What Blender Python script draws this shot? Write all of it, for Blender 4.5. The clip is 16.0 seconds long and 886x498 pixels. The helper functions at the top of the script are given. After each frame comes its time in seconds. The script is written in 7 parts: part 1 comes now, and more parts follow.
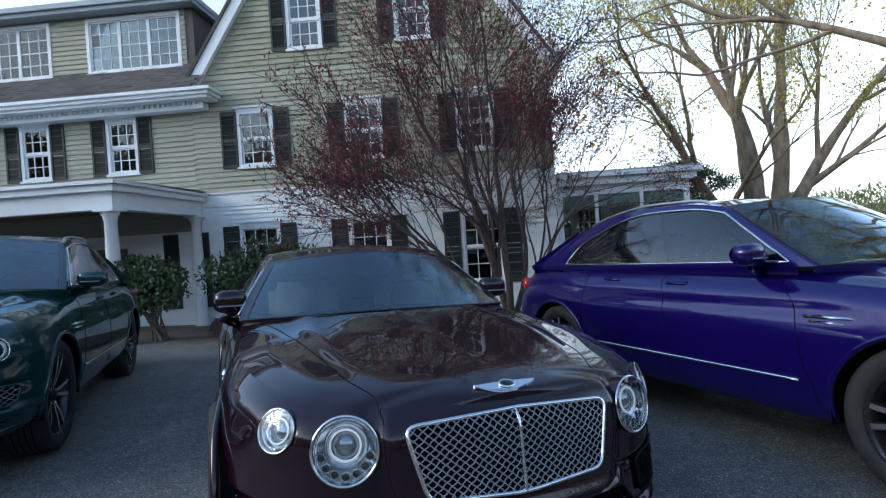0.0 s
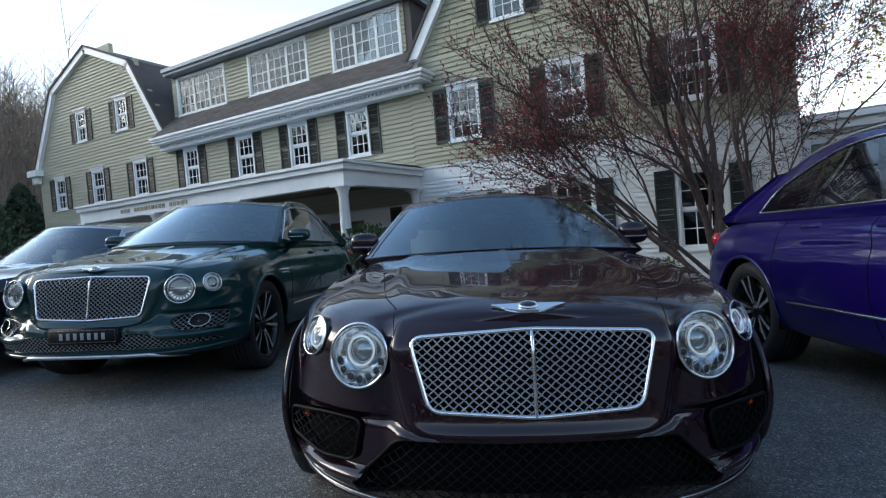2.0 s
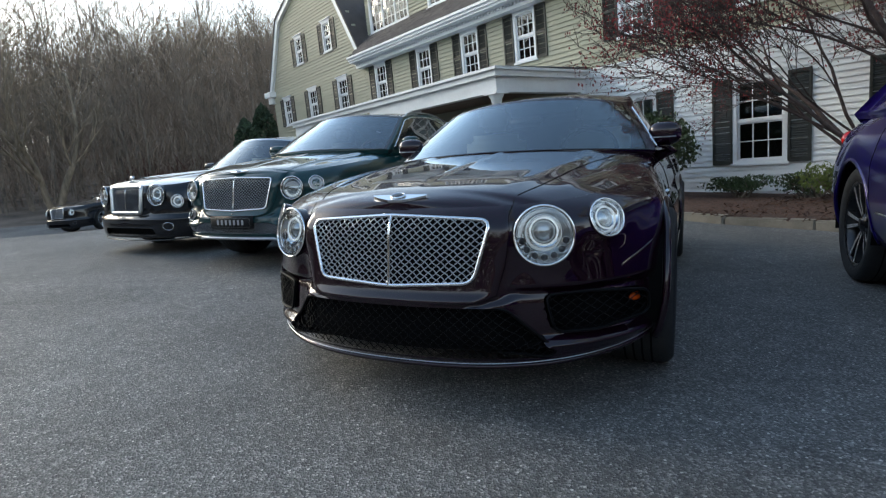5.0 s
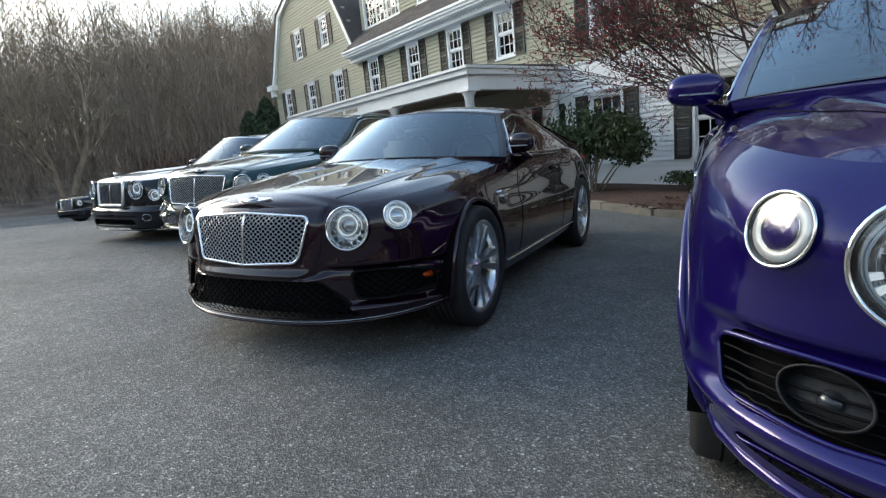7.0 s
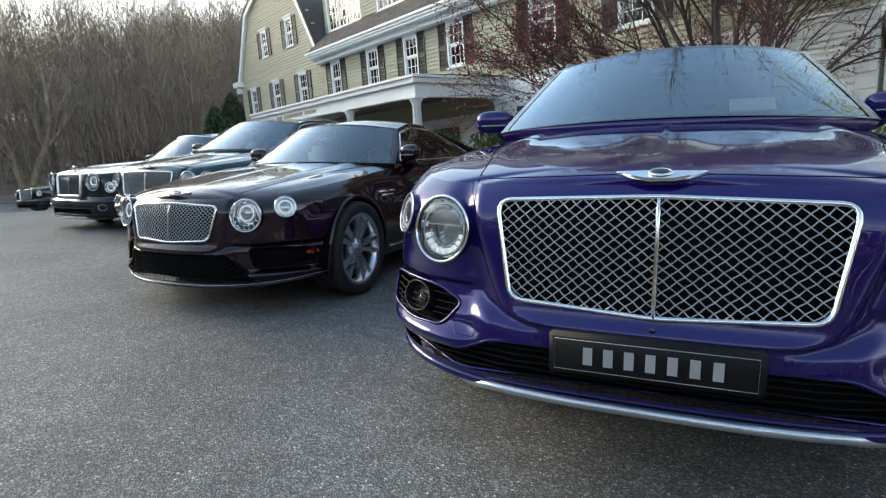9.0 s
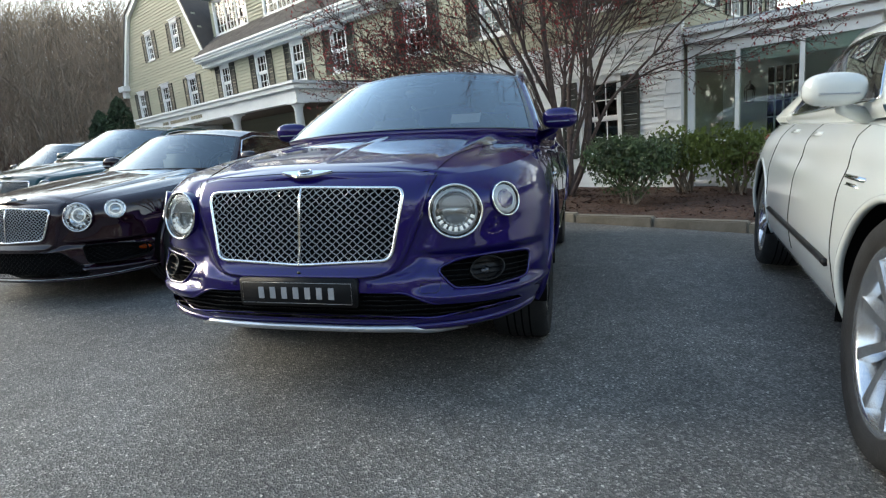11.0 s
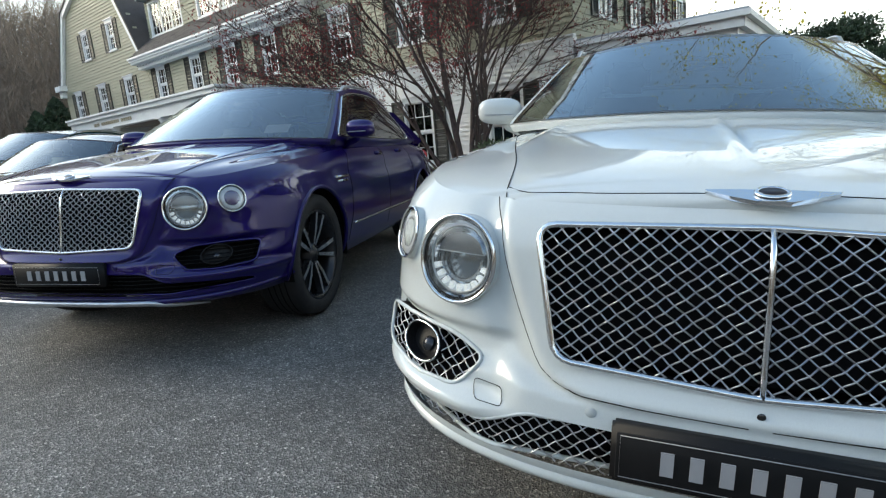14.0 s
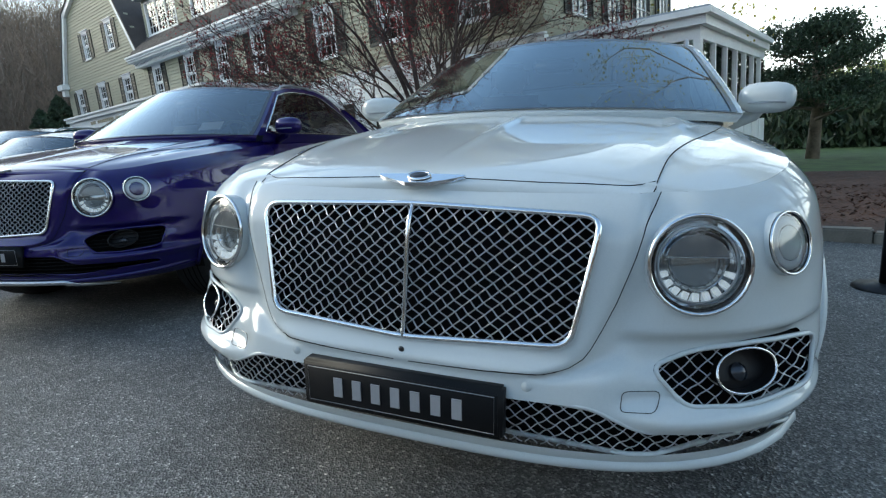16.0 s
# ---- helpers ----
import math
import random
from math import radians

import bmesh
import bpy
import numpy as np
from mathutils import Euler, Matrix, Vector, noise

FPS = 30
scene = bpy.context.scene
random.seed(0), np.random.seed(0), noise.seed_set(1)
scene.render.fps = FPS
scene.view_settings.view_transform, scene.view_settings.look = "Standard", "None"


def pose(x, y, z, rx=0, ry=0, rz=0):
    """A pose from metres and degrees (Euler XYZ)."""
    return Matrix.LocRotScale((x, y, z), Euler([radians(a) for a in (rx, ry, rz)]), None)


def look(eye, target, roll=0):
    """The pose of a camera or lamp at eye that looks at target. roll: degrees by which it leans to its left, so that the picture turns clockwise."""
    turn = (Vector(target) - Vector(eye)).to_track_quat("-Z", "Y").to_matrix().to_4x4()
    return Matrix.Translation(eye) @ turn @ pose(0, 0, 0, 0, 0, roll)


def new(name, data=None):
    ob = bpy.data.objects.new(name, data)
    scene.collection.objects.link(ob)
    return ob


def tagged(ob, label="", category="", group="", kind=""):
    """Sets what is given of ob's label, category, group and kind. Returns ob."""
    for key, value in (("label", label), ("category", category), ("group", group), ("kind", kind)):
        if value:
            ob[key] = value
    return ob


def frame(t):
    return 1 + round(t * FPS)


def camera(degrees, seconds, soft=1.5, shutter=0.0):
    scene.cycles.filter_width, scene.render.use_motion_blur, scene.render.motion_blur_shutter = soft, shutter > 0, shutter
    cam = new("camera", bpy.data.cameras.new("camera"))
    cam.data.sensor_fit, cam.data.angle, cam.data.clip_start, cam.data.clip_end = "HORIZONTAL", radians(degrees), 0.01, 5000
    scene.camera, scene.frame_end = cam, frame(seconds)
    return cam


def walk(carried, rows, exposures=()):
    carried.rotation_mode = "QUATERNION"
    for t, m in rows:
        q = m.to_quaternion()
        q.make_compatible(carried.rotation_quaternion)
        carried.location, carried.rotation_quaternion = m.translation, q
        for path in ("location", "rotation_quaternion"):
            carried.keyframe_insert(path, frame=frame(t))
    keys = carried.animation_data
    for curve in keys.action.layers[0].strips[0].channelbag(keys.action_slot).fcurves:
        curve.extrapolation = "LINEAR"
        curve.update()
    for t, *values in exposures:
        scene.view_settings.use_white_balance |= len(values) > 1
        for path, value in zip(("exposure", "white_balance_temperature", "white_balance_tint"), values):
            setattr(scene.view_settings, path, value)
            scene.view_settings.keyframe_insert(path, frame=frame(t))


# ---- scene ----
cam = camera(79.1, 16.0, 1.25)
PATH = [
    (0, (0.126, 0.149, 1.389), (-0.022, 2.143, 1.360), -3.7),
    (0.5, (0.295, 0.198, 1.318), (-0.008, 2.175, 1.298), -3.6),
    (1, (0.452, 0.255, 1.239), (-0.055, 2.190, 1.231), -3.9),
    (1.5, (0.611, 0.316, 1.176), (-0.135, 2.171, 1.159), -4.4),
    (2, (0.784, 0.386, 1.133), (-0.190, 2.132, 1.078), -4.8),
    (2.5, (0.978, 0.455, 1.097), (-0.182, 2.081, 0.998), -5.0),
    (3, (1.158, 0.529, 1.062), (-0.148, 2.036, 0.909), -5.1),
    (3.5, (1.323, 0.627, 1.025), (-0.064, 2.053, 0.812), -5.1),
    (4, (1.500, 0.723, 1.002), (0.032, 2.056, 0.743), -5.2),
    (4.2, (1.567, 0.742, 1.000), (0.077, 2.047, 0.726), -5.2),
    (6.3, (2.590, 1.046, 1.007), (1.008, 2.219, 0.655), -5.7),
    (6.5, (2.709, 1.075, 1.012), (1.129, 2.249, 0.661), -5.5),
    (7, (2.977, 1.094, 1.028), (1.400, 2.272, 0.674), -5.6),
    (7.5, (3.261, 1.087, 1.041), (1.690, 2.271, 0.685), -5.5),
    (8, (3.539, 1.084, 1.046), (1.982, 2.286, 0.687), -5.6),
    (8.2, (3.647, 1.060, 1.045), (2.102, 2.279, 0.690), -5.0),
    (10.3, (4.943, 1.006, 1.045), (3.540, 2.379, 0.664), -5.1),
    (10.5, (5.060, 1.032, 1.027), (3.695, 2.443, 0.646), -5.2),
    (11, (5.336, 1.069, 1.012), (4.027, 2.532, 0.626), -5.2),
    (11.5, (5.593, 1.110, 1.003), (4.331, 2.613, 0.618), -5.2),
    (12, (5.821, 1.138, 0.986), (4.591, 2.668, 0.600), -5.2),
    (12.5, (6.062, 1.162, 0.999), (4.842, 2.699, 0.608), -5.2),
    (13, (6.213, 1.250, 0.968), (4.998, 2.789, 0.576), -5.3),
    (13.5, (6.401, 1.325, 0.964), (5.186, 2.863, 0.570), -5.2),
    (14, (6.620, 1.382, 0.958), (5.403, 2.919, 0.564), -5.1),
    (14.5, (6.830, 1.436, 0.950), (5.607, 2.968, 0.552), -5.2),
    (15, (7.030, 1.495, 0.934), (5.802, 3.022, 0.534), -5.3),
    (15.5, (7.211, 1.543, 0.905), (5.980, 3.067, 0.503), -5.2),
    (16, (7.375, 1.578, 0.890), (6.133, 3.093, 0.486), -5.3),
]
EXPOSURE = [(0.0, 1.03, 5850, 7), (3.5, 1.13, 6600, 6), (7.0, 1.50, 7050, 6), (11.0, 1.67, 7250, 5),
            (14.5, 1.34, 7000, 5), (16.0, 1.17, 6450, 2)]
walk(cam, [(t, look(eye, target, roll)) for t, eye, target, roll in PATH], EXPOSURE)

# ---- sky, sun, exposure ----
SUN_ELEV, SUN_AZ = 22.0, 250.0
world = bpy.data.worlds.new("sky")
scene.world = world
world.use_nodes = True
wt = world.node_tree
sky = wt.nodes.new("ShaderNodeTexSky")
sky.sky_type, sky.sun_disc = "NISHITA", False
sky.sun_elevation, sky.sun_rotation = radians(SUN_ELEV), radians(SUN_AZ)
sky.air_density, sky.dust_density, sky.ozone_density = 1.3, 1.2, 2.6
soft_cloud = wt.nodes.new("ShaderNodeTexNoise")
soft_cloud.inputs["Scale"].default_value, soft_cloud.inputs["Detail"].default_value = 2.2, 6
cloud_ramp = wt.nodes.new("ShaderNodeMapRange")
cloud_ramp.inputs[1].default_value, cloud_ramp.inputs[2].default_value = 0.38, 0.72
cloud_ramp.inputs[3].default_value, cloud_ramp.inputs[4].default_value = 0.0, 0.03
sky_mix = wt.nodes.new("ShaderNodeMix")
sky_mix.data_type = "RGBA"
sky_mix.inputs[7].default_value = (8.0, 8.8, 10.0, 1)
wt.links.new(soft_cloud.outputs["Fac"], cloud_ramp.inputs[0])
wt.links.new(cloud_ramp.outputs[0], sky_mix.inputs[0])
wt.links.new(sky.outputs[0], sky_mix.inputs[6])
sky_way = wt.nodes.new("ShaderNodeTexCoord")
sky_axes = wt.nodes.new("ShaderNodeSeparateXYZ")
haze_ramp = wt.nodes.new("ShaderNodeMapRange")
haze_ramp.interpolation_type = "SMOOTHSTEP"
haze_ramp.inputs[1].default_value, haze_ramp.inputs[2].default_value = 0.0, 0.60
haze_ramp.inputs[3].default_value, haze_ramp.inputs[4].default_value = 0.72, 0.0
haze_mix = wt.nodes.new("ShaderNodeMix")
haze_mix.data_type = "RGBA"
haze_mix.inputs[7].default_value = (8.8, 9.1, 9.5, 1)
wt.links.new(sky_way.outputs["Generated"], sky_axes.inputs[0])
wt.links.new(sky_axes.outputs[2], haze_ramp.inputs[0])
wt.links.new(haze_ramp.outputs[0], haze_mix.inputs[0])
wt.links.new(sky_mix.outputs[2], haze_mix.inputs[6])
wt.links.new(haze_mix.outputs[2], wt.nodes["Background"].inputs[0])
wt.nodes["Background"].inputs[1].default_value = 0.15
sun = new("sun", bpy.data.lights.new("sun", "SUN"))
sun.data.energy, sun.data.angle, sun.data.color = 1.0, radians(30), (1.0, 0.92, 0.80)
sun_way = Vector((math.sin(radians(SUN_AZ)) * math.cos(radians(SUN_ELEV)), math.cos(radians(SUN_AZ)) * math.cos(radians(SUN_ELEV)), math.sin(radians(SUN_ELEV))))
sun.matrix_world = look(sun_way * 50, (0, 0, 0))

# ---- materials ----
MATS = {}


def tree_of(name):
    m = bpy.data.materials.new(name)
    m.use_nodes = True
    MATS[name] = m
    return m, m.node_tree, m.node_tree.nodes["Principled BSDF"]


def surface(name, color, rough=0.6, metal=0.0, vary=0.15, scale=8.0, bump=0.0, bump_scale=60.0, coat=0.0, coat_rough=0.03, second=None, per_piece=0.0, stretch=(1, 1, 1), spec=0.5):
    """A procedural surface: colour that varies at two scales, roughness that follows it, and fine relief."""
    m, nt, b = tree_of(name)
    co = nt.nodes.new("ShaderNodeTexCoord")
    mp = nt.nodes.new("ShaderNodeMapping")
    mp.inputs["Scale"].default_value = stretch
    nt.links.new(co.outputs["Object"], mp.inputs[0])
    n1 = nt.nodes.new("ShaderNodeTexNoise")
    n1.inputs["Scale"].default_value, n1.inputs["Detail"].default_value = scale, 5
    n2 = nt.nodes.new("ShaderNodeTexNoise")
    n2.inputs["Scale"].default_value, n2.inputs["Detail"].default_value = scale * 9, 3
    nt.links.new(mp.outputs[0], n1.inputs["Vector"])
    nt.links.new(mp.outputs[0], n2.inputs["Vector"])
    add = nt.nodes.new("ShaderNodeMath")
    add.operation = "MULTIPLY_ADD"
    add.inputs[1].default_value = 0.4
    nt.links.new(n2.outputs["Fac"], add.inputs[0])
    nt.links.new(n1.outputs["Fac"], add.inputs[2])
    last = add
    if per_piece:
        oi = nt.nodes.new("ShaderNodeObjectInfo")
        pp = nt.nodes.new("ShaderNodeMath")
        pp.operation = "MULTIPLY_ADD"
        pp.inputs[1].default_value = per_piece
        nt.links.new(oi.outputs["Random"], pp.inputs[0])
        nt.links.new(add.outputs[0], pp.inputs[2])
        last = pp
    ramp = nt.nodes.new("ShaderNodeMapRange")
    ramp.inputs[1].default_value, ramp.inputs[2].default_value = 0.4, 1.0 + per_piece
    nt.links.new(last.outputs[0], ramp.inputs[0])
    mix = nt.nodes.new("ShaderNodeMix")
    mix.data_type = "RGBA"
    dark = second or tuple(c * (1 - vary * 2) for c in color)
    mix.inputs[6].default_value, mix.inputs[7].default_value = (*dark, 1), (*(min(1, c * (1 + vary)) for c in color), 1)
    nt.links.new(ramp.outputs[0], mix.inputs[0])
    nt.links.new(mix.outputs[2], b.inputs["Base Color"])
    b.inputs["Roughness"].default_value, b.inputs["Metallic"].default_value = rough, metal
    b.inputs["Specular IOR Level"].default_value = spec
    b.inputs["Coat Weight"].default_value, b.inputs["Coat Roughness"].default_value = coat, coat_rough
    if bump:
        nb = nt.nodes.new("ShaderNodeTexNoise")
        nb.inputs["Scale"].default_value, nb.inputs["Detail"].default_value = bump_scale, 4
        nt.links.new(mp.outputs[0], nb.inputs["Vector"])
        bn = nt.nodes.new("ShaderNodeBump")
        bn.inputs["Strength"].default_value, bn.inputs["Distance"].default_value = bump, 0.01
        nt.links.new(nb.outputs["Fac"], bn.inputs["Height"])
        nt.links.new(bn.outputs[0], b.inputs["Normal"])
    return m


def car_paint(name, color, flake, metal=0.35, rough=0.3):
    """Clear-coated paint with a fine metal flake and a slight orange peel."""
    m, nt, b = tree_of(name)
    co = nt.nodes.new("ShaderNodeTexCoord")
    vo = nt.nodes.new("ShaderNodeTexVoronoi")
    vo.inputs["Scale"].default_value = 900
    nt.links.new(co.outputs["Object"], vo.inputs["Vector"])
    mix = nt.nodes.new("ShaderNodeMix")
    mix.data_type = "RGBA"
    mix.inputs[6].default_value, mix.inputs[7].default_value = (*color, 1), (*flake, 1)
    nt.links.new(vo.outputs["Color"], mix.inputs[0])
    nt.links.new(mix.outputs[2], b.inputs["Base Color"])
    b.inputs["Metallic"].default_value, b.inputs["Roughness"].default_value = metal, rough
    b.inputs["Specular IOR Level"].default_value = 0.04
    b.inputs["Coat Weight"].default_value, b.inputs["Coat Roughness"].default_value = 1.0, 0.015
    nz = nt.nodes.new("ShaderNodeTexNoise")
    nz.inputs["Scale"].default_value = 7
    dust = nt.nodes.new("ShaderNodeMapRange")
    dust.inputs[3].default_value, dust.inputs[4].default_value = 0.005, 0.03
    nt.links.new(co.outputs["Object"], nz.inputs["Vector"])
    nt.links.new(nz.outputs["Fac"], dust.inputs[0])
    nt.links.new(dust.outputs[0], b.inputs["Coat Roughness"])
    return m


def glass(name, tint, rough=0.0, gloss=(1.0, 1.0, 1.0), boost=1.4):
    """Thin window glass: clear tinted pane with a Fresnel mirror."""
    m, nt, b = tree_of(name)
    nt.nodes.remove(b)
    out = nt.nodes["Material Output"]
    tr = nt.nodes.new("ShaderNodeBsdfTransparent")
    tr.inputs[0].default_value = (*tint, 1)
    gl = nt.nodes.new("ShaderNodeBsdfGlossy")
    gl.inputs["Roughness"].default_value = rough
    gl.inputs["Color"].default_value = (*gloss, 1)
    fr = nt.nodes.new("ShaderNodeFresnel")
    fr.inputs[0].default_value = 1.55
    mul = nt.nodes.new("ShaderNodeMath")
    mul.operation, mul.use_clamp = "MULTIPLY", True
    mul.inputs[1].default_value = boost
    nt.links.new(fr.outputs[0], mul.inputs[0])
    mx = nt.nodes.new("ShaderNodeMixShader")
    nt.links.new(mul.outputs[0], mx.inputs[0])
    nt.links.new(tr.outputs[0], mx.inputs[1])
    nt.links.new(gl.outputs[0], mx.inputs[2])
    nt.links.new(mx.outputs[0], out.inputs[0])
    return m


def asphalt():
    """Worn tarmac: dark binder with fine stone, scattered pale chips, broad stains and worn patches."""
    m, nt, b = tree_of("asphalt")
    co = nt.nodes.new("ShaderNodeTexCoord")

    def cells(scale):
        vo = nt.nodes.new("ShaderNodeTexVoronoi")
        vo.inputs["Scale"].default_value = scale
        nt.links.new(co.outputs["Object"], vo.inputs["Vector"])
        sep = nt.nodes.new("ShaderNodeSeparateColor")
        nt.links.new(vo.outputs["Color"], sep.inputs[0])
        return vo, sep

    def ranged(socket, a0, a1, b0, b1):
        mr = nt.nodes.new("ShaderNodeMapRange")
        for i, v in enumerate((a0, a1, b0, b1)):
            mr.inputs[i + 1].default_value = v
        nt.links.new(socket, mr.inputs[0])
        return mr.outputs[0]

    def cloudy(scale, detail):
        nz = nt.nodes.new("ShaderNodeTexNoise")
        nz.inputs["Scale"].default_value, nz.inputs["Detail"].default_value = scale, detail
        nt.links.new(co.outputs["Object"], nz.inputs["Vector"])
        return nz.outputs["Fac"]
    chips, tone = cells(140)
    stones, pick = cells(60)
    rp = nt.nodes.new("ShaderNodeValToRGB")
    e = rp.color_ramp.elements
    e[0].position, e[0].color = 0.0, (0.070, 0.070, 0.068, 1)
    e[1].position, e[1].color = 1.0, (0.40, 0.39, 0.36, 1)
    for p, c in ((0.5, (0.132, 0.131, 0.125)), (0.80, (0.205, 0.20, 0.19)), (0.94, (0.31, 0.30, 0.28))):
        k = e.new(p)
        k.color = (*c, 1)
    nt.links.new(tone.outputs[0], rp.inputs[0])
    pale = nt.nodes.new("ShaderNodeMath")
    pale.operation = "MULTIPLY"
    nt.links.new(ranged(pick.outputs[0], 0.93, 0.94, 0.0, 1.0), pale.inputs[0])
    nt.links.new(ranged(stones.outputs["Distance"], 0.22, 0.36, 1.0, 0.0), pale.inputs[1])
    stone = nt.nodes.new("ShaderNodeMix")
    stone.data_type = "RGBA"
    stone.inputs[7].default_value = (0.62, 0.60, 0.55, 1)
    nt.links.new(pale.outputs[0], stone.inputs[0])
    nt.links.new(rp.outputs[0], stone.inputs[6])
    last = stone.outputs[2]
    for fac in (ranged(cloudy(0.8, 7), 0.3, 0.75, 0.72, 1.22), ranged(cloudy(9.0, 5), 0.3, 0.7, 0.82, 1.16)):
        mul = nt.nodes.new("ShaderNodeMix")
        mul.data_type, mul.blend_type = "RGBA", "MULTIPLY"
        mul.inputs[0].default_value = 1.0
        nt.links.new(last, mul.inputs[6])
        nt.links.new(fac, mul.inputs[7])
        last = mul.outputs[2]
    nt.links.new(last, b.inputs["Base Color"])
    b.inputs["Roughness"].default_value = 0.70
    bn = nt.nodes.new("ShaderNodeBump")
    bn.inputs["Strength"].default_value, bn.inputs["Distance"].default_value = 1.0, 0.006
    nt.links.new(chips.outputs["Distance"], bn.inputs["Height"])
    nt.links.new(bn.outputs[0], b.inputs["Normal"])
    return m


asphalt()
car_paint("paint_maroon", (0.0055, 0.0014, 0.0042), (0.016, 0.0034, 0.0115), 0.1)
car_paint("paint_purple", (0.0045, 0.0018, 0.046), (0.011, 0.004, 0.13), 0.35)
car_paint("paint_green", (0.001, 0.017, 0.020), (0.003, 0.040, 0.044), 0.05)
car_paint("paint_white", (0.52, 0.56, 0.56), (0.60, 0.64, 0.64), 0.0, 0.30)
car_paint("paint_black", (0.004, 0.005, 0.007), (0.009, 0.010, 0.014), 0.0)
car_paint("paint_silver", (0.42, 0.44, 0.46), (0.60, 0.62, 0.64), 0.8)
car_paint("paint_blue_grey", (0.20, 0.26, 0.31), (0.32, 0.38, 0.42), 0.6)
surface("chrome", (0.78, 0.79, 0.80), 0.10, 1.0, 0.04)
surface("bright_mesh", (0.52, 0.54, 0.57), 0.28, 1.0, 0.06)
surface("dark_mesh", (0.22, 0.22, 0.23), 0.25, 1.0, 0.06)
surface("satin_silver", (0.52, 0.54, 0.57), 0.28, 0.9, 0.06)
surface("mesh_black", (0.005, 0.005, 0.006), 0.5, 0.0, 0.2, spec=0.1)
surface("black_plastic", (0.012, 0.012, 0.013), 0.42, 0.0, 0.2, 20, 0.15, 300, spec=0.22)
surface("gloss_black", (0.006, 0.006, 0.007), 0.12, 0.0, 0.1, coat=0.6)
surface("tyre_rubber", (0.018, 0.018, 0.019), 0.75, 0.0, 0.3, 12, 0.4, 200)
surface("rim_silver", (0.62, 0.64, 0.67), 0.22, 0.9, 0.06)
surface("rim_dark", (0.035, 0.036, 0.040), 0.25, 0.6, 0.1)
surface("brake_iron", (0.22, 0.21, 0.20), 0.4, 0.9, 0.1)
surface("amber", (0.75, 0.10, 0.01), 0.25, 0.0, 0.1, coat=0.8)
surface("red_lens", (0.45, 0.01, 0.01), 0.2, 0.0, 0.1, coat=0.8)
surface("lamp_reflector", (0.70, 0.74, 0.78), 0.09, 1.0, 0.08, 30)
surface("lamp_grey", (0.30, 0.32, 0.34), 0.3, 0.6, 0.1)
surface("frosted_ring", (0.62, 0.65, 0.68), 0.35, 0.2, 0.06, 60)
surface("lamp_tint", (0.38, 0.42, 0.45), 0.12, 0.8, 0.1)
surface("lamp_dark", (0.05, 0.055, 0.065), 0.2, 0.5, 0.1)
surface("lamp_ring", (0.86, 0.90, 0.95), 0.3, 0.0, 0.04)
ring = MATS["lamp_ring"].node_tree.nodes["Principled BSDF"]
ring.inputs["Emission Color"].default_value, ring.inputs["Emission Strength"].default_value = (0.85, 0.93, 1.0, 1), 0.15  # daytime running lamps
surface("leather_cream", (0.50, 0.47, 0.42), 0.5, 0.0, 0.1)
surface("leather_dark", (0.025, 0.023, 0.022), 0.5, 0.0, 0.2)
# near-black: the shade of cabins, wheel wells, intakes and gaps, put into the colour
surface("recess_shade", (0.004, 0.004, 0.0045), 0.8, 0.0, 0.2, spec=0.06)
surface("plate_black", (0.008, 0.008, 0.009), 0.5, 0.0, 0.15, spec=0.2)
surface("plate_white", (0.34, 0.34, 0.35), 0.4, 0.0, 0.05)
surface("badge_red", (0.012, 0.010, 0.014), 0.3, 0.0, 0.05)
glass("windscreen_glass", (0.50, 0.60, 0.62), gloss=(0.84, 0.94, 1.0), boost=1.9)
glass("side_glass", (0.30, 0.34, 0.35), boost=1.6)
glass("lamp_glass", (0.93, 0.96, 0.98), boost=1.4)
glass("house_glass", (0.50, 0.56, 0.57), boost=1.35)
glass("porch_glass", (0.80, 0.86, 0.85), boost=1.6)
surface("clapboard_green", (0.40, 0.39, 0.295), 0.7, 0, 0.13, 1.4, 0.25, 40, second=(0.29, 0.285, 0.215), per_piece=0.25, stretch=(0.5, 1, 3))
surface("clapboard_white", (0.80, 0.82, 0.82), 0.6, 0, 0.05, 1.4, 0.2, 40, per_piece=0.15, stretch=(0.5, 1, 3))
surface("shingle_green", (0.36, 0.345, 0.25), 0.78, 0, 0.2, 2.0, 0.4, 30, second=(0.20, 0.195, 0.135), per_piece=0.5, stretch=(1, 1, 1))
surface("trim_white", (0.80, 0.82, 0.83), 0.5, 0, 0.05, 2, 0.08, 60)
surface("trim_grey", (0.32, 0.36, 0.40), 0.55, 0, 0.08, 2)
surface("shutter_dark", (0.022, 0.026, 0.022), 0.5, 0, 0.2, 6, 0.1, 80)
surface("roof_shingle", (0.095, 0.082, 0.076), 0.85, 0, 0.35, 2.2, 0.5, 40, per_piece=0.7, second=(0.045, 0.038, 0.036))
# the dimness of unlit rooms, put into the wall colour
surface("room_shade", (0.10, 0.095, 0.085), 0.8, 0, 0.1)
surface("curtain", (0.64, 0.65, 0.65), 0.8, 0, 0.12, 6, stretch=(6, 1, 0.6))
surface("blind_pale", (0.55, 0.66, 0.64), 0.7, 0, 0.08, 4)
surface("porch_brown", (0.16, 0.11, 0.08), 0.6, 0, 0.2, 3)
surface("granite_kerb", (0.23, 0.205, 0.165), 0.8, 0, 0.25, 6, 0.5, 50, per_piece=0.3)
surface("mulch", (0.090, 0.045, 0.030), 0.95, 0, 0.5, 22, 1.0, 60)
surface("forest_floor", (0.19, 0.15, 0.12), 0.95, 0, 0.4, 0.6, 0.8, 6)
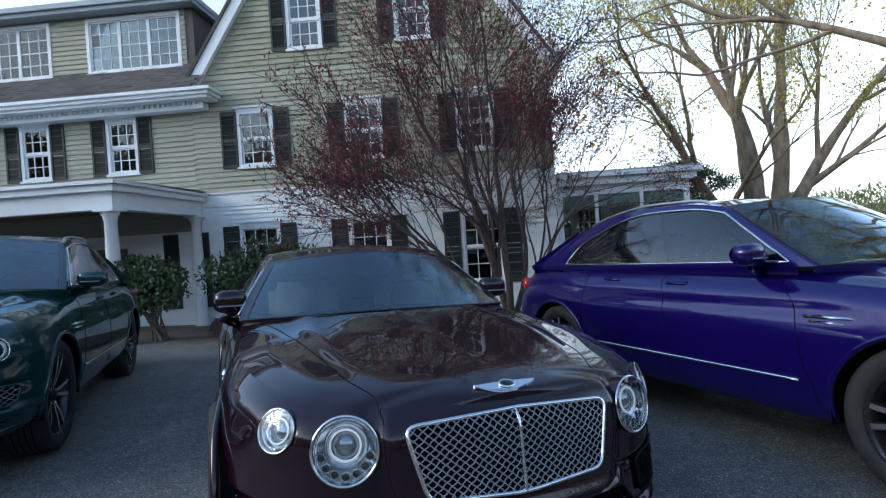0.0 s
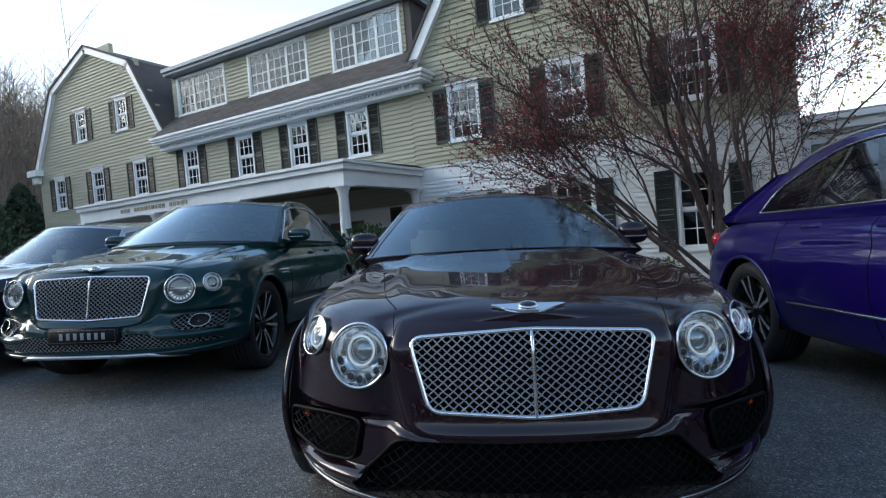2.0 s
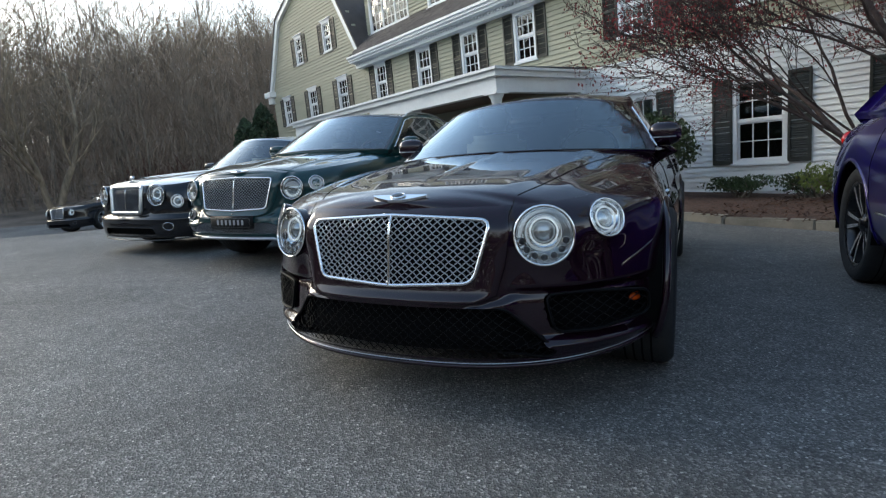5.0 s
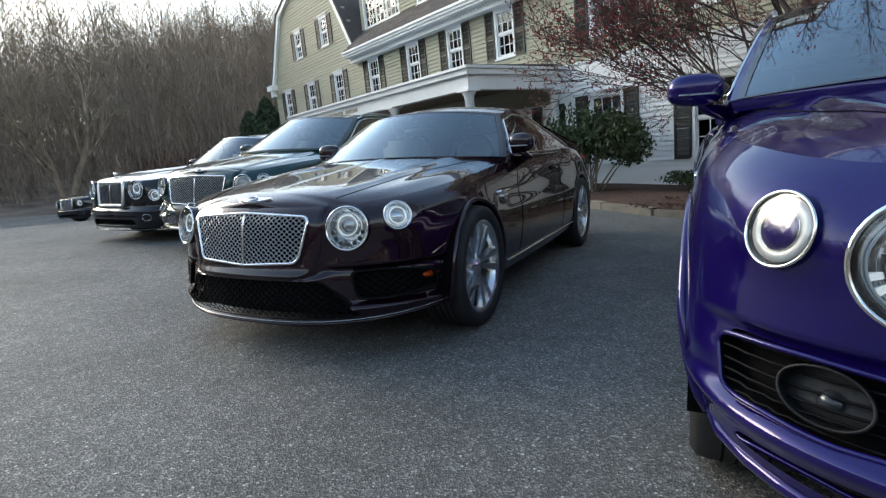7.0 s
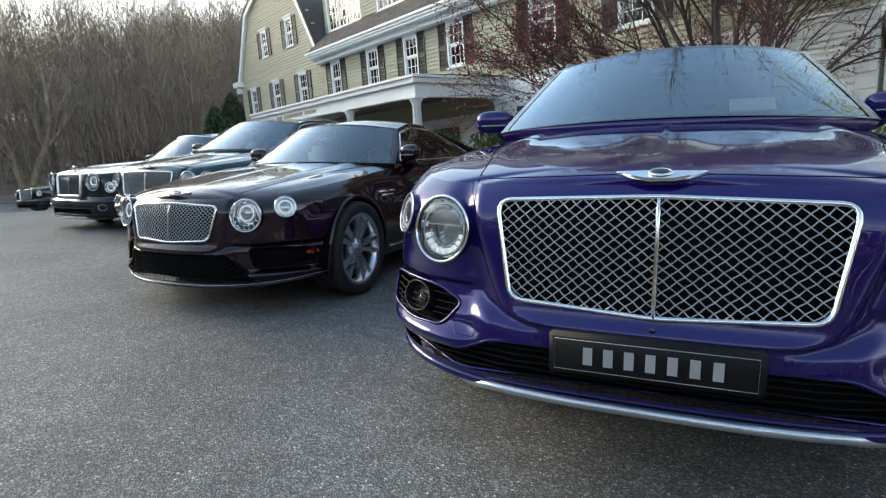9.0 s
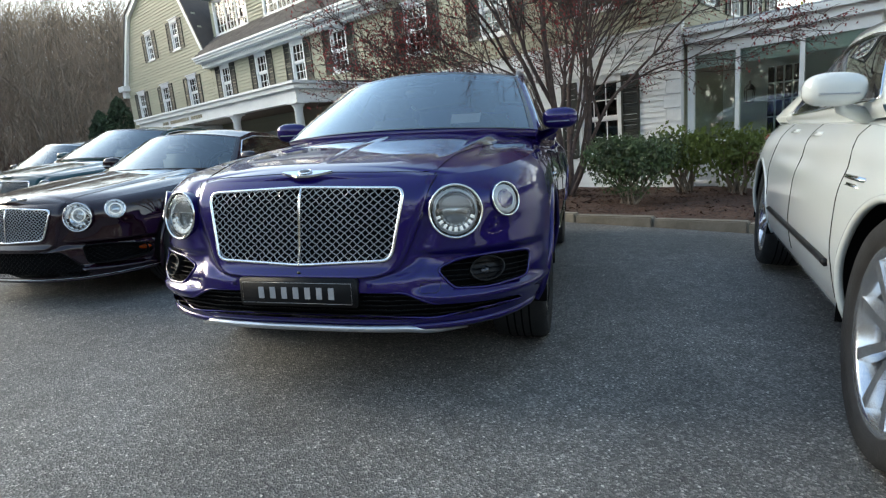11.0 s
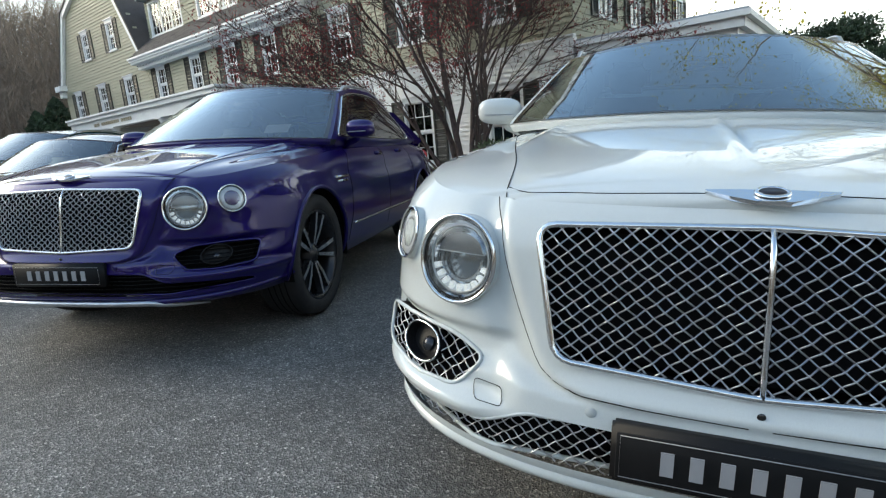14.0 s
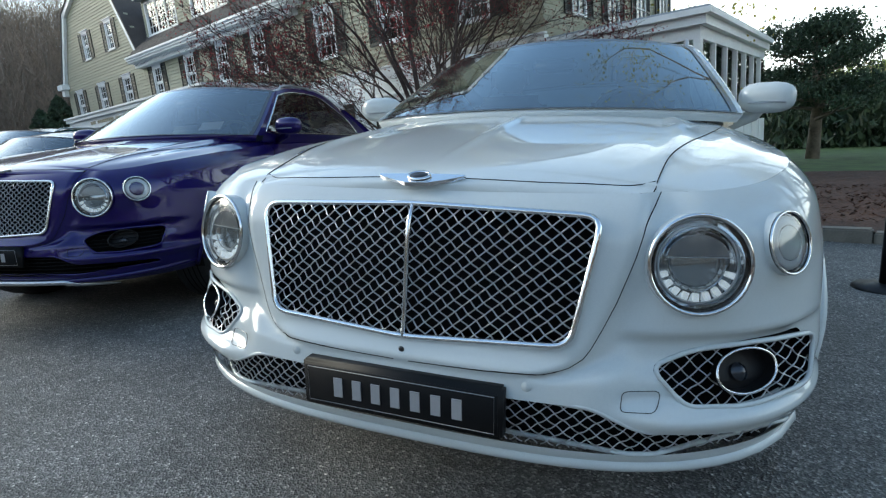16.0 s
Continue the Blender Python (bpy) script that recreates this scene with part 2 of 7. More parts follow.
surface("lawn", (0.060, 0.110, 0.025), 0.9, 0, 0.35, 2, 0.8, 40)
surface("bark_red", (0.075, 0.052, 0.048), 0.85, 0, 0.35, 14, 0.6, 60)
surface("bark_grey", (0.27, 0.21, 0.15), 0.9, 0, 0.35, 5, 0.9, 30, stretch=(1, 1, 0.3))
surface("bark_wood", (0.25, 0.205, 0.165), 0.9, 0, 0.4, 1.5, 0.5, 12)
surface("leaf_red", (0.27, 0.052, 0.056), 0.6, 0, 0.5, 3)
surface("leaf_bud", (0.55, 0.46, 0.07), 0.6, 0, 0.4, 1.5)
surface("leaf_green", (0.060, 0.100, 0.036), 0.5, 0, 0.5, 3)
surface("leaf_light", (0.15, 0.20, 0.055), 0.55, 0, 0.4, 3)
surface("leaf_pine", (0.050, 0.088, 0.045), 0.7, 0, 0.5, 2)
surface("twig_brush", (0.28, 0.215, 0.165), 0.9, 0, 0.4, 0.3)
surface("twig_tan", (0.26, 0.22, 0.14), 0.9, 0, 0.4, 0.3)
surface("bush_red", (0.15, 0.075, 0.055), 0.8, 0, 0.4, 1)
surface("black_iron", (0.010, 0.010, 0.011), 0.4, 0.3, 0.1)
surface("sign_gold", (0.36, 0.33, 0.25), 0.4, 0.3, 0.1)
surface("yellow_box", (0.55, 0.24, 0.02), 0.6, 0, 0.1)



def translucent(name, share):
    """Lets light through thin leaves."""
    nt = MATS[name].node_tree
    b = nt.nodes["Principled BSDF"]
    tl = nt.nodes.new("ShaderNodeBsdfTranslucent")
    nt.links.new(b.inputs["Base Color"].links[0].from_socket, tl.inputs[0])
    mx = nt.nodes.new("ShaderNodeMixShader")
    mx.inputs[0].default_value = share
    nt.links.new(b.outputs[0], mx.inputs[1])
    nt.links.new(tl.outputs[0], mx.inputs[2])
    nt.links.new(mx.outputs[0], nt.nodes["Material Output"].inputs[0])


for leaf_name in ("leaf_bud", "leaf_red", "leaf_light"):
    translucent(leaf_name, 0.5)

# ---- mesh helpers ----


def mesh_of(verts, faces, smooth=True):
    me = bpy.data.meshes.new("m")
    me.from_pydata([tuple(v) for v in verts], [], faces)
    me.update()
    if smooth:
        me.shade_smooth()
    return me


def part(name, data, material, parent=None, label="", at=None, smooth=True):
    """Links verts and faces, or a ready mesh, as one mesh object under its thing."""
    me = data if isinstance(data, bpy.types.Mesh) else mesh_of(*data, smooth)
    if not me.materials:
        me.materials.append(MATS[material])
    me.name = name
    ob = new(name, me)
    ob.parent = parent
    if at is not None:
        ob.matrix_basis = at
    if label:
        ob["label"] = label
    return ob


def thing(name, m, label, category, group="", kind=""):
    ob = new(name)
    ob.empty_display_size = 0.2
    ob.matrix_basis = m
    return tagged(ob, label, category, group, kind)


def join(*pieces):
    verts, faces = [], []
    for v, f in pieces:
        k = len(verts)
        verts += list(v)
        faces += [tuple(i + k for i in q) for q in f]
    return verts, faces


def shift(piece, m):
    return [m @ Vector(v) for v in piece[0]], piece[1]


def mirrored(piece):
    return [Vector((-v[0], v[1], v[2])) for v in piece[0]], [tuple(reversed(q)) for q in piece[1]]


def grid(fn, us, vs, close_u=False):
    verts = [fn(u, v) for v in vs for u in us]
    n, faces = len(us), []
    for j in range(len(vs) - 1):
        for i in range(n if close_u else n - 1):
            a, b = j * n + i, j * n + (i + 1) % n
            faces.append((a, b, b + n, a + n))
    return verts, faces


def span(a, b, n):
    return [a + (b - a) * i / n for i in range(n + 1)]


def step(a, b, x):
    """A smooth rise from 0 at a to 1 at b."""
    t = max(0.0, min(1.0, (x - a) / (b - a)))
    return t * t * (3 - 2 * t)


def smooth_table(table):
    """A curve through the points of a table, with the tangents of a monotone spline."""
    xs, ys = [p[0] for p in table], [p[1] for p in table]
    d = [(ys[i + 1] - ys[i]) / (xs[i + 1] - xs[i]) for i in range(len(xs) - 1)]
    m = [d[0]] + [0 if a * b <= 0 else 2 * a * b / (a + b) for a, b in zip(d, d[1:])] + [d[-1]]

    def fn(x):
        if x <= xs[0]:
            return ys[0]
        if x >= xs[-1]:
            return ys[-1]
        i = max(k for k in range(len(xs) - 1) if xs[k] <= x)
        h = xs[i + 1] - xs[i]
        s = (x - xs[i]) / h
        return (2 * s**3 - 3 * s * s + 1) * ys[i] + (s**3 - 2 * s * s + s) * h * m[i] + (3 * s * s - 2 * s**3) * ys[i + 1] + (s**3 - s * s) * h * m[i + 1]
    return fn


def box(x0, x1, y0, y1, z0, z1):
    v = [Vector((x, y, z)) for z in (z0, z1) for y in (y0, y1) for x in (x0, x1)]
    return v, [(0, 2, 3, 1), (4, 5, 7, 6), (0, 1, 5, 4), (2, 6, 7, 3), (0, 4, 6, 2), (1, 3, 7, 5)]


def soft_box(x0, x1, y0, y1, z0, z1, r=0.01, seg=2):
    bm = bmesh.new()
    bmesh.ops.create_cube(bm, size=1)
    for v in bm.verts:
        v.co = Vector(((x0 + x1) / 2 + v.co.x * (x1 - x0), (y0 + y1) / 2 + v.co.y * (y1 - y0), (z0 + z1) / 2 + v.co.z * (z1 - z0)))
    bmesh.ops.bevel(bm, geom=bm.edges[:], offset=r, segments=seg, affect="EDGES")
    bm.verts.ensure_lookup_table()
    out = [v.co.copy() for v in bm.verts], [tuple(v.index for v in f.verts) for f in bm.faces]
    bm.free()
    return out


def tube(points, r, n=6, closed=False, caps=True):
    """A tube along points; r is a radius or a list of radii."""
    pts = [Vector(p) for p in points]
    rs = r if isinstance(r, (list, tuple)) else [r] * len(pts)
    verts, faces, k = [], [], len(pts)
    side = None
    for i, p in enumerate(pts):
        a = pts[(i - 1) % k] if closed or i else p
        b = pts[(i + 1) % k] if closed or i < k - 1 else p
        d = (b - a).normalized() if (b - a).length > 1e-9 else Vector((0, 0, 1))
        if side is None:
            side = d.orthogonal().normalized()
        side = side - d * side.dot(d)
        side = side.normalized() if side.length > 1e-6 else d.orthogonal().normalized()
        up = d.cross(side)
        for j in range(n):
            t = 2 * math.pi * j / n
            verts.append(p + (side * math.cos(t) + up * math.sin(t)) * rs[i])
    for i in range(k if closed else k - 1):
        for j in range(n):
            a, b = i * n + j, i * n + (j + 1) % n
            c, d2 = ((i + 1) % k) * n + (j + 1) % n, ((i + 1) % k) * n + j
            faces.append((a, b, c, d2))
    if caps and not closed:
        faces += [tuple(reversed(range(n))), tuple(range((k - 1) * n, k * n))]
    return verts, faces


def lathe(profile, n=40, axis="X"):
    """Turns (radius, offset) pairs round an axis through the origin."""
    verts, faces, k = [], [], len(profile)
    for i in range(n):
        t = 2 * math.pi * i / n
        for r, o in profile:
            c, s = r * math.cos(t), r * math.sin(t)
            verts.append(Vector((o, c, s)) if axis == "X" else Vector((c, o, s)) if axis == "Y" else Vector((c, s, o)))
    for i in range(n):
        for j in range(k - 1):
            a, b = i * k + j, i * k + j + 1
            c, d = ((i + 1) % n) * k + j + 1, ((i + 1) % n) * k + j
            faces.append((a, b, c, d))
    return verts, faces


def ellipsoid(c, r, nu=14, nv=9, power=1.0):
    c = Vector(c)

    def fn(u, v):
        cu, su, cv, sv = math.cos(u), math.sin(u), math.cos(v), math.sin(v)
        sg = lambda x: math.copysign(abs(x) ** power, x)
        return c + Vector((r[0] * sg(cu) * sg(cv), r[1] * sg(su) * sg(cv), r[2] * sg(sv)))
    return grid(fn, span(0, 2 * math.pi, nu)[:-1], span(-math.pi / 2, math.pi / 2, nv), True)


# ---- ground ----
SLOPE_X, SLOPE_Y, BASE = -0.0252, -0.0398, 0.147


def ground_z(x, y):
    return BASE + SLOPE_X * x + SLOPE_Y * y


LOT = Matrix.LocRotScale((0, 0, BASE), Euler((math.atan(SLOPE_Y), -math.atan(SLOPE_X), 0)), None)

# ---- cars ----
# Local car frame: nose at y = 0, tail towards +y, z up from the ground, x across.


class Shape:
    """The outer surface of a car: a wrap-round lower shell, a top skin and a greenhouse."""

    def __init__(self, s):
        self.s = s
        self.nose, self.tail = smooth_table(s["nose"]), smooth_table(s["tail"])
        self.wide = smooth_table(s["wide"])
        self.edge, self.mid = smooth_table(s["edge"]), smooth_table(s["mid"])
        self.L, self.W = s["L"], s["W"]
        self.df, self.dr, self.n = s["df"], s["dr"], s.get("n", 2.5)
        self.sill = s["sill"]
        self.shield = smooth_table(s["shield"])

    def relief(self, u, z):
        """How far the nose stands out from its smooth form: the grille shield, lamp pods, ledge and blade."""
        a, s = abs(u), self.s
        us = self.shield(z)
        foot = step(s["shield"][0][0] - 0.012, s["shield"][0][0] + 0.012, z)
        out = s["rise"] * step(us + 0.012, us - 0.022, a) * foot
        out -= s["valley"] * math.exp(-((a - us - 0.045) / 0.04) ** 2) * foot
        for lu, lz, lr, _ in s["lamps"]:
            d = math.hypot(a - lu, z - lz) / lr
            out += 0.013 * math.exp(-(d / 1.35) ** 4)
        for a0, a1, z0, z1, deep in s["ledges"]:
            out -= deep * step(a0, a0 + 0.10, a) * step(a1 + 0.05, a1 - 0.03, a) * step(z1 + 0.012, z1 - 0.022, z) * step(z0 - 0.02, z0 + 0.02, z)
        for a0, z0, high, wide in s["blades"]:
            out += high * step(a0, a0 + 0.12, a) * math.exp(-((z - z0) / wide) ** 2)
        return out

    def tuck(self, y0, z):
        """How far the skin turns inwards towards the shoulder."""
        v = (z - self.sill) / (self.edge(y0) - self.sill)
        return 0.036 * max(0.0, (min(v, 1.0) - 0.84) / 0.16) ** 2

    def outward(self, k):
        """The way out from the nose, in the plane of the ground, at a share k of its half width."""
        k = min(k, 0.999)
        return Vector((k ** (self.n - 1) * self.df, -((1 - k**self.n) ** ((self.n - 1) / self.n)) * self.W, 0)).normalized()

    def half(self, y, z):
        w = self.W * self.wide(z)
        haunch = self.s.get("haunch", 0.0)
        if haunch:
            w += haunch * math.exp(-((y - self.s["yr"]) / 0.55) ** 2) * step(0.62, 0.86, z)
        line = self.s.get("power_line")
        if line and y > 1.2:
            w -= 0.009 * math.exp(-((z - line) / 0.05) ** 2) * step(1.2, 1.5, y) * step(self.s["yr"] - 0.3, self.s["yr"] - 0.8, y)
        for wy in (self.s["yf"], self.s["yr"]):
            w += self.s["flare"] * math.exp(-((y - wy) / 0.36) ** 2) * max(0.0, 1 - abs(z - 0.62) / 0.5)
        crease = self.s.get("crease")
        if crease:
            w -= 0.012 * math.exp(-((z - crease) / 0.05) ** 2) * (1 if 1.3 < y < self.s["yr"] - 0.5 else 0)
        return w

    def front(self, u, z):
        w = self.W * self.wide(z)
        k = min(0.9999, abs(u) / w)
        y0 = self.nose(0.6) + self.df * (1 - (1 - k**self.n) ** (1 / self.n))
        o = self.outward(k) * (self.relief(u, z) - self.tuck(y0, z))
        return Vector((u + math.copysign(o.x, u), self.nose(z) + self.df * (1 - (1 - k**self.n) ** (1 / self.n)) + o.y, z))

    def front_normal(self, u, z):
        e = 0.004
        a = self.front(u + e, z) - self.front(u - e, z)
        b = self.front(u, z + e) - self.front(u, z - e)
        return a.cross(b).normalized()

    def skin(self, u, z, out):
        """A point a little way out from the nose."""
        nr = self.front_normal(u, z)
        return self.front(u, z) + (-nr if nr.y > 0 else nr) * out

    def wrap(self, p, v):
        """p: 0 nose centre, 1 end of the front corner, 2 start of the rear corner, 3 tail centre. v: 0 sill, 1 shoulder."""
        if p <= 1:
            t = p * math.pi / 2
            su, cu = abs(math.sin(t)) ** (2 / self.n), abs(math.cos(t)) ** (2 / self.n)
            y0 = self.nose(0.6) + self.df * (1 - cu)
            z = self.sill + v * (self.edge(y0) - self.sill)
            o = self.outward(su) * (self.relief(self.W * self.wide(z) * su, z) * step(1.0, 0.9, p) - self.tuck(y0, z))
            return Vector((self.half(y0, z) * su, self.nose(z) + self.df * (1 - cu), z)) + o
        if p >= 2:
            t = (3 - p) * math.pi / 2
            su, cu = abs(math.sin(t)) ** (2 / self.n), abs(math.cos(t)) ** (2 / self.n)
            y0 = self.L - self.tail(0.7) - self.dr * (1 - cu)
            z = self.sill + v * (self.edge(y0) - self.sill)
            t = self.tuck(y0, z)
            return Vector(((self.half(y0, z) - t) * su, self.L - self.tail(z) - self.dr * (1 - cu) - t * cu, z))
        q = p - 1
        z = self.sill + v * (self.edge(self.df + q * (self.L - self.df - self.dr)) - self.sill)
        y = (self.nose(z) + self.df) * (1 - q) + (self.L - self.tail(z) - self.dr) * q
        return Vector((self.half(y, z) - self.tuck(y, z), y, z))

    def top(self, p, s):
        """The bonnet and deck, across from shoulder to shoulder: s from -1 to 1."""
        r = self.wrap(p, 1.0)
        a = abs(s)
        z = r.z + (self.mid(r.y) - r.z) * (1 - a**2.6)
        fade = max(0.0, min(1.0, (r.y - 0.25) / 0.5))
        for c, h, w in self.s["ridges"]:
            z += h * fade * math.exp(-((a - c) / w) ** 2)
        return Vector((r.x * s, r.y, z))

    def top_at(self, u, y):
        lo, hi = 0.0, 3.0
        for _ in range(40):
            m = (lo + hi) / 2
            if self.wrap(m, 1.0).y < y:
                lo = m
            else:
                hi = m
        w = max(self.wrap(lo, 1.0).x, 1e-3)
        return self.top(lo, max(-1, min(1, u / w)))

    def house(self, p, v):
        """The greenhouse: p as in wrap(), v: 0 belt, 1 roof edge."""
        g = self.s["glass"]
        w = g["w0"] + (g["w1"] - g["w0"]) * v**1.15 if v > 0 else g["w0"] * (1 + 0.25 * v)
        yf = g["yf0"] + (g["yf1"] - g["yf0"]) * max(v, 0.0)
        yr = g["yr0"] + (g["yr1"] - g["yr0"]) * max(v, 0.0)
        bow = g["bow"] + (g["bow1"] - g["bow"]) * v
        if p <= 1:
            u, y = w * p, yf + bow * abs(p) ** 2.2
        elif p >= 2:
            u, y = w * (3 - p), yr - g["bowr"] * abs(3 - p) ** 2.2
        else:
            q = p - 1
            a, b = yf + bow, yr - g["bowr"]
            u, y = w * (1 - g.get("taper", 0.08) * max(0, q - 0.35) ** 1.5 * 1.6), a + (b - a) * q
        q = 0 if p <= 1 else 1 if p >= 2 else p - 1
        zr = self.roof(q)
        zb = self.belt(q)
        if p < 1:
            zr += g["crown"] * (1 - p * p)
            zb += g.get("base_crown", 0.03) * (1 - p * p)
        if p > 2:
            zr += g["crown"] * (1 - (3 - p) ** 2)
        return Vector((u, y, zb + (zr - zb) * v))

    def roof(self, q):
        return smooth_table(self.s["glass"]["roof"])(q)

    def belt(self, q):
        return smooth_table(self.s["glass"]["belt"])(q)


AHEAD = {"bar": 0.30, "ring": 0.0, "main": 0.32, "small": 0.15}  # how far each lamp turns forward from the skin


def axis_of(sh, u, z, ahead=0.32):
    """The middle and the outward way of a round lamp on the nose."""
    nr = sh.front_normal(u, z)
    nr = -nr if nr.y > 0 else nr
    nr = (nr + Vector((0, -ahead, 0.0))).normalized()
    return sh.front(u, z) + nr * 0.008, nr


def bored(piece, holes):
    """Cuts round holes, given as middle, way and radius, through a skin."""
    verts, faces = [Vector(v) for v in piece[0]], piece[1]
    for c, nr, r in holes:
        inside = set()
        for i, v in enumerate(verts):
            d = v - c
            h = d.dot(nr)
            if abs(h) < 0.25 and (d - nr * h).length < r:
                inside.add(i)
        keep = [f for f in faces if not all(i in inside for i in f)]
        for i in {i for f in keep for i in f if i in inside}:
            d = verts[i] - c
            h = d.dot(nr)
            e = d - nr * h
            if e.length > 1e-5:
                verts[i] = c + nr * h + e.normalized() * r
        faces = keep
    used = sorted({i for f in faces for i in f})
    order = {i: k for k, i in enumerate(used)}
    return [verts[i] for i in used], [tuple(order[i] for i in f) for f in faces]


def pierced(sh, piece, outlines):
    """Cuts openings, given as outlines on the nose, through a half shell; the cut edge runs along the outline."""
    verts, faces = [Vector(v) for v in piece[0]], piece[1]
    for poly in outlines:
        u0, u1 = min(p[0] for p in poly), max(p[0] for p in poly)
        z0, z1 = min(p[1] for p in poly), max(p[1] for p in poly)
        inside = {i for i, v in enumerate(verts) if v.y < sh.df * 0.8 and u0 < v.x < u1 and z0 < v.z < z1 and outline_inside(poly, v.x, v.z)}
        keep = [f for f in faces if not all(i in inside for i in f)]
        for i in {i for f in keep for i in f if i in inside}:
            v, best = verts[i], None
            for (xa, za), (xb, zb) in zip(poly, poly[1:] + poly[:1]):
                d = (xb - xa) ** 2 + (zb - za) ** 2
                t = max(0.0, min(1.0, ((v.x - xa) * (xb - xa) + (v.z - za) * (zb - za)) / d)) if d else 0.0
                e = (xa + (xb - xa) * t, za + (zb - za) * t)
                far = (e[0] - v.x) ** 2 + (e[1] - v.z) ** 2
                if best is None or far < best[0]:
                    best = (far, e)
            verts[i] = v + sh.front(*best[1]) - sh.front(v.x, v.z)
        faces = keep
    used = sorted({i for f in faces for i in f})
    order = {i: k for k, i in enumerate(used)}
    return [verts[i] for i in used], [tuple(order[i] for i in f) for f in faces]


def reveal(sh, poly, deep):
    """The inner wall of an opening in the nose."""
    n = len(poly)
    v = [sh.skin(u, z, o) for o in (0.0, -deep) for u, z in poly]
    return v, [(i, (i + 1) % n, n + (i + 1) % n, n + i) for i in range(n)]


def both(make):
    """A half piece for x > 0 and its mirror image, as one piece."""
    return join(make, mirrored(make))


def pair(name, piece, material, parent, label=""):
    """A part and its mirror image, each an object of its own."""
    part(name, piece, material, parent, label)
    part(name, mirrored(piece), material, parent, label)


def shell_piece(sh):
    """The lower shell, with round openings cut for the wheels."""
    fine = sh.s.get("fine", 2)
    ps = span(0, 1, 56 * fine)[:-1] + span(1, 2, 96)[:-1] + span(2, 3, 14)
    vs = span(0, 1, 38 * fine)
    verts, faces = grid(sh.wrap, ps, vs)
    R = sh.s["R"] + sh.s["gap"]
    hubs = [(sh.s["yf"], sh.s["R"] - sh.s.get("lift", 0)), (sh.s["yr"], sh.s["R"] - sh.s.get("lift", 0))]

    def inside(i, j):
        v, (y, z) = verts[i], hubs[j]
        return v.x > 0.5 and math.hypot(v.y - y, v.z - z) < R
    keep, cut = [], set()
    for f in faces:
        hit = [j for j in (0, 1) if sum(inside(i, j) for i in f) >= 2]
        if hit:
            cut.update((i, hit[0]) for i in f)
        else:
            keep.append(f)
    used = {i for f in keep for i in f}
    for i, j in cut:
        if i in used:
            y, z = hubs[j]
            v = verts[i]
            d = Vector((0, v.y - y, v.z - z))
            if d.length > 1e-4 and z + d.z / d.length * R > sh.sill - 0.02:
                d = d.normalized() * R
                verts[i] = Vector((v.x, y + d.y, z + d.z))
    order = {i: k for k, i in enumerate(sorted(used))}
    return [verts[i] for i in sorted(used)], [tuple(order[i] for i in f) for f in keep]


def arch_lip(sh, y, R, z):
    pts = []
    for a in span(-20, 200, 40):
        py, pz = y + R * math.cos(radians(a)), z + R * math.sin(radians(a))
        if pz > sh.sill - 0.01:
            pts.append(Vector((sh.half(py, pz) - 0.006, py, pz)))
    return tube(pts, 0.016, 6)


def arch_well(y, R, z, x0, x1):
    pr = [(math.cos(radians(a)), math.sin(radians(a))) for a in span(-11, 191, 24)]
    v = [Vector((x, y + R * c, z + R * s)) for x in (x0, x1) for c, s in pr]
    n = len(pr)
    f = [(i, i + 1, n + i + 1, n + i) for i in range(n - 1)]
    v.append(Vector((x0, y, z)))
    f += [(2 * n, i + 1, i) for i in range(n - 1)]
    return v, f


def outline_inside(poly, u, z):
    c, n = False, len(poly)
    for i in range(n):
        (x0, z0), (x1, z1) = poly[i], poly[i - 1]
        if (z0 > z) != (z1 > z) and u < (x1 - x0) * (z - z0) / (z1 - z0) + x0:
            c = not c
    return c


def rounded(poly, r, seg=4):
    """A polygon with its corners rounded."""
    out, n = [], len(poly)
    for i in range(n):
        p, a, b = Vector(poly[i]), Vector(poly[i - 1]), Vector(poly[(i + 1) % n])
        da, db = (a - p), (b - p)
        k = min(r, da.length / 2, db.length / 2)
        s, e = p + da.normalized() * k, p + db.normalized() * k
        for t in span(0, 1, seg):
            out.append(tuple(s * (1 - t) ** 2 + p * 2 * t * (1 - t) + e * t * t))
    return out


def lattice(place, poly, pitch, rise, r, wave=0.004, gap=None):
    """Woven diagonal wires that fill an outline; place(u, z, out) lays them on the surface."""
    u0, u1 = min(p[0] for p in poly), max(p[0] for p in poly)
    z0, z1 = min(p[1] for p in poly), max(p[1] for p in poly)
    pieces, steps = [], 3
    du, dz = pitch / 2 / steps, rise / 2 / steps
    for way in (1, -1):
        reach = (z1 - z0) / rise * pitch
        count = int((u1 - u0 + reach) / pitch) + 2
        for k in range(-1, count):
            start = u0 + k * pitch - reach
            run, i = [], 0
            while True:
                z = z0 + i * dz
                if z > z1:
                    break
                u = start + (i * du if way > 0 else reach - i * du)
                if outline_inside(poly, u, z) and not (gap and outline_inside(gap, u, z)):
                    out = wave * math.sin(math.pi * (i / steps + k)) * way
                    run.append(place(u, z, out))
                elif len(run) > 1:
                    pieces.append(tube(run, r, 4, caps=False))
                    run = []
                else:
                    run = []
                i += 1
            if len(run) > 1:
                pieces.append(tube(run, r, 4, caps=False))
    return join(*pieces) if pieces else ([], [])


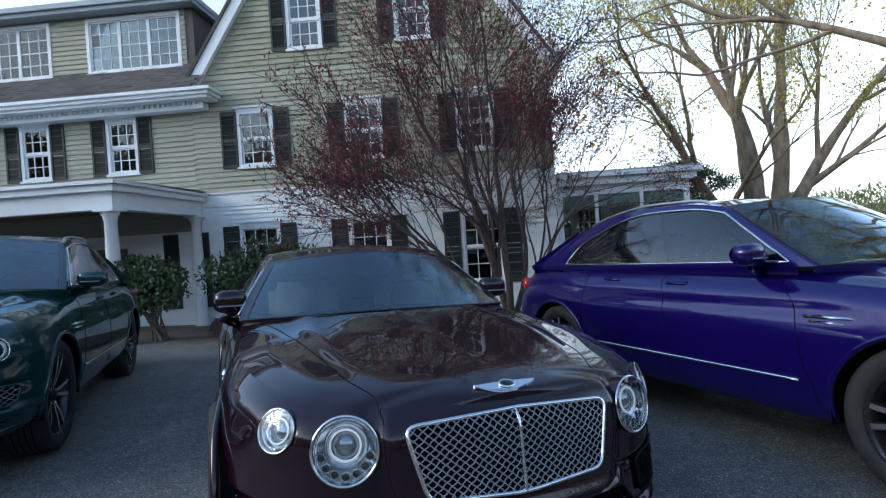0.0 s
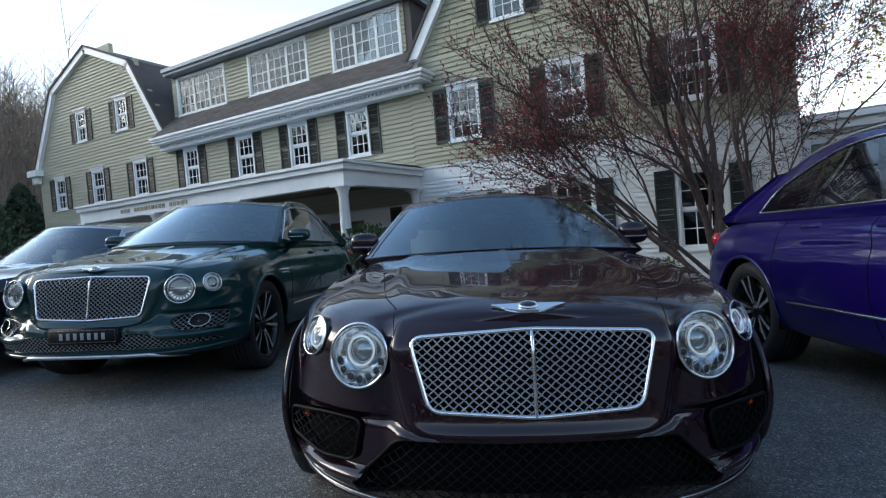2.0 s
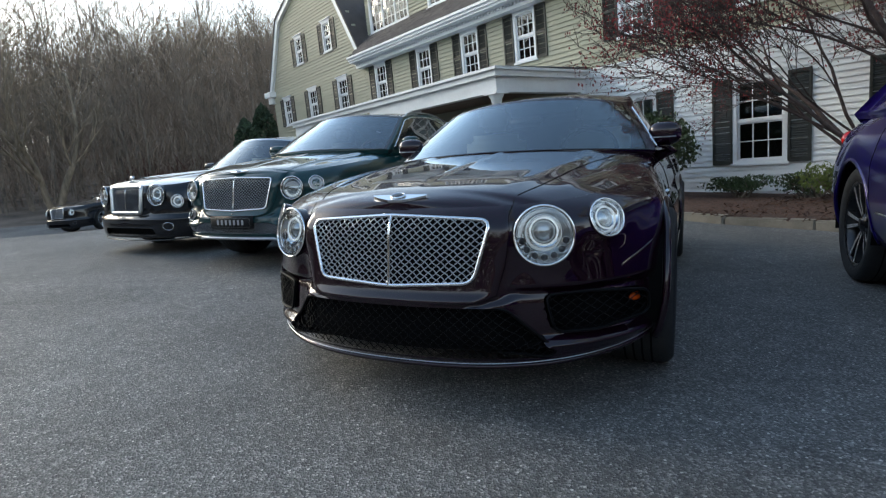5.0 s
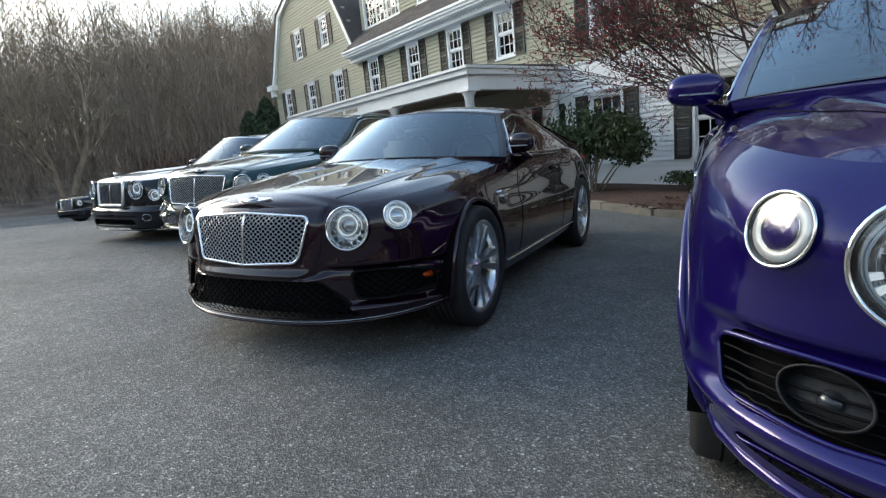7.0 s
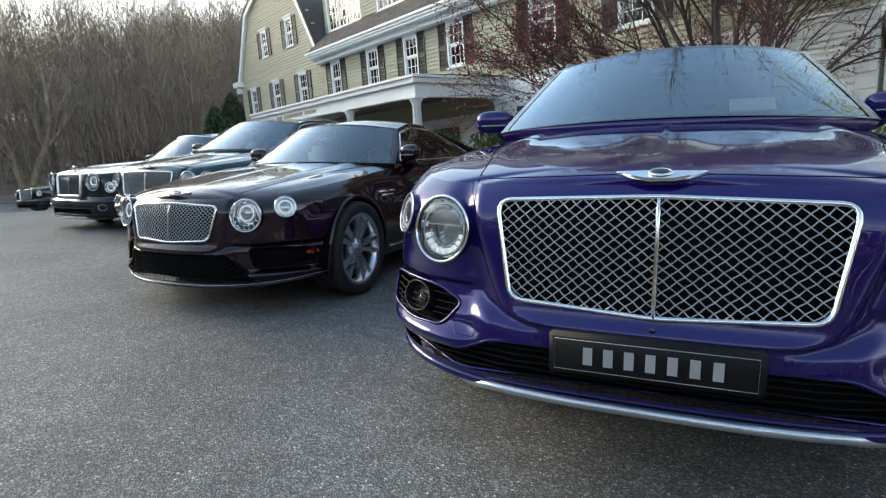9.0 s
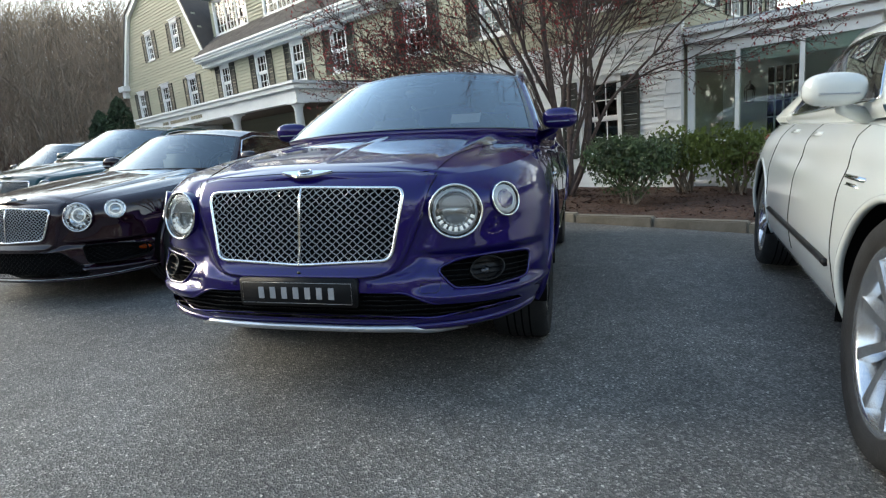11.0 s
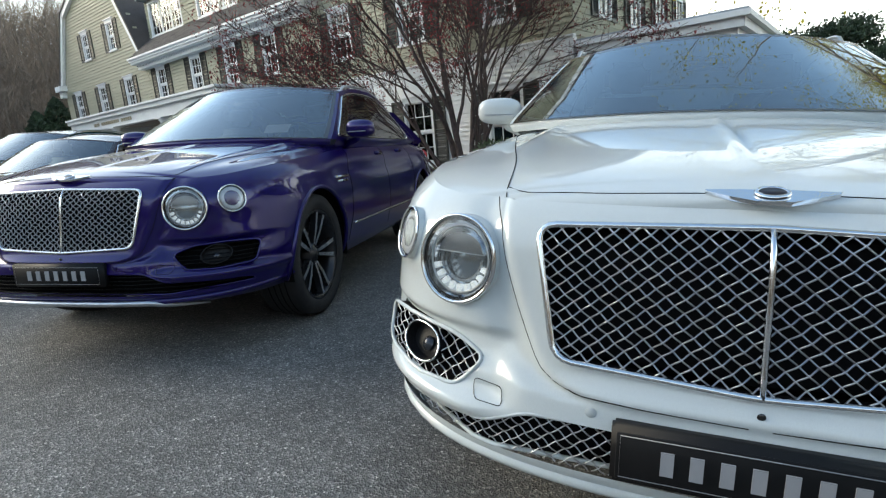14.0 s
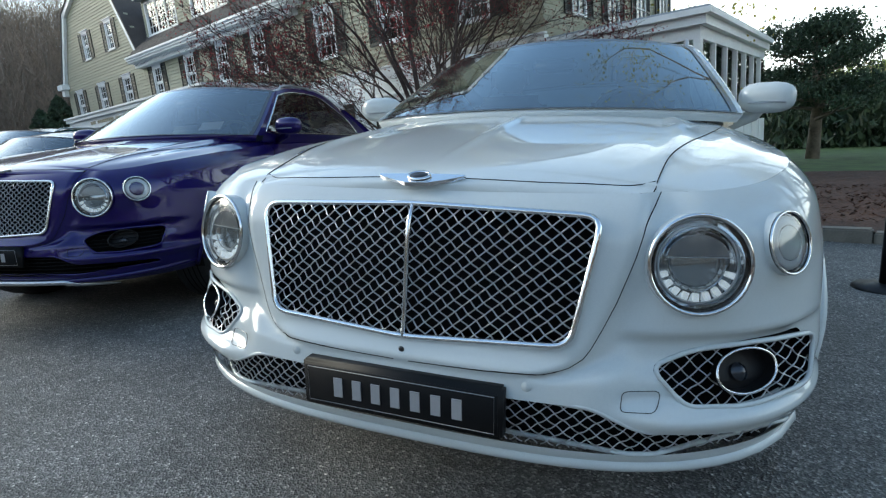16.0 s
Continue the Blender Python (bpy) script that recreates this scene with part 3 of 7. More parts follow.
def filled(place, poly, cells=18):
    """A curved plate within an outline: cells cut by the outline's rows."""
    z0, z1 = min(p[1] for p in poly), max(p[1] for p in poly)
    verts, faces = [], []
    n_across = 16 if max(p[0] for p in poly) - min(p[0] for p in poly) < 0.6 else 64
    rows = span(z0 + 1e-4, z1 - 1e-4, cells)
    for z in rows:
        xs = []
        n = len(poly)
        for i in range(n):
            (xa, za), (xb, zb) = poly[i], poly[i - 1]
            if (za > z) != (zb > z):
                xs.append((xb - xa) * (z - za) / (zb - za) + xa)
        xs.sort()
        a, b = (xs[0], xs[-1]) if len(xs) > 1 else (0, 0)
        verts += [place(a + (b - a) * k / n_across, z, 0) for k in range(n_across + 1)]
    for j in range(cells):
        for k in range(n_across):
            a = j * (n_across + 1) + k
            faces.append((a, a + 1, a + n_across + 2, a + n_across + 1))
    return verts, faces


def disc_on(center, normal, r, dish=0.0, n=36, lift=0.0):
    m = Matrix.Translation(center + normal * lift) @ normal.to_track_quat("Z", "Y").to_matrix().to_4x4()
    rings = [(r * k / 6, dish * (1 - (k / 6) ** 2)) for k in range(7)]
    v, f = lathe(rings, n, "Z")
    return shift((v, f), m)


def ring_on(center, normal, r, w, n=40, lift=0.0, squash=1.0):
    m = Matrix.Translation(center + normal * lift) @ normal.to_track_quat("Z", "Y").to_matrix().to_4x4()
    prof = [(r + w * math.cos(a), w * squash * math.sin(a)) for a in span(0, 2 * math.pi, 8)]
    return shift(lathe(prof, n, "Z"), m)


def lamp(parent, c, nrm, r, style, paint):
    """A round lamp: bright bezel on a painted collar, deep bowl, light rings and cells under a clear lens."""
    label = {"ring": "small round lamp with a body-coloured middle", "small": "small round lamp with a bright ring", "bar": "round headlamp with a cross bar and bright fins"}
    bezel = part("headlamp", ring_on(c, nrm, r, r * 0.045, lift=0.003), "chrome", parent, label.get(style, "round headlamp with a silver bowl and dark cells"))
    turn = Matrix.Translation(c) @ nrm.to_track_quat("Z", "Y").to_matrix().to_4x4()
    turned = lambda prof, n=40: shift(lathe([(a * r, b * r) for a, b in prof], n, "Z"), turn)
    part("collar", turned([(1.04, 0.0), (1.045, -0.3), (1.05, -0.8)]), paint, bezel)
    if style == "ring":
        part("reflector", turned([(0.985, 0.02), (0.93, -0.10), (0.88, -0.12), (0.0, -0.14)]), "lamp_dark", bezel)
        part("light_ring", turned([(0.87, -0.10), (0.85, -0.03), (0.60, -0.01), (0.565, -0.05)]), "frosted_ring", bezel)
        part("inner_lens", turned([(0.555, -0.05), (0.54, 0.0), (0.40, 0.02), (0.0, 0.03)]), paint, bezel, "body-coloured middle disc")
        part("inner_bezel", ring_on(c, nrm, r * 0.565, r * 0.018), "chrome", bezel)
    elif style == "bar":
        part("gasket", turned([(0.985, 0.01), (0.90, 0.0), (0.885, -0.06)]), "gloss_black", bezel)
        part("outer_wall", turned([(0.885, -0.03), (0.80, -0.12)]), "lamp_reflector", bezel)
        part("light_ring", ring_on(c, nrm, r * 0.785, r * 0.022, lift=-r * 0.10), "frosted_ring", bezel)
        part("reflector", turned([(0.785, -0.12), (0.74, -0.22), (0.52, -0.34), (0.0, -0.36)]), "lamp_reflector", bezel)
        part("projector", turned([(0.58, -0.34), (0.56, -0.24), (0.44, -0.19), (0.0, -0.16)]), "lamp_tint", bezel)
        visor = grid(lambda a, k: turn @ Vector((0.60 * r * math.cos(a), (0.16 + 0.44 * math.sin(a) * k) * r, -0.13 * r + 0.02 * r * k)), span(0.1, math.pi - 0.1, 16), span(0, 1, 3))
        part("visor", visor, "lamp_grey", bezel)
        part("lamp_bar", shift(soft_box(-0.64 * r, 0.64 * r, 0.130 * r, 0.150 * r, -0.14 * r, -0.10 * r, 0.008 * r, 1), turn), "frosted_ring", bezel)
        arc = [turn @ Vector((0.56 * r * math.cos(a), 0.02 * r + 0.52 * r * math.sin(a), -0.15 * r)) for a in span(math.pi * 1.02, math.pi * 1.98, 22)]
        part("lens_outline", tube(arc, r * 0.014, 5), "lamp_grey", bezel)
        for k in range(9):
            a = radians(198 + k * 144 / 8)
            fin = soft_box(0.60 * r, 0.80 * r, -0.055 * r, 0.055 * r, -0.26 * r, -0.12 * r, 0.012 * r, 1)
            part("lamp_fin", shift(fin, turn @ Matrix.Rotation(a, 4, "Z")), "lamp_ring", bezel, smooth=False)
    else:
        part("reflector", turned([(0.985, 0.02), (0.96, -0.05), (0.88, -0.14), (0.62, -0.22), (0.50, -0.32), (0.0, -0.34)]), "lamp_reflector", bezel)
        if style == "small":
            part("light_ring", ring_on(c, nrm, r * 0.58, r * 0.045, lift=-r * 0.12), "lamp_ring", bezel)
            part("projector", disc_on(c, nrm, r * 0.50, r * 0.14, lift=-r * 0.24), "lamp_tint", bezel)
            part("inner_bezel", ring_on(c, nrm, r * 0.80, r * 0.02, lift=-r * 0.12), "chrome", bezel)
        else:
            off = turn.to_3x3() @ Vector((0, r * 0.14, 0))
            part("projector", disc_on(c + off, nrm, r * 0.40, r * 0.16, lift=-r * 0.20), "lamp_tint", bezel)
            part("light_ring", ring_on(c + off, nrm, r * 0.46, r * 0.035, lift=-r * 0.14), "lamp_ring", bezel)
            part("inner_bezel", ring_on(c + off, nrm, r * 0.56, r * 0.02, lift=-r * 0.14), "chrome", bezel)
            for k in range(7):
                a = radians(180 + 14 + k * 152 / 6)
                o = turn.to_3x3() @ Vector((r * 0.75 * math.cos(a), r * 0.75 * math.sin(a), 0))
                part("lamp_cell", disc_on(c + o, nrm, r * 0.125, r * 0.05, 16, -r * 0.12), "lamp_dark", bezel)
                part("cell_ring", ring_on(c + o, nrm, r * 0.13, r * 0.02, 16, -r * 0.11), "chrome", bezel)
    lens = part("lens", disc_on(c, nrm, r * 0.985, r * 0.10), "lamp_glass", bezel)
    lens.visible_shadow = False
    return bezel


def wheel(parent, x, y, R, rim, width, style, mat, face, hub):
    """Tyre, barrel, spokes, nuts and brake; face is +1 where the outside looks to +x."""
    w = width / 2
    at = pose(x, y, hub)
    prof = [(rim, -w * 0.8), (rim + 0.015, -w * 0.95), (R - 0.03, -w), (R - 0.006, -w * 0.86), (R, -w * 0.6), (R, w * 0.6), (R - 0.006, w * 0.86), (R - 0.03, w), (rim + 0.015, w * 0.95), (rim, w * 0.8)]
    t = part("wheel", lathe(prof, 56), "tyre_rubber", parent, "black road tyre on an alloy wheel", at)
    grooves = join(*(lathe([(R + 0.0015, o - 0.004), (R + 0.0015, o + 0.004)], 40) for o in (-w * 0.4, -w * 0.13, w * 0.13, w * 0.4)))
    part("tread_groove", grooves, "recess_shade", t)
    f = face
    part("rim", lathe([(rim + 0.012, f * w * 0.86), (rim - 0.004, f * w * 0.90), (rim - 0.022, f * w * 0.78), (rim - 0.03, f * w * 0.3), (rim - 0.04, -f * w * 0.8)], 48), mat, t)
    part("brake_disc", lathe([(0.05, f * w * 0.05), (rim * 0.72, f * w * 0.05), (rim * 0.72, -f * 0.02), (0.05, -f * 0.02)], 32), "brake_iron", t)
    part("caliper", soft_box(-0.05, 0.05, -0.10, 0.10, rim * 0.45, rim * 0.75, 0.02), "black_plastic", t)
    part("hub", lathe([(0.0, f * w * 0.74), (0.035, f * w * 0.74), (0.042, f * w * 0.66), (0.075, f * w * 0.60), (0.08, f * w * 0.2)], 24), mat, t)
    n = 10 if style in ("twin", "split") else 9 if style == "wide" else 5
    for k in range(n):
        a = 2 * math.pi * k / n + (radians(7) * (1 if k % 2 else -1) if style == "twin" else radians(5.5) * (1 if k % 2 else -1) if style == "split" else 0)
        half0, half1 = (0.014, 0.020) if style == "twin" else (0.020, 0.030) if style == "wide" else (0.015, 0.030) if style == "split" else (0.045, 0.055)
        v = []
        for rr, h, out, thick in ((0.05, half0, 0.60, 0.05), (rim * 0.55, (half0 + half1) / 2, 0.74, 0.04), (rim - 0.012, half1, 0.82, 0.035)):
            for o in (out * w, out * w - thick):
                for sgn in (-1, 1):
                    q = Matrix.Rotation(a, 3, "X") @ Vector((f * o, sgn * h * (0.72 if o == out * w else 1.0), rr))
                    v.append(q)
        fc = []
        for j in (0, 4):
            fc += [(j, j + 1, j + 5, j + 4), (j + 2, j + 6, j + 7, j + 3), (j, j + 4, j + 6, j + 2), (j + 1, j + 3, j + 7, j + 5)]
        sp = part("spoke", (v, fc), mat, t, smooth=False)
        if style == "twin":
            e = [Matrix.Rotation(a, 3, "X") @ Vector((f * (o * w + 0.002), (half0 + half1) / 2 * 0.2, rr)) for rr, o in ((0.07, 0.61), (rim * 0.55, 0.745), (rim - 0.015, 0.825))]
            sp.data.materials.append(MATS["rim_silver"])
            for i, p in enumerate(sp.data.polygons):
                if i % 4 == (0 if k % 2 else 0) and mat == "rim_dark":
                    p.material_index = 1
    return t


def bar_letters(place, u0, u1, z0, z1, count, parent, material):
    """Writing as plain upright bars of its size."""
    pitch = (u1 - u0) / count
    for k in range(count):
        a = u0 + pitch * (k + 0.27)
        b = u0 + pitch * (k + 0.73)
        v = [place(u, z, o) for o in (0.0, 0.003) for u, z in ((a, z0), (b, z0), (b, z1), (a, z1))]
        part("letter_bar", (v, [(0, 1, 2, 3), (7, 6, 5, 4), (0, 4, 5, 1), (1, 5, 6, 2), (2, 6, 7, 3), (3, 7, 4, 0)]), material, parent, smooth=False)


def build_car(s, paint, m, label, roof_paint=None, top_paint=None):
    sh = Shape(s)
    lift = s.get("lift", 0.0)  # body raised on its springs
    car = thing("car", m @ Matrix.Translation((0, 0, lift)), label, "car", "parked cars")
    holes = [(*axis_of(sh, sx * u, z, AHEAD[k]), r * 0.985) for u, z, r, k in s["lamps"] for sx in (1, -1)]
    openings = [rounded(s["grille"], 0.04)] + [rounded(poly, 0.03) for poly, _ in s["intakes"]]
    body = part("body", bored(both(pierced(sh, shell_piece(sh), openings)), holes), paint, car)
    ps = span(0, 1, 44)[:-1] + span(1, 1 + s["cowl"], 26)
    bonnet = part("bonnet", bored(grid(lambda a, p: sh.top(p, a), span(-1, 1, 130), ps), holes), top_paint or paint, car)
    part("cabin_floor", grid(lambda a, p: sh.top(p, a) - Vector((0, 0, 0.10)), span(-0.93, 0.93, 16), span(1 + s["cowl"], 2, 20)), "recess_shade", car)
    pair("shoulder", grid(lambda a, p: sh.top(p, a), span(s["glass"]["inset"], 1, 10), span(1 + s["cowl"], 2, 40)), paint, car)
    part("tail_deck", grid(lambda a, p: sh.top(p, a), span(-1, 1, 30), span(2, 3, 20)), paint, car)
    part("underbody", both(soft_box(0.0, s["W"] * 0.72, s["df"] * 0.5, s["L"] - s["dr"] * 0.6, s["sill"] - 0.02, s["sill"] + 0.35, 0.03)), "recess_shade", car)
    R = s["R"] + s["gap"]
    for y in (s["yf"], s["yr"]):
        pair("wheel_well", arch_well(y, R, s["R"] - lift, s["W"] - 0.42, s["W"] - 0.02), "recess_shade", car)
        lip = arch_lip(sh, y, R, s["R"] - lift)
        part("arch_lip", lip, paint, car)
        part("arch_lip", mirrored(lip), paint, car)
        for sx in (1, -1):
            wheel(car, sx * s["wx"], y, s["R"], s["rim"], s["tyre"], s["spokes"], s["rim_mat"], sx, s["R"] - lift)
    # greenhouse
    g = s["glass"]
    rp = roof_paint or paint
    def roof_at(a, p):
        r = sh.house(p, 1.0)
        return Vector((r.x * a, r.y, r.z + g["crown"] * (1 - a * a)))

    def roof_cap(end):
        """The bowed ends of the roof, between the glass and the flat middle."""
        def fn(a, k):
            e = sh.house(abs(a) if end == 1 else 3 - abs(a), 1.0)
            e.x = math.copysign(e.x, a)
            return e.lerp(roof_at(a, end), k)
        return grid(fn, span(-1, 1, 24), span(0, 1, 4))
    part("roof", join(roof_cap(1), grid(roof_at, span(-1, 1, 24), span(1, 2, 40)), roof_cap(2)), rp, car)
    screen = part("windscreen", both(grid(sh.house, span(0, 0.972, 18), span(0.012, 0.955, 14))), "windscreen_glass", car)
    screen.visible_shadow = False
    border = grid(sh.house, span(0.945, 0.975, 3), span(0.0, 0.96, 14))
    pair("screen_border", ([v + Vector((0, -0.004, 0.002)) for v in border[0]], border[1]), "gloss_black", screen)
    foot = both(grid(sh.house, span(0, 0.972, 16), span(0.0, 0.014, 2)))
    part("screen_foot", ([v + Vector((0, -0.004, 0.002)) for v in foot[0]], foot[1]), "gloss_black", screen)
    part("screen_header", both(grid(sh.house, span(0, 1, 16), span(0.95, 1.0, 2))), "gloss_black" if s.get("black_header") else rp, car)
    part("scuttle", both(grid(sh.house, span(0, 1, 16), span(-0.10, 0.012, 3))), top_paint or paint, car)
    pil = join(grid(sh.house, span(0.972, 1.0, 3), span(0.0, 0.96, 14)), grid(sh.house, span(1.0, 1 + g["q0"], 3), span(0, 1, 14)))
    part("a_pillar", pil, rp, car)
    part("a_pillar", mirrored(pil), rp, car)
    pair("belt", grid(sh.house, span(1 + g["q0"], 2, 30), span(-0.12, g["v0"], 3)), paint, car)
    top_line = smooth_table(g["top"])
    pane_at = lambda p, k: sh.house(p, g["v0"] + (top_line(p - 1) - g["v0"]) * k)
    pair("roof_rail_panel", grid(lambda p, k: sh.house(p, top_line(p - 1) + (1 - top_line(p - 1)) * k), span(1 + g["q0"], 1 + g["q1"], 40), span(0, 1, 6)), rp, car)
    pil = join(grid(sh.house, span(1 + g["q1"], 2.0, 8), span(-0.12, 1.0, 12)), grid(sh.house, span(2.0, 2.12, 4), span(-0.35, 1, 12)))
    part("rear_pillar", pil, rp, car)
    part("rear_pillar", mirrored(pil), rp, car)
    rear = part("rear_window", both(grid(sh.house, span(2.12, 3, 14), span(0.06, 0.94, 8))), "side_glass", car)
    part("rear_surround", both(join(grid(sh.house, span(2.12, 3, 14), span(-0.4, 0.06, 3)), grid(sh.house, span(2.12, 3, 14), span(0.94, 1, 2)))), rp, car)
    cuts = [g["q0"]] + g["posts"] + [g["q1"]]
    for a, b in zip(cuts, cuts[1:]):
        for sx in (1, -1):
            piece = grid(pane_at, span(1 + a + (0.010 if a > g["q0"] else 0), 1 + b - (0.010 if b < g["q1"] else 0), 14), span(0, 1, 8))
            win = part("side_window", piece if sx > 0 else mirrored(piece), "side_glass", car)
    for a in g["posts"]:
        pair("pillar_trim", grid(pane_at, span(1 + a - g["post_w"], 1 + a + g["post_w"], 2), span(0, 1, 8)), "gloss_black", car)
    rim_pts = [pane_at(1 + q, 0) for q in span(g["q0"], g["q1"], 30)] + [pane_at(1 + g["q1"], k) for k in span(0, 1, 5)][1:] + [pane_at(1 + q, 1) for q in span(g["q1"], g["q0"], 40)][1:] + [pane_at(1 + g["q0"], k) for k in span(1, 0, 8)][1:-1]
    rim_pts = [p + Vector((0.004, 0, 0.002)) for p in rim_pts]
    pair("window_trim", tube(rim_pts, 0.009, 6, True), "chrome", car, "bright window surround")
    if s.get("rails"):
        pts = [sh.house(1 + q, 1.0) + Vector((-0.03, 0, 0.024 if 0.07 < q < 0.90 else 0.0)) for q in span(0.03, 0.94, 26)]
        pair("roof_rail", tube(pts, 0.012, 6), "satin_silver", car, "satin roof rail")
    # seats and wheel seen through the glass
    for sx in (1, -1):
        x = sx * 0.38
        seat = part("seat", soft_box(x - 0.24, x + 0.24, g["yf1"] + 0.35, g["yf1"] + 0.50, s["belt_z"] - 0.30, s["belt_z"] + 0.20, 0.06, 3), s["trim"], car, "leather front seat")
        part("headrest", soft_box(x - 0.13, x + 0.13, g["yf1"] + 0.37, g["yf1"] + 0.46, s["belt_z"] + 0.22, s["belt_z"] + 0.40, 0.045, 3), s["trim"], seat)
    part("dashboard", soft_box(-g["w0"] * 0.9, g["w0"] * 0.9, g["yf0"] + 0.22, g["yf0"] + 0.62, s["belt_z"] - 0.20, s["belt_z"] + 0.0, 0.05, 3), "leather_dark", car)
    part("steering_wheel", shift(lathe([(0.185 + 0.016 * math.cos(a), 0.016 * math.sin(a)) for a in span(0, 2 * math.pi, 6)], 28, "Y"), pose(0.38, g["yf0"] + 0.72, s["belt_z"] + 0.02, -25)), "leather_dark", car)
    mirror_in = g["yf1"] * 0.85 + g["yf0"] * 0.15
    part("rear_view_mirror", soft_box(-0.12, 0.12, mirror_in - 0.0, mirror_in + 0.04, sh.roof(0) - 0.13, sh.roof(0) - 0.06, 0.02), "black_plastic", car)
    # door mirrors
    base = sh.house(1.0, 0.04)
    for sx in (1, -1):
        mx, my, mz = base.x + s.get("mirror_out", 0.13), base.y + s["mirror_back"], base.z + s.get("mirror_up", 0.06)
        shell = ellipsoid((0, 0, 0), (s.get("mirror_wide", 0.118), 0.070, 0.070), 18, 11, 0.72)
        mir = part("door_mirror", shift(shell, pose(sx * mx, my, mz, 0, 0, sx * -8)), paint, car, "body-coloured door mirror")
        part("mirror_glass", shift(disc_on(Vector((0, 0.068, 0)), Vector((0, 1, 0)), 0.085), Matrix.Translation((sx * mx, my, mz)) @ Matrix.Diagonal((1.05, 1, 0.70, 1))), "chrome", mir)
        part("mirror_strip", shift(soft_box(-0.075, 0.075, -0.073, -0.058, -0.026, -0.018, 0.004, 1), pose(sx * mx, my, mz, 0, 0, sx * -8)), "satin_silver", mir)
        part("mirror_arm", tube([Vector((sx * (base.x - 0.03), my + 0.05, base.z - 0.06)), Vector((sx * (base.x + 0.09), my + 0.03, base.z - 0.015)), Vector((sx * (mx - 0.03), my, mz - 0.05))], [0.038, 0.028, 0.03], 8), paint, mir)
    # seams on the bonnet, doors and wings
    line = smooth_table([(y, u) for u, y in s["bonnet_seam"]])
    seam = [sh.top_at(line(y), y) + Vector((0, 0, 0.001)) for y in span(s["bonnet_seam"][0][1], s["bonnet_seam"][-1][1], 70)]
    for sx in (1, -1):
        part("bonnet_gap", tube([Vector((p.x * sx, p.y, p.z)) for p in seam], 0.0014, 5), "recess_shade", car)
    path = s["nose_seam"]
    nose_seam = []
    for (u0, z0), (u1, z1) in zip(path, path[1:]):
        nose_seam += [sh.front(u0 + (u1 - u0) * k / 10, z0 + (z1 - z0) * k / 10) for k in range(10)]
    for sx in (1, -1):
        part("wing_gap", tube([Vector((p.x * sx, p.y, p.z)) for p in nose_seam], 0.0013, 5), "recess_shade", car)
    if s.get("cross_seam"):
        y = s["cross_seam"]
        part("bonnet_front_gap", tube([sh.top_at(u, y + 0.06 * (abs(u) / 0.5) ** 4) + Vector((0, 0, 0.0008)) for u in span(-s["bonnet_seam"][0][0], s["bonnet_seam"][0][0], 40)], 0.0012, 5), "recess_shade", car)
    for q in s["doors"]:
        pts = [sh.wrap(1 + q + 0.02 * v, v) + Vector((0.001, 0, 0)) for v in span(0.12, 1.0, 16)]
        pair("door_gap", tube(pts, 0.0025, 5), "recess_shade", car)
    for q, v in s["handles"]:
        p = sh.wrap(1 + q, v)
        for sx in (1, -1):
            part("door_handle", shift(soft_box(-0.012, 0.022, -0.10, 0.10, -0.016, 0.016, 0.010), pose(sx * p.x, p.y, p.z)), paint if s.get("paint_handles") else "chrome", car)
    q0, q1, v = s["sill_strip"]
    pair("sill_strip", tube([sh.wrap(1 + q, v) + Vector((0.006, 0, 0)) for q in span(q0, q1, 40)], s.get("strip_r", 0.009), 6), s.get("strip_mat", "chrome"), car, "bright strip along the sill" if s.get("strip_mat", "chrome") == "chrome" else "dark strip along the sill")
    pair("lower_sill", grid(lambda p, k: sh.wrap(p, 0.0) + Vector((0.004 - 0.05 * k, 0, 0.04 - 0.06 * k)), span(1 + (s["yf"] + R + 0.03 - s["df"]) / (s["L"] - s["df"] - s["dr"]), 1 + (s["yr"] - R - 0.03 - s["df"]) / (s["L"] - s["df"] - s["dr"]), 30), span(0, 1, 2)), "black_plastic", car)
    q, v = s["vent"]
    p = sh.wrap(1 + q, v)
    for sx in (1, -1):
        ven = part("wing_vent", shift(join(soft_box(-0.01, 0.016, -0.13, 0.13, 0.006, 0.022, 0.006), soft_box(-0.01, 0.018, -0.09, 0.10, -0.024, -0.008, 0.006)), pose(sx * p.x, p.y, p.z)), "chrome", car, "bright wing vent")
    # tail lamps
    for sx in (1, -1):
        part("tail_lamp", shift(ellipsoid((0, 0, 0), (0.05, 0.12, 0.07)), pose(sx * (sh.wrap(2.35, 0.86).x - 0.01), sh.wrap(2.35, 0.86).y, sh.wrap(2.35, 0.86).z, 0, 0, sx * 35)), "red_lens", car)
    # grille
    def place(u, z, out):
        p = sh.front(u, z)
        return p + Vector((0, -0.002 - out, 0))
    gp = rounded(s["grille"], 0.04)
    # shallow back plate; the depth's shade is its near-black colour
    part("grille_back", join(filled(lambda u, z, o: sh.front(u, z) + Vector((0, 0.05, 0)), gp), reveal(sh, gp, 0.06)), "recess_shade", car)
    gm = part("grille", lattice(place, gp, *s["mesh"]), s["mesh_mat"], car, "woven diamond-mesh grille")
    frame_pts = [place(u, z, 0.004) for u, z in gp]
    part("grille_frame", tube(frame_pts, s.get("frame_r", 0.013), 8, True), s.get("frame_mat", "chrome"), gm)
    z0, z1 = min(p[1] for p in gp), max(p[1] for p in gp)
    part("grille_bar", tube([place(0, z, 0.006) for z in span(z0, z1, 8)], 0.0065, 6), "chrome", gm)
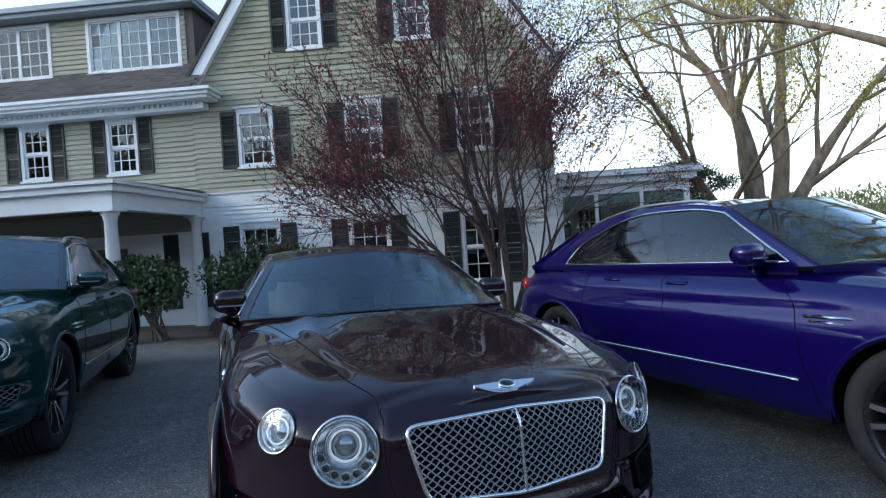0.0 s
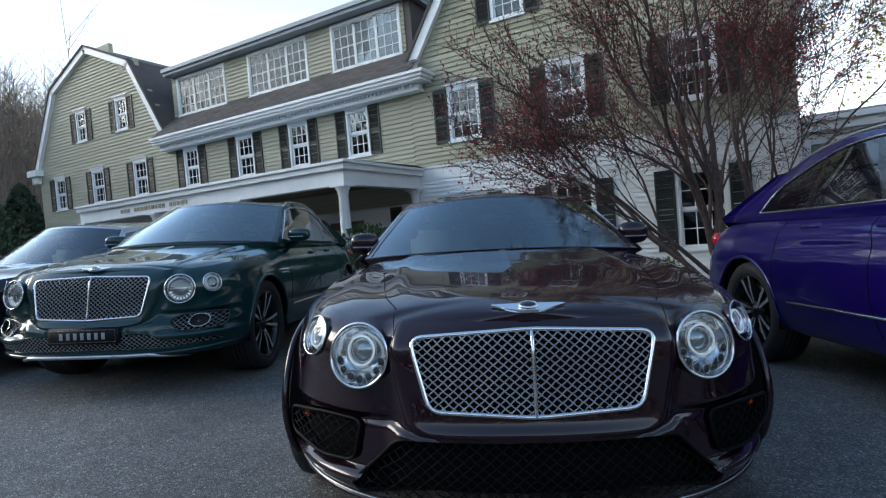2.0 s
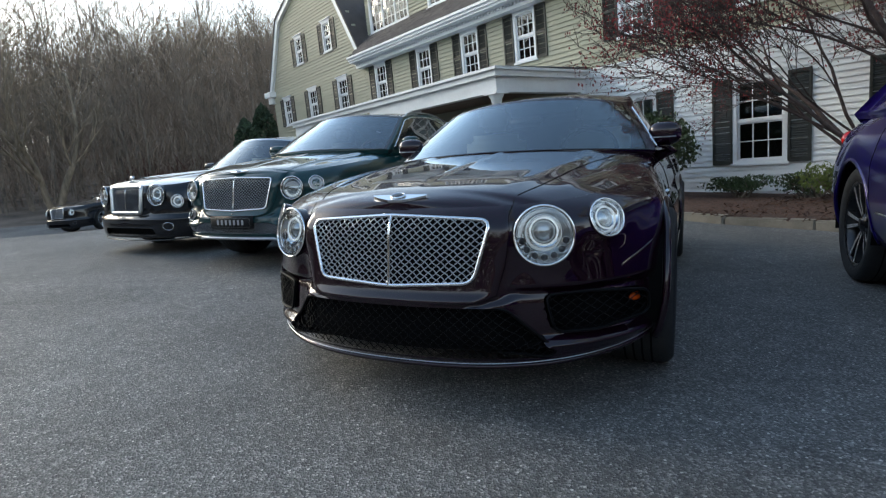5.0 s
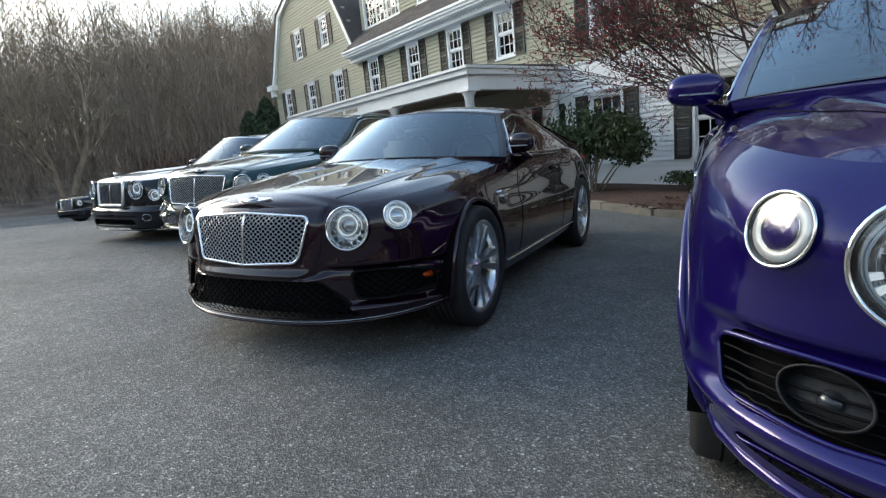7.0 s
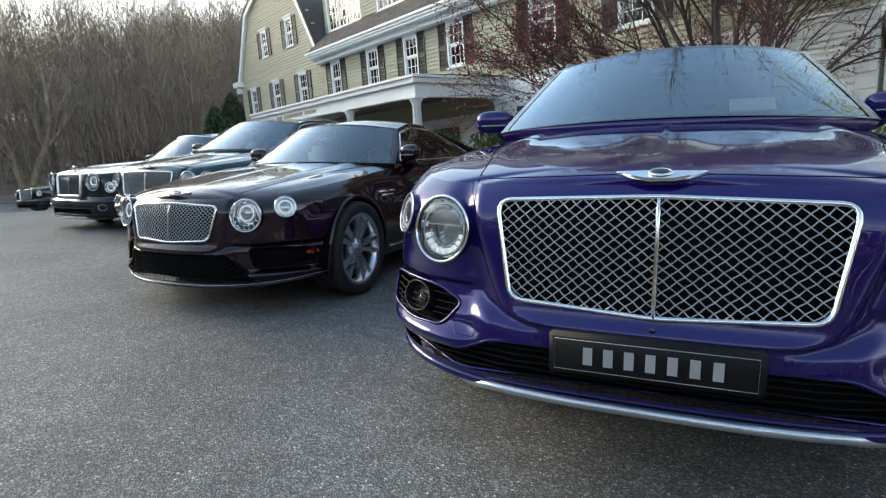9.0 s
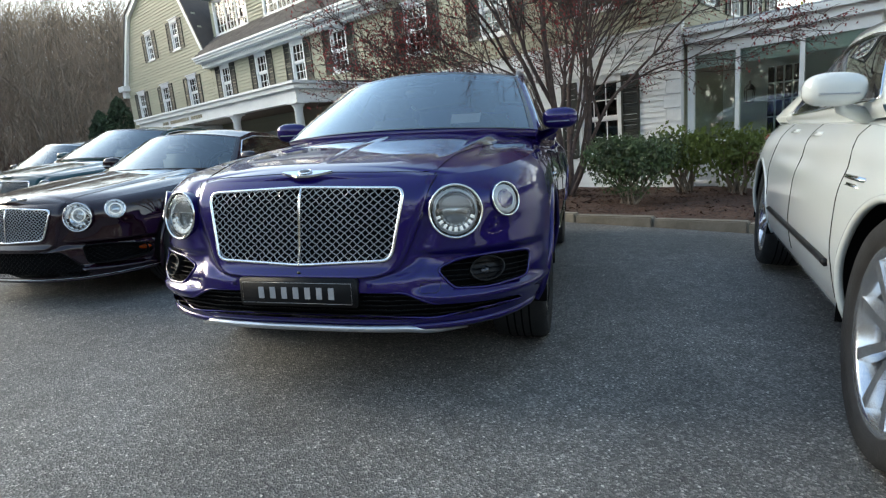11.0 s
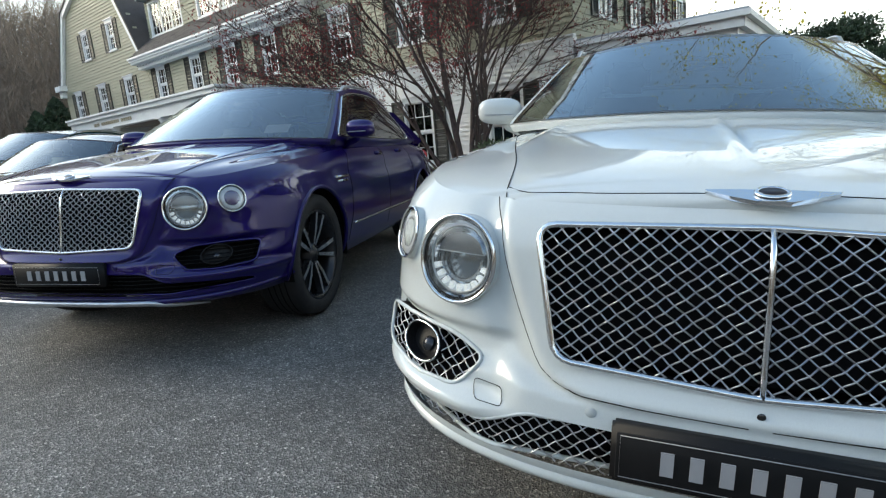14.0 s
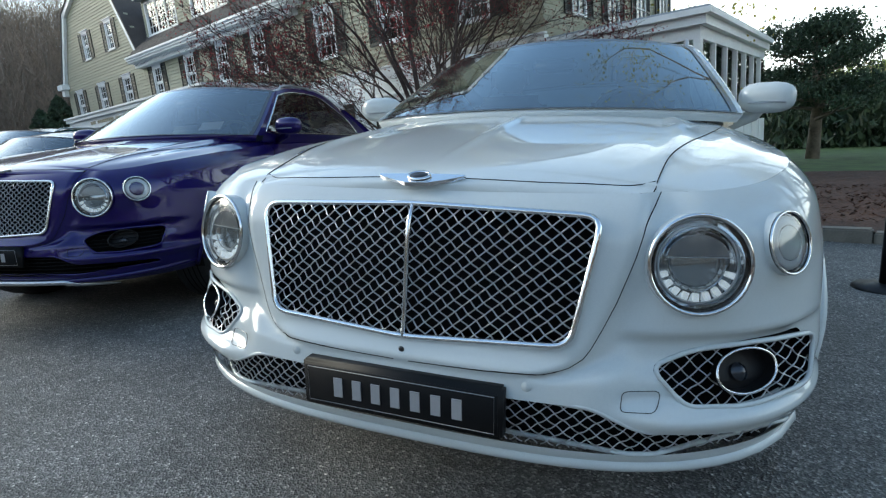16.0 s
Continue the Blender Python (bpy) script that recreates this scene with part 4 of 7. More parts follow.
    # lamps
    for i, (u, z, r, style) in enumerate(s["lamps"]):
        for sx in (1, -1):
            lamp(car, *axis_of(sh, sx * u, z, AHEAD[style]), r, style, paint)
    # intakes in the bumper
    def fog_ring(sx):
        u, z, r = s["fogs"][0]
        return [(sx * u + 1.32 * r * math.cos(a), z + 1.02 * r * math.sin(a)) for a in span(0, 2 * math.pi, 32)[:-1]]
    for poly, fill in s["intakes"]:
        rp2 = rounded(poly, 0.03)
        for sx in ((1, -1) if poly[0][0] > 0.02 else (1,)):
            pl = [(sx * u, z) for u, z in rp2]
            if sx < 0:
                pl = pl[::-1]
            # the shade deep in the intake is coloured onto this shallow backing
            box_in = part("air_intake", join(filled(lambda u, z, o: sh.skin(u, z, -0.055), pl), reveal(sh, pl, 0.06)), "recess_shade", car)
            if fill == "slats":
                zs = [z for _, z in pl]
                z = min(zs) + 0.012
                while z < max(zs) - 0.006:
                    us = [u for u in span(min(u for u, _ in pl), max(u for u, _ in pl), 80) if outline_inside(pl, u, z)]
                    if len(us) > 3:
                        run = span(us[0], us[-1], 16)
                        part("slat", tube([sh.skin(u, z, -0.012 - 0.008 * (k % 2)) for k, u in enumerate(run)], 0.0032, 4, caps=False), "mesh_black", box_in)
                    z += 0.021
            elif fill:
                part("intake_mesh", lattice(lambda u, z, o: sh.skin(u, z, -0.010 + o), pl, *s["mesh2"], gap=fog_ring(sx) if s["fogs"] and poly[0][0] > 0.02 else None), fill, box_in)
            part("intake_lip", tube([sh.skin(u, z, -0.004) for u, z in pl], 0.006, 6, True), s.get("lip_mat", paint), box_in)
    for u, z, r in s["fogs"]:
        for sx in (1, -1):
            oval = [(sx * u + 1.3 * r * math.cos(a), z + r * math.sin(a)) for a in span(0, 2 * math.pi, 32)[:-1]]
            fg = part("fog_lamp", tube([sh.skin(a, b, 0.002) for a, b in oval], 0.0032, 6, True), s.get("fog_mat", "chrome"), car, "oval fog lamp in the intake")
            part("fog_glass", join(filled(lambda a, b, o: sh.skin(a, b, -0.03), oval), reveal(sh, oval, 0.03)), "black_plastic", fg)
            part("fog_lens", disc_on(sh.skin(sx * u, z, -0.024), sh.skin(sx * u, z, 1.0) - sh.front(sx * u, z), r * 0.45, 0.010, 20), "lamp_dark", fg)
    for pts, r, mat in s["lips"]:
        part("bumper_lip", tube([sh.front(u, z) + Vector((0, -o, 0)) for u, z, o in pts], r, 8), mat if mat != "paint" else paint, car)
    for u, z, r, mat in s["dots"]:
        for sx in ((1, -1) if u else (1,)):
            part("parking_sensor", disc_on(sh.front(sx * u, z) + Vector((0, -0.003, 0)), Vector((0, -1, 0)), r, 0.003, 14), mat if mat != "paint" else paint, car)
    for u, z, w, h in s.get("tow_covers", ()):
        for sx in (1, -1):
            rim = rounded([(sx * u - w, z + h), (sx * u + w, z + h), (sx * u + w, z - h), (sx * u - w, z - h)], h * 0.6)
            part("tow_cover", tube([sh.skin(a, b, 0.0002) for a, b in rim], 0.0011, 4, True), "gloss_black", car)
    # badge
    by = s["badge_y"]
    bz = sh.top_at(0, by).z
    up = (sh.top_at(0, by + 0.03) - sh.top_at(0, by - 0.03)).normalized()
    nb = Vector((0, -up.z, up.y))
    bm_ = Matrix.Translation((0, by, bz)) @ Matrix(((1, 0, 0), (0, up.y, nb.y), (0, up.z, nb.z))).to_4x4()
    wing = [(0.0, -0.030), (0.03, -0.030), (0.075, -0.012), (0.115, 0.008), (0.118, 0.016), (0.03, 0.020), (0.0, 0.022)]
    v = [bm_ @ Vector((sx * x, y, h)) for h in (0.0, 0.010) for sx, row in ((1, wing), (-1, wing[::-1])) for x, y in row]
    n = len(v) // 2
    bd = part("badge", (v, [tuple(range(n)), tuple(range(2 * n - 1, n - 1, -1))] + [(i, (i + 1) % n, n + (i + 1) % n, n + i) for i in range(n)]), "chrome", car, "winged chrome badge", smooth=False)
    part("badge_disc", shift(lathe([(0.0, 0.016), (0.024, 0.016), (0.028, 0.006)], 24, "Z"), bm_ @ Matrix.Diagonal((1.15, 0.85, 1, 1))), "badge_red", bd)
    part("badge_ring", shift(lathe([(0.024 + 0.004 * math.cos(a), 0.014 + 0.004 * math.sin(a)) for a in span(0, 2 * math.pi, 6)], 24, "Z"), bm_ @ Matrix.Diagonal((1.15, 0.85, 1, 1))), "chrome", bd)
    if s.get("ornament"):
        part("bonnet_ornament", join(tube([Vector((0, by - 0.02, bz)), Vector((0, by - 0.01, bz + 0.05))], 0.008), shift(soft_box(-0.06, 0.06, 0.0, 0.03, 0.045, 0.075, 0.012), pose(0, by - 0.02, bz))), "chrome", car)
    # show plate
    if s.get("plate"):
        z0, z1 = s["plate"]
        y = sh.nose((z0 + z1) / 2) - 0.012
        pl = part("number_plate", soft_box(-0.265, 0.265, y - 0.012, y + 0.03, z0 - 0.004, z1 + 0.004, 0.006), "plate_black", car, "black show plate with a white name")
        pf = lambda u, z, o: Vector((u, y - 0.0135 - o, z))
        part("plate_face", soft_box(-0.255, 0.255, y - 0.0145, y - 0.010, z0 + 0.006, z1 - 0.006, 0.002, 1), "plate_black", pl)
        part("plate_line", tube([Vector((u, y - 0.0146, z)) for u, z in ((-0.247, z0 + 0.012), (0.247, z0 + 0.012), (0.247, z1 - 0.012), (-0.247, z1 - 0.012))], 0.0012, 4, True), "plate_white", pl)
        h = z1 - z0
        bar_letters(lambda u, z, o: Vector((u, y - 0.0147 - o, z)), -0.185, 0.185, z0 + h * 0.28, z0 + h * 0.72, 7, pl, "plate_white")
    return car

SUV = dict(
    L=5.02, W=1.0, sill=0.30, R=0.395, gap=0.045, rim=0.292, tyre=0.285, wx=0.83, yf=1.01, yr=3.93, flare=0.012, n=3.1, df=0.85, dr=0.8, cowl=0.20, haunch=0.022, power_line=0.90,
    nose=[(0.27, 0.16), (0.31, 0.05), (0.36, 0.01), (0.45, 0.0), (0.52, 0.012), (0.58, 0.045), (0.90, 0.105), (0.96, 0.14), (1.02, 0.24)],
    tail=[(0.3, 0.1), (0.5, 0.0), (0.7, 0.02), (1.0, 0.10), (1.1, 0.16)],
    wide=[(0.27, 0.91), (0.36, 0.96), (0.47, 0.988), (0.58, 1.0), (0.75, 0.995), (0.90, 0.97), (1.0, 0.94), (1.1, 0.90)],
    edge=[(0, 0.93), (0.15, 0.935), (0.4, 0.97), (0.9, 1.02), (1.6, 1.06), (3.0, 1.08), (4.2, 1.09), (5.2, 1.05)],
    mid=[(0.10, 0.93), (0.17, 0.962), (0.28, 0.992), (0.5, 1.03), (1.0, 1.10), (1.5, 1.155), (1.8, 1.16), (5.2, 1.15)],
    ridges=[(0.0, 0.008, 0.018), (0.68, 0.014, 0.05), (0.88, 0.010, 0.08)],
    shield=[(0.532, 0.30), (0.545, 0.37), (0.575, 0.425), (0.64, 0.462), (0.786, 0.515), (0.92, 0.548)], rise=0.014, valley=0.016,
    ledges=[(0.46, 0.93, 0.478, 0.628, 0.026)], blades=[(0.50, 0.450, 0.016, 0.022)],
    glass=dict(w0=0.875, w1=0.69, yf0=1.26, yf1=2.06, yr0=4.72, yr1=4.15, bow=0.30, bow1=0.22, bowr=0.20, crown=0.050, inset=0.86, q0=0.035, q1=0.815, v0=0.06, posts=[0.095, 0.345, 0.60], post_w=0.014,
               top=[(0, 0.84), (0.12, 0.895), (0.35, 0.905), (0.55, 0.87), (0.66, 0.79), (0.75, 0.66), (0.80, 0.54), (0.815, 0.42)],
               roof=[(0, 1.55), (0.2, 1.60), (0.45, 1.61), (0.7, 1.57), (1, 1.47)], belt=[(0, 1.135), (0.5, 1.13), (1, 1.15)]),
    belt_z=1.10, trim="leather_dark", spokes="twin", rim_mat="rim_dark", rails=True, black_header=True, mirror_back=0.27,
    bonnet_seam=[(0.549, 0.215), (0.575, 0.42), (0.64, 0.70), (0.72, 1.05), (0.77, 1.30), (0.79, 1.48)], cross_seam=0.165,
    nose_seam=[(0.552, 0.935), (0.548, 0.91), (0.52, 0.80), (0.488, 0.70), (0.462, 0.64), (0.44, 0.595), (0.425, 0.573), (0.395, 0.553), (0.36, 0.542), (0.20, 0.534), (0.0, 0.530)],
    doors=[0.195, 0.50, 0.785], handles=[(0.47, 0.93), (0.70, 0.94)], sill_strip=(0.22, 0.74, 0.275), vent=(0.155, 0.735), paint_handles=True,
    grille=[(-0.447, 0.888), (0.0, 0.903), (0.447, 0.888), (0.395, 0.605), (0.0, 0.586), (-0.395, 0.605)], frame_r=0.008, mesh=(0.036, 0.030, 0.0019, 0.004), mesh_mat="bright_mesh", mesh2=(0.036, 0.030, 0.0016, 0.003),
    lamps=[(0.642, 0.788, 0.106, "bar"), (0.818, 0.822, 0.069, "ring")],
    intakes=[([(0.56, 0.560), (0.65, 0.596), (0.78, 0.606), (0.905, 0.602), (0.895, 0.488), (0.77, 0.478), (0.63, 0.484)], "bright_mesh"),
             ([(-0.45, 0.478), (0.45, 0.478), (0.555, 0.428), (0.885, 0.412), (0.89, 0.386), (0.56, 0.364), (-0.56, 0.364), (-0.89, 0.386), (-0.885, 0.412), (-0.555, 0.428)], "bright_mesh")],
    fogs=[(0.75, 0.548, 0.046)],
    lips=[([(u, 0.322 + 0.03 * (abs(u) / 0.95) ** 3, 0.002) for u in span(-0.955, 0.955, 40)], 0.016, "paint")],
    dots=[(0, 0.556, 0.008, "gloss_black"), (0.31, 0.510, 0.012, "paint")], tow_covers=[(0.545, 0.492, 0.036, 0.020)],
    badge_y=0.150, plate=(0.425, 0.535),
)
SKID = ([(u, 0.322 - 0.045 * max(0.0, abs(u) - 0.46) / 0.2, 0.020) for u in span(-0.66, 0.66, 44)], [0.003 + 0.012 * min(1.0, (0.67 - abs(u)) / 0.16) for u in span(-0.66, 0.66, 44)], "satin_silver")
SUV_PURPLE = dict(SUV, fog_mat="black_plastic", lift=0.012, lips=[*SUV["lips"], SKID], intakes=[(SUV["intakes"][0][0], "slats"), (SUV["intakes"][1][0], "slats")])
SUV_GREEN = dict(SUV, lips=[*SUV["lips"], SKID])
SUV_WHITE = dict(SUV, glass=dict(SUV["glass"], roof=[(q, z - 0.04) for q, z in SUV["glass"]["roof"]]), rim_mat="rim_silver", spokes="wide", plate=(0.39, 0.505), strip_mat="black_plastic", strip_r=0.016)
GT = dict(
    L=4.80, W=0.945, lift=0.035, sill=0.19, R=0.352, gap=0.035, rim=0.262, tyre=0.27, wx=0.83, yf=0.90, yr=3.646, flare=0.02, n=2.35, df=0.84, dr=0.8, cowl=0.22,
    nose=[(0.13, 0.12), (0.17, 0.02), (0.28, 0.0), (0.40, 0.01), (0.45, 0.03), (0.72, 0.07), (0.76, 0.095), (0.83, 0.22)],
    tail=[(0.2, 0.1), (0.5, 0.0), (0.8, 0.03), (1.0, 0.15)],
    wide=[(0.13, 0.92), (0.22, 0.975), (0.40, 1.0), (0.58, 0.99), (0.70, 0.96), (0.82, 0.92), (0.97, 0.87)],
    edge=[(0, 0.74), (0.15, 0.745), (0.4, 0.78), (0.9, 0.845), (1.5, 0.885), (2.5, 0.90), (3.6, 0.96), (4.8, 0.92)],
    mid=[(0.06, 0.74), (0.12, 0.772), (0.26, 0.812), (0.6, 0.86), (1.0, 0.91), (1.5, 0.955), (3.6, 0.97), (4.8, 0.93)],
    ridges=[(0.0, 0.005, 0.02), (0.60, 0.010, 0.06), (0.86, 0.008, 0.09)],
    shield=[(0.398, 0.28), (0.41, 0.36), (0.44, 0.40), (0.54, 0.43), (0.66, 0.447), (0.77, 0.44)], rise=0.012, valley=0.014,
    ledges=[(0.40, 0.90, 0.255, 0.450, 0.034)], blades=[(0.46, 0.250, 0.014, 0.02)], haunch=0.03, power_line=0.66,
    glass=dict(w0=0.83, w1=0.62, yf0=1.40, yf1=1.98, yr0=4.42, yr1=3.30, bow=0.30, bow1=0.18, bowr=0.28, crown=0.055, inset=0.84, q0=0.03, q1=0.83, v0=0.06, posts=[0.50], post_w=0.010,
               top=[(0, 0.83), (0.2, 0.87), (0.6, 0.87), (0.75, 0.82), (0.83, 0.52)],
               roof=[(0, 1.25), (0.3, 1.305), (0.65, 1.30), (1, 1.24)], belt=[(0, 0.925), (0.5, 0.935), (1, 0.98)]),
    belt_z=0.91, trim="leather_cream", spokes="split", rim_mat="rim_silver", mirror_back=0.20,
    bonnet_seam=[(0.44, 0.24), (0.50, 0.40), (0.55, 0.7), (0.61, 1.05), (0.69, 1.45), (0.74, 1.62)],
    nose_seam=[(0.43, 0.765), (0.44, 0.66), (0.43, 0.54), (0.40, 0.43), (0.32, 0.405), (0.15, 0.40)],
    doors=[0.25, 0.64], handles=[(0.60, 0.86)], sill_strip=(0.17, 0.82, 0.10), vent=(0.155, 0.74), paint_handles=True,
    grille=[(-0.380, 0.698), (0.0, 0.720), (0.380, 0.698), (0.322, 0.478), (0.0, 0.462), (-0.322, 0.478)], mesh=(0.031, 0.026, 0.0021, 0.0035), mesh_mat="bright_mesh", mesh2=(0.04, 0.034, 0.002, 0.003), frame_r=0.008,
    lamps=[(0.550, 0.637, 0.104, "main"), (0.732, 0.682, 0.069, "small")],
    intakes=[([(0.545, 0.425), (0.70, 0.430), (0.855, 0.405), (0.86, 0.315), (0.70, 0.285), (0.575, 0.290)], "mesh_black"), ([(-0.43, 0.388), (0.43, 0.388), (0.50, 0.300), (0.60, 0.222), (0.58, 0.198), (-0.58, 0.198), (-0.60, 0.222), (-0.50, 0.300)], "mesh_black")], lip_mat="mesh_black", mirror_out=0.045, mirror_up=0.085, mirror_wide=0.095,
    fogs=[], lips=[([(u, 0.168 + 0.05 * (abs(u) / 0.95) ** 4, 0.004) for u in span(-0.945, 0.945, 40)], 0.009, "paint"), ([(u, 0.182 + 0.05 * (abs(u) / 0.95) ** 4, 0.008) for u in span(-0.93, 0.93, 40)], 0.0022, "satin_silver")],
    dots=[], badge_y=0.13, marker=True,
)
SALOON = dict(
    L=5.57, W=0.955, sill=0.22, R=0.365, gap=0.035, rim=0.26, tyre=0.26, wx=0.82, yf=0.98, yr=4.25, flare=0.02, df=0.62, dr=0.8, cowl=0.20, n=2.8,
    nose=[(0.15, 0.12), (0.20, 0.03), (0.34, 0.0), (0.46, 0.01), (0.50, 0.045), (0.84, 0.075), (0.88, 0.10), (0.96, 0.24)],
    tail=[(0.2, 0.1), (0.5, 0.0), (0.8, 0.03), (1.0, 0.15)],
    wide=[(0.15, 0.93), (0.25, 0.98), (0.42, 1.0), (0.65, 0.99), (0.82, 0.96), (0.95, 0.92), (1.1, 0.87)],
    edge=[(0, 0.85), (0.15, 0.855), (0.4, 0.89), (0.9, 0.93), (1.6, 0.96), (3.0, 0.97), (4.4, 0.98), (5.6, 0.90)],
    mid=[(0.06, 0.85), (0.12, 0.885), (0.24, 0.92), (0.6, 0.955), (1.2, 1.0), (1.8, 1.03), (5.6, 1.0)],
    ridges=[(0.0, 0.008, 0.02), (0.50, 0.012, 0.04)],
    shield=[(0.50, 0.30), (0.54, 0.37), (0.70, 0.385), (0.88, 0.385)], rise=0.016, valley=0.008, ledges=[], blades=[(0.0, 0.44, 0.012, 0.02)], fine=1,
    glass=dict(w0=0.82, w1=0.60, yf0=1.55, yf1=2.20, yr0=4.9, yr1=4.10, bow=0.30, bow1=0.20, bowr=0.25, crown=0.05, inset=0.86, q0=0.03, q1=0.92, v0=0.06, posts=[0.45], post_w=0.012,
               top=[(0, 0.84), (0.2, 0.87), (0.7, 0.87), (0.86, 0.78), (0.92, 0.5)],
               roof=[(0, 1.42), (0.3, 1.465), (0.7, 1.45), (1, 1.38)], belt=[(0, 0.99), (1, 1.02)]),
    belt_z=0.99, trim="leather_cream", spokes="five", rim_mat="rim_silver", mirror_back=0.22,
    bonnet_seam=[(0.36, 0.20), (0.38, 0.40), (0.46, 0.8), (0.56, 1.2), (0.68, 1.7)],
    nose_seam=[(0.37, 0.88), (0.38, 0.7), (0.38, 0.52)],
    doors=[0.24, 0.50, 0.78], handles=[(0.47, 0.88), (0.74, 0.88)], sill_strip=(0.17, 0.80, 0.10), vent=(0.15, 0.74),
    grille=[(-0.305, 0.84), (0.305, 0.84), (0.29, 0.525), (-0.29, 0.525)], mesh=(0.030, 0.026, 0.0026, 0.003), mesh_mat="dark_mesh", mesh2=(0.04, 0.034, 0.002, 0.003), frame_mat="paint_silver", frame_r=0.026,
    lamps=[(0.53, 0.735, 0.125, "main"), (0.765, 0.655, 0.078, "small")],
    intakes=[([(-0.48, 0.34), (0.48, 0.34), (0.52, 0.25), (-0.52, 0.25)], None)],
    fogs=[(0.68, 0.36, 0.045)], lips=[([(u, 0.185 + 0.04 * (abs(u) / 0.95) ** 4, 0.010) for u in span(-0.93, 0.93, 30)], 0.008, "gloss_black")],
    dots=[], badge_y=0.16, ornament=True,
)
SEDAN = dict(SALOON, lamps=[(0.60, 0.70, 0.10, "small")], ornament=False, mesh_mat="bright_mesh", frame_mat="chrome", frame_r=0.012)
CARS = {
    "gt": (GT, "paint_maroon", 0.214, 1.855, 26.2), "purple": (SUV_PURPLE, "paint_purple", 3.428, 2.254, 26.8), "white": (SUV_WHITE, "paint_white", 6.47, 2.42, 16.7),
    "green": (SUV_GREEN, "paint_green", -3.42, 2.464, 25.8), "saloon": (SALOON, "paint_black", -5.78, 1.92, 22.3),
}

# ---- placing the cars ----
def place_car(key):
    s, paint, x, y, a = CARS[key]
    return LOT @ pose(x, y, 0, 0, 0, a)


# ---- ground, lot, bed and kerb ----
def terrain(x, y):
    z = ground_z(max(-40, min(40, x)), max(-30, min(40, y)))
    z -= min(0.75, 0.12 * max(0.0, -10.5 - x))
    d = max(0.0, -x - 30 + max(0.0, -y) * 0.2)
    rise = 0.07 + 0.17 * step(-5, 45, y)
    z += rise * min(d, 130)
    e = max(0.0, x - 26)
    z += 0.0 if e == 0 else 0.04 * min(e, 60)
    b = max(0.0, y - 45)
    return z + 0.08 * min(b, 80)


def axis_steps(a, b, fine0, fine1):
    far = [a, a / 2.2, a / 4.5, -300, -200, -180, -165, -150, -135, -120, -105, -90, -75, -60, -50, -40]
    return sorted({*(v for v in far if v < fine0), *[fine0 + 4 * i for i in range(int((fine1 - fine0) / 4) + 1)], 50, 60, 75, 90, b / 4.5, b / 2.2, b})


xs, ys = axis_steps(-2500, 2500, -36, 44), axis_steps(-2500, 2500, -36, 44)
ground = part("ground", grid(lambda x, y: Vector((x, y, terrain(x, y) - 0.03)), xs, ys), "forest_floor")
tagged(ground, "leaf-strewn ground of the hillside and yard", "ground", kind="structure")
lot_edge = [(-10.5, -30), (30, -30), (30, 6.6), (7.4, 7.4), (4.0, 7.65), (1.9, 7.72), (-1.2, 8.0), (-3.4, 8.7), (-6.2, 9.0), (-9.2, 11.4), (-10.5, 11.4)]
lot = part("car_park", ([Vector((x, y, ground_z(x, y))) for x, y in lot_edge], [tuple(range(len(lot_edge)))]), "asphalt", smooth=False)
drive = part("driveway", grid(lambda x, y: Vector((x, y, terrain(x, y))), span(-26, -10.5, 32), span(-4, 11.4, 12)), "asphalt")
tagged(drive, "grey asphalt of the drive that falls away to the wood", "asphalt", kind="structure")
tagged(lot, "worn grey asphalt of the car park", "asphalt", kind="structure")

HY = 12.32  # plane of the house front
bed_outline = [(-3.4, 8.7), (-1.2, 8.0), (1.9, 7.72), (4.0, 7.65), (7.4, 7.4), (13, 7.1), (16, 12), (9, 16), (5.2, 12.6), (-6.3, 12.4), (-5.2, 10.0)]


def bed_mesh():
    bm = bmesh.new()
    f = bm.faces.new([bm.verts.new((x, y, ground_z(x, y) + 0.05)) for x, y in bed_outline])
    bmesh.ops.triangulate(bm, faces=[f])
    for _ in range(4):
        bmesh.ops.subdivide_edges(bm, edges=bm.edges[:], cuts=1, use_grid_fill=True)
    for v in bm.verts:
        v.co.z += 0.05 + 0.06 * noise.noise(v.co * 1.2) + 0.03 * noise.noise(v.co * 7)
    me = bpy.data.meshes.new("bed")
    bm.to_mesh(me)
    bm.free()
    return me


tagged(part("planting_bed", bed_mesh(), "mulch"), "brown bark mulch planting bed before the house", "planting bed", kind="structure")


def mulch_chips():
    rnd = random.Random(4)
    v, f = [], []
    for _ in range(5200):
        x, y = rnd.uniform(-1.8, 9.5), rnd.uniform(7.85, 12.0)
        c = Vector((x, y, ground_z(x, y) + 0.115 + 0.06 * noise.noise(Vector((x, y, ground_z(x, y) + 0.05)) * 1.2)))
        m = Matrix.Translation(c) @ Euler((rnd.uniform(-0.6, 0.6), rnd.uniform(-0.6, 0.6), rnd.uniform(0, 6.3))).to_matrix().to_4x4()
        a, b, k = rnd.uniform(0.02, 0.05), rnd.uniform(0.006, 0.014), len(v)
        v += [m @ Vector(p) for p in ((-a, -b, 0), (a, -b * 0.6, 0), (a * 0.9, b, 0.004), (-a * 0.8, b, 0.004))]
        f.append((k, k + 1, k + 2, k + 3))
    return v, f


tagged(part("mulch_chips", mulch_chips(), "mulch", smooth=False), "loose brown bark chips and leaves", "mulch", kind="stuff")

